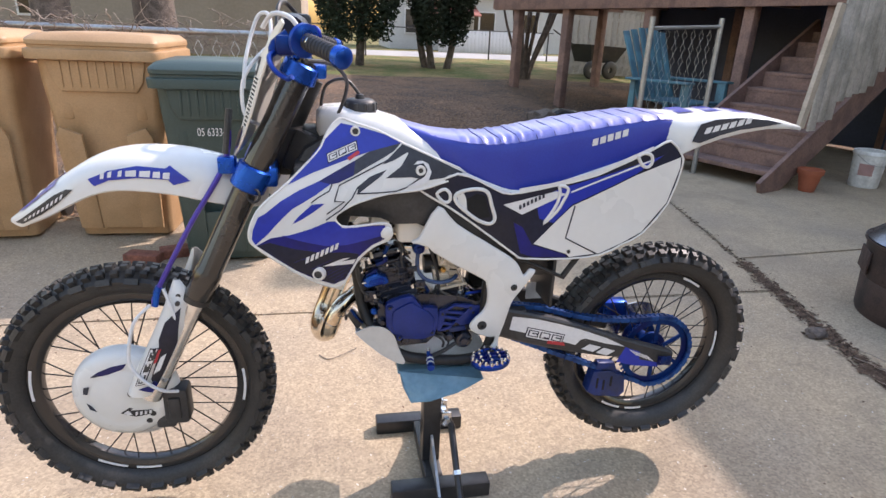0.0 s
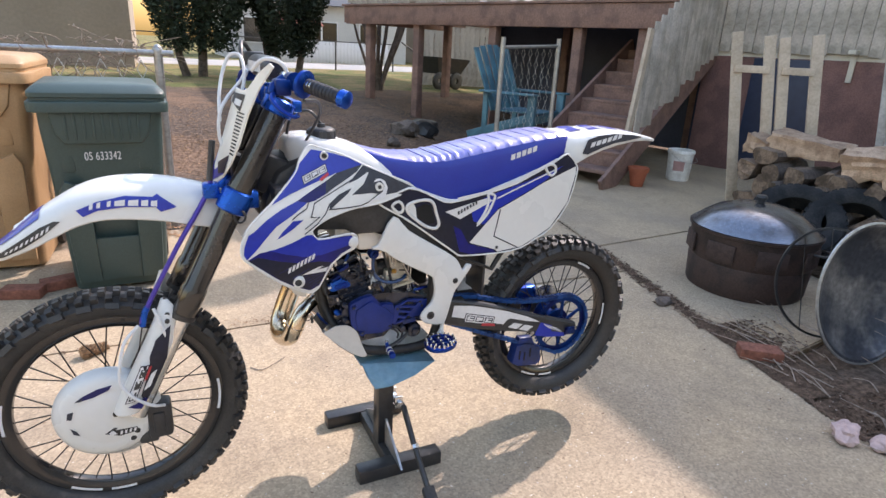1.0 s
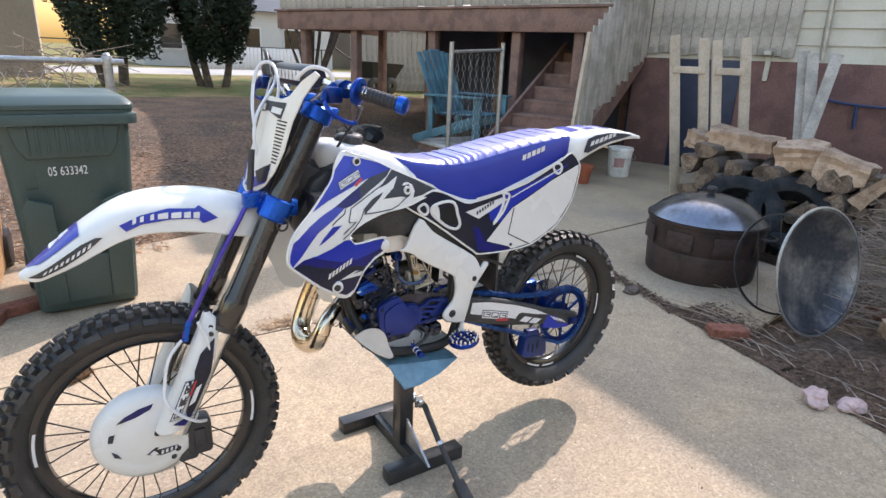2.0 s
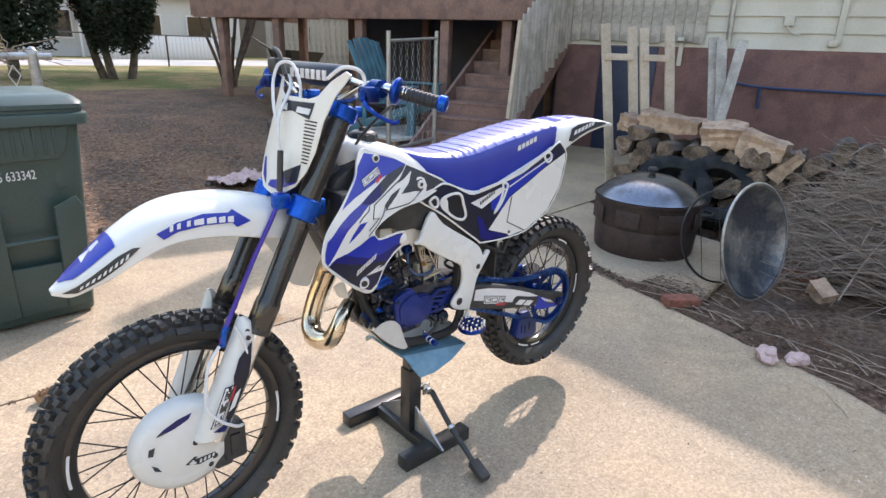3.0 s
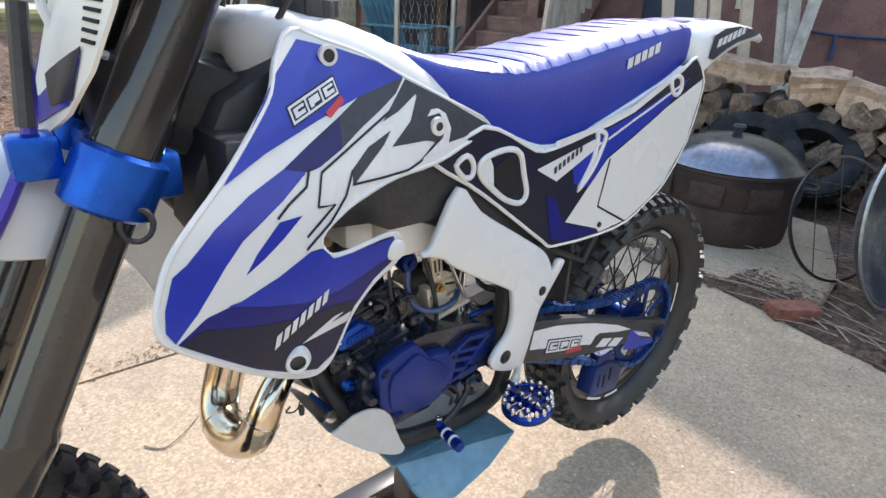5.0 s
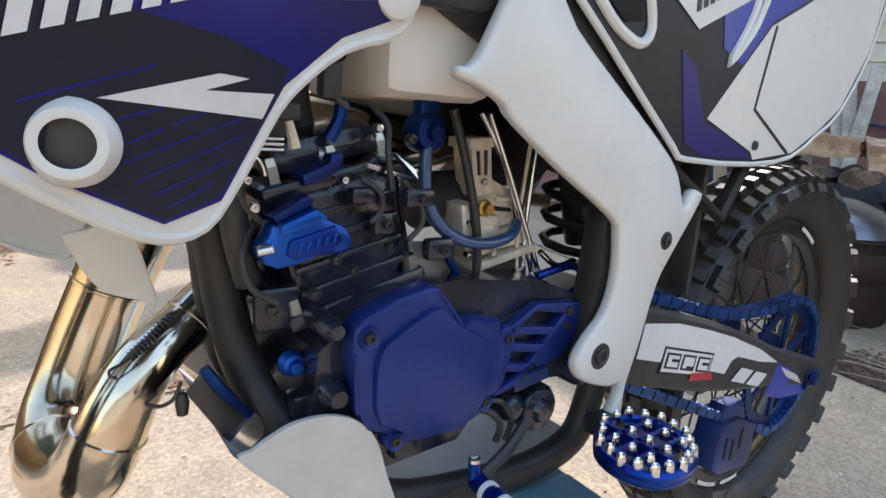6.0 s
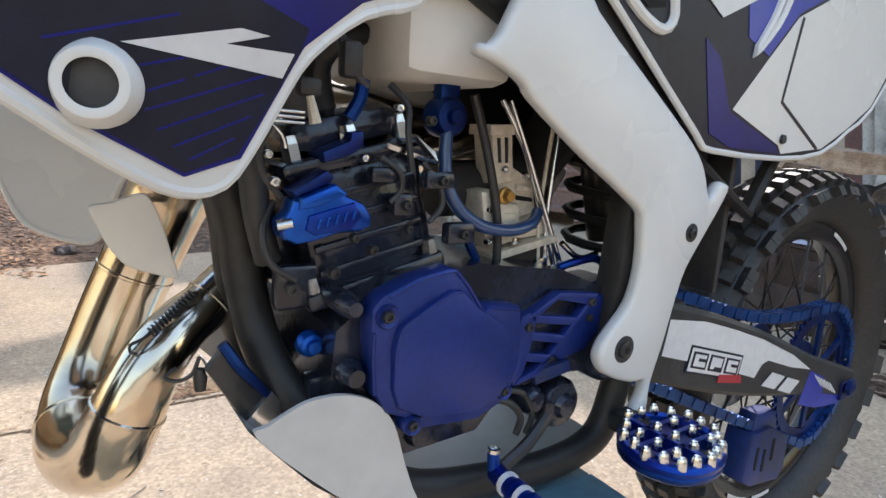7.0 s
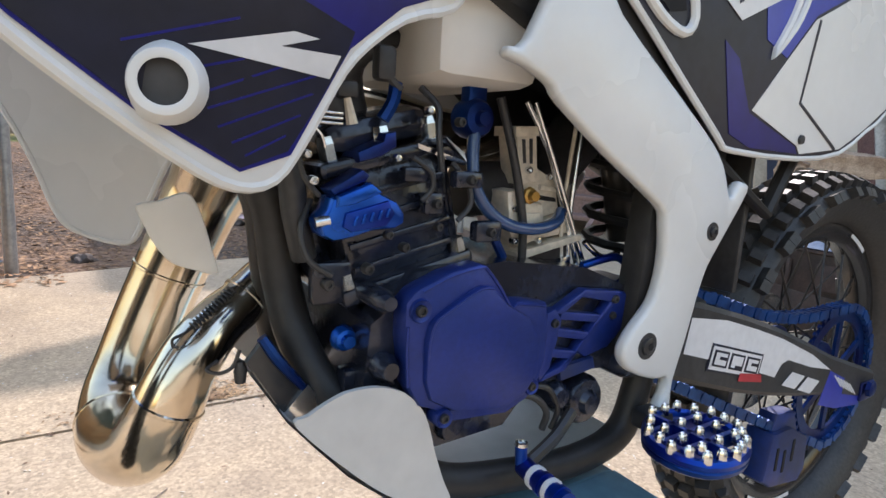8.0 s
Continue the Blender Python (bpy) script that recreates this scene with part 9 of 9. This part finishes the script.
# Many-stemmed shrub by the deck.
shrub = thing("shrub", "bare shrub with many upright brown stems", "shrub", pose(4.1, 11.6, ground_z(4.1, 11.6)))
rng = random.Random(15)
for k in range(16):
    a = rng.uniform(0, 6.28)
    s = rng.uniform(0.25, 0.75)
    part("stem", tube(bmesh.new(), [(0.12 * math.cos(a), 0.12 * math.sin(a), 0), (0.4 * s * math.cos(a), 0.4 * s * math.sin(a), 0.5), (s * math.cos(a), s * math.sin(a), 1.5), (s * 1.1 * math.cos(a), s * 1.1 * math.sin(a), 2.6)], [0.045, 0.035, 0.022, 0.01], 6, 3), BARK, shrub)


def far_house(name, label, x0, x1, y0, y1, h, wall, roof_mat, windows):
    ob = thing(name, label, "house")
    z = 0.4
    part("wall", box(bmesh.new(), (x0, y0, z - 0.3), (x1, y1, z + h)), wall, ob, smooth=0)
    bm = bmesh.new()
    solid(bm, [(x0 - 0.4, y0 - 0.5, z + h), (x1 + 0.4, y0 - 0.5, z + h), (x1 + 0.4, y1 + 0.5, z + h), (x0 - 0.4, y1 + 0.5, z + h), (x0 - 0.4, (y0 + y1) / 2, z + h + 2), (x1 + 0.4, (y0 + y1) / 2, z + h + 2)], [(0, 1, 5, 4), (2, 3, 4, 5), (0, 4, 3), (1, 2, 5), (0, 3, 2, 1)])
    part("roof", bm, roof_mat, ob, smooth=0)
    for wx, wz, ww, wh in windows:
        w = part("window", box(bmesh.new(), (wx - ww / 2 - 0.07, y0 - 0.06, z + wz - 0.07), (wx + ww / 2 + 0.07, y0 - 0.01, z + wz + wh + 0.07)), STICKER, ob, smooth=0)
        part("pane", box(bmesh.new(), (wx - ww / 2, y0 - 0.08, z + wz), (wx + ww / 2, y0 - 0.062, z + wz + wh)), GLASS, w, smooth=0)
    return ob


TAN = material("beige_wall", (0.30, 0.25, 0.20), 0.8, vary=0.08, scale=0.8, fine=12)
PALE = material("pale_wall", (0.52, 0.52, 0.52), 0.7, vary=0.06, scale=0.8, fine=12)
far_house("neighbour_house", "plain beige neighbouring house behind the fence", -12, -1.0, 19, 27, 3.2, TAN, STEEL_B, [(-8.5, 1.0, 1.2, 1.2)])
far_house("white_house", "white house across the street", 3.2, 13.5, 33, 40, 3.0, PALE, STEEL_B, [(4.6, 0.9, 1.0, 1.2), (6.6, 0.2, 0.9, 2.0), (8.6, 0.9, 1.2, 1.2), (11.2, 0.9, 1.2, 1.2)])
far_house("grey_house", "pale house further along the street", 16, 30, 34, 42, 3.2, TAN, STEEL_B, [(19, 0.9, 1.2, 1.2), (23, 0.9, 1.2, 1.2)])
awning = thing("awning", "faded red striped porch awning", "awning")
part("canopy", loft(bmesh.new(), [[(5.2, 33, 2.9), (8.0, 33, 2.9), (8.0, 33, 2.85), (5.2, 33, 2.85)], [(5.1, 31.6, 2.3), (8.1, 31.6, 2.3), (8.1, 31.6, 2.25), (5.1, 31.6, 2.25)]]), material("faded_red_canvas", (0.34, 0.12, 0.09), 0.8, vary=0.15, scale=4), awning)
for x in (5.2, 8.0):
    part("post", box(bmesh.new(), (x - 0.04, 31.65, 0.38), (x + 0.04, 31.73, 2.3)), STICKER, awning)
street_fence = thing("street_fence", "low white board fence along the street", "fence")
first = part("fence_board", box(bmesh.new(), (0, 0, 0), (0.17, 0.025, 1.1), None, 0.003), STICKER, street_fence)
first.matrix_basis = pose(5.4, 29.6, 0.41)
for k in range(1, 30):
    again(first, pose(5.4 + 0.19 * k, 29.6, 0.41))
part("fence_rail", beam(bmesh.new(), (5.3, 29.65, 1.2), (11.2, 29.65, 1.2), 0.04, 0.08), STICKER, street_fence)
wire = thing("street_wire_fence", "thin wire fence at the lawn's far edge", "fence")
for k in range(7):
    part("post", tube(bmesh.new(), [(-6 + 2.4 * k, 21.8, 0.3), (-6 + 2.4 * k, 21.8, 1.5)], 0.03, 6, 1), STEEL_B, wire)
part("rail", tube(bmesh.new(), [(-6.2, 21.8, 1.48), (8.6, 21.8, 1.48)], 0.02, 6, 1), STEEL_B, wire)
woods = bmesh.new()
rng = random.Random(31)
for k in range(90):
    x = rng.uniform(-70, 90)
    y = rng.uniform(46, 60)
    h = rng.uniform(5, 11)
    tube(woods, [(x, y, 0.3), (x + rng.uniform(-0.4, 0.4), y, h * 0.5), (x + rng.uniform(-1, 1), y, h)], [0.22, 0.14, 0.03], 6, 2, caps=False)
    for j in range(7):
        z = h * rng.uniform(0.35, 0.95)
        tube(woods, [(x, y, z), (x + rng.uniform(-1.2, 1.2), y, z + 0.8), (x + rng.uniform(-2.4, 2.4), y, z + 1.6)], [0.06, 0.015], 4, 2, caps=False)
tagged(part("far_woods", woods, BARK), "bare grey trees far behind the houses", "trees", kind="stuff")
# The building behind the camera that closes the yard.
back = thing("garage", "plain cream garage wall closing the yard", "building")
part("wall", box(bmesh.new(), (-12, -9.3, -0.1), (6, -9, 3.2)), SIDING, back, smooth=0)
part("roof", box(bmesh.new(), (-12.3, -13, 3.2), (6.3, -8.7, 3.35)), STEEL_B, back, smooth=0)
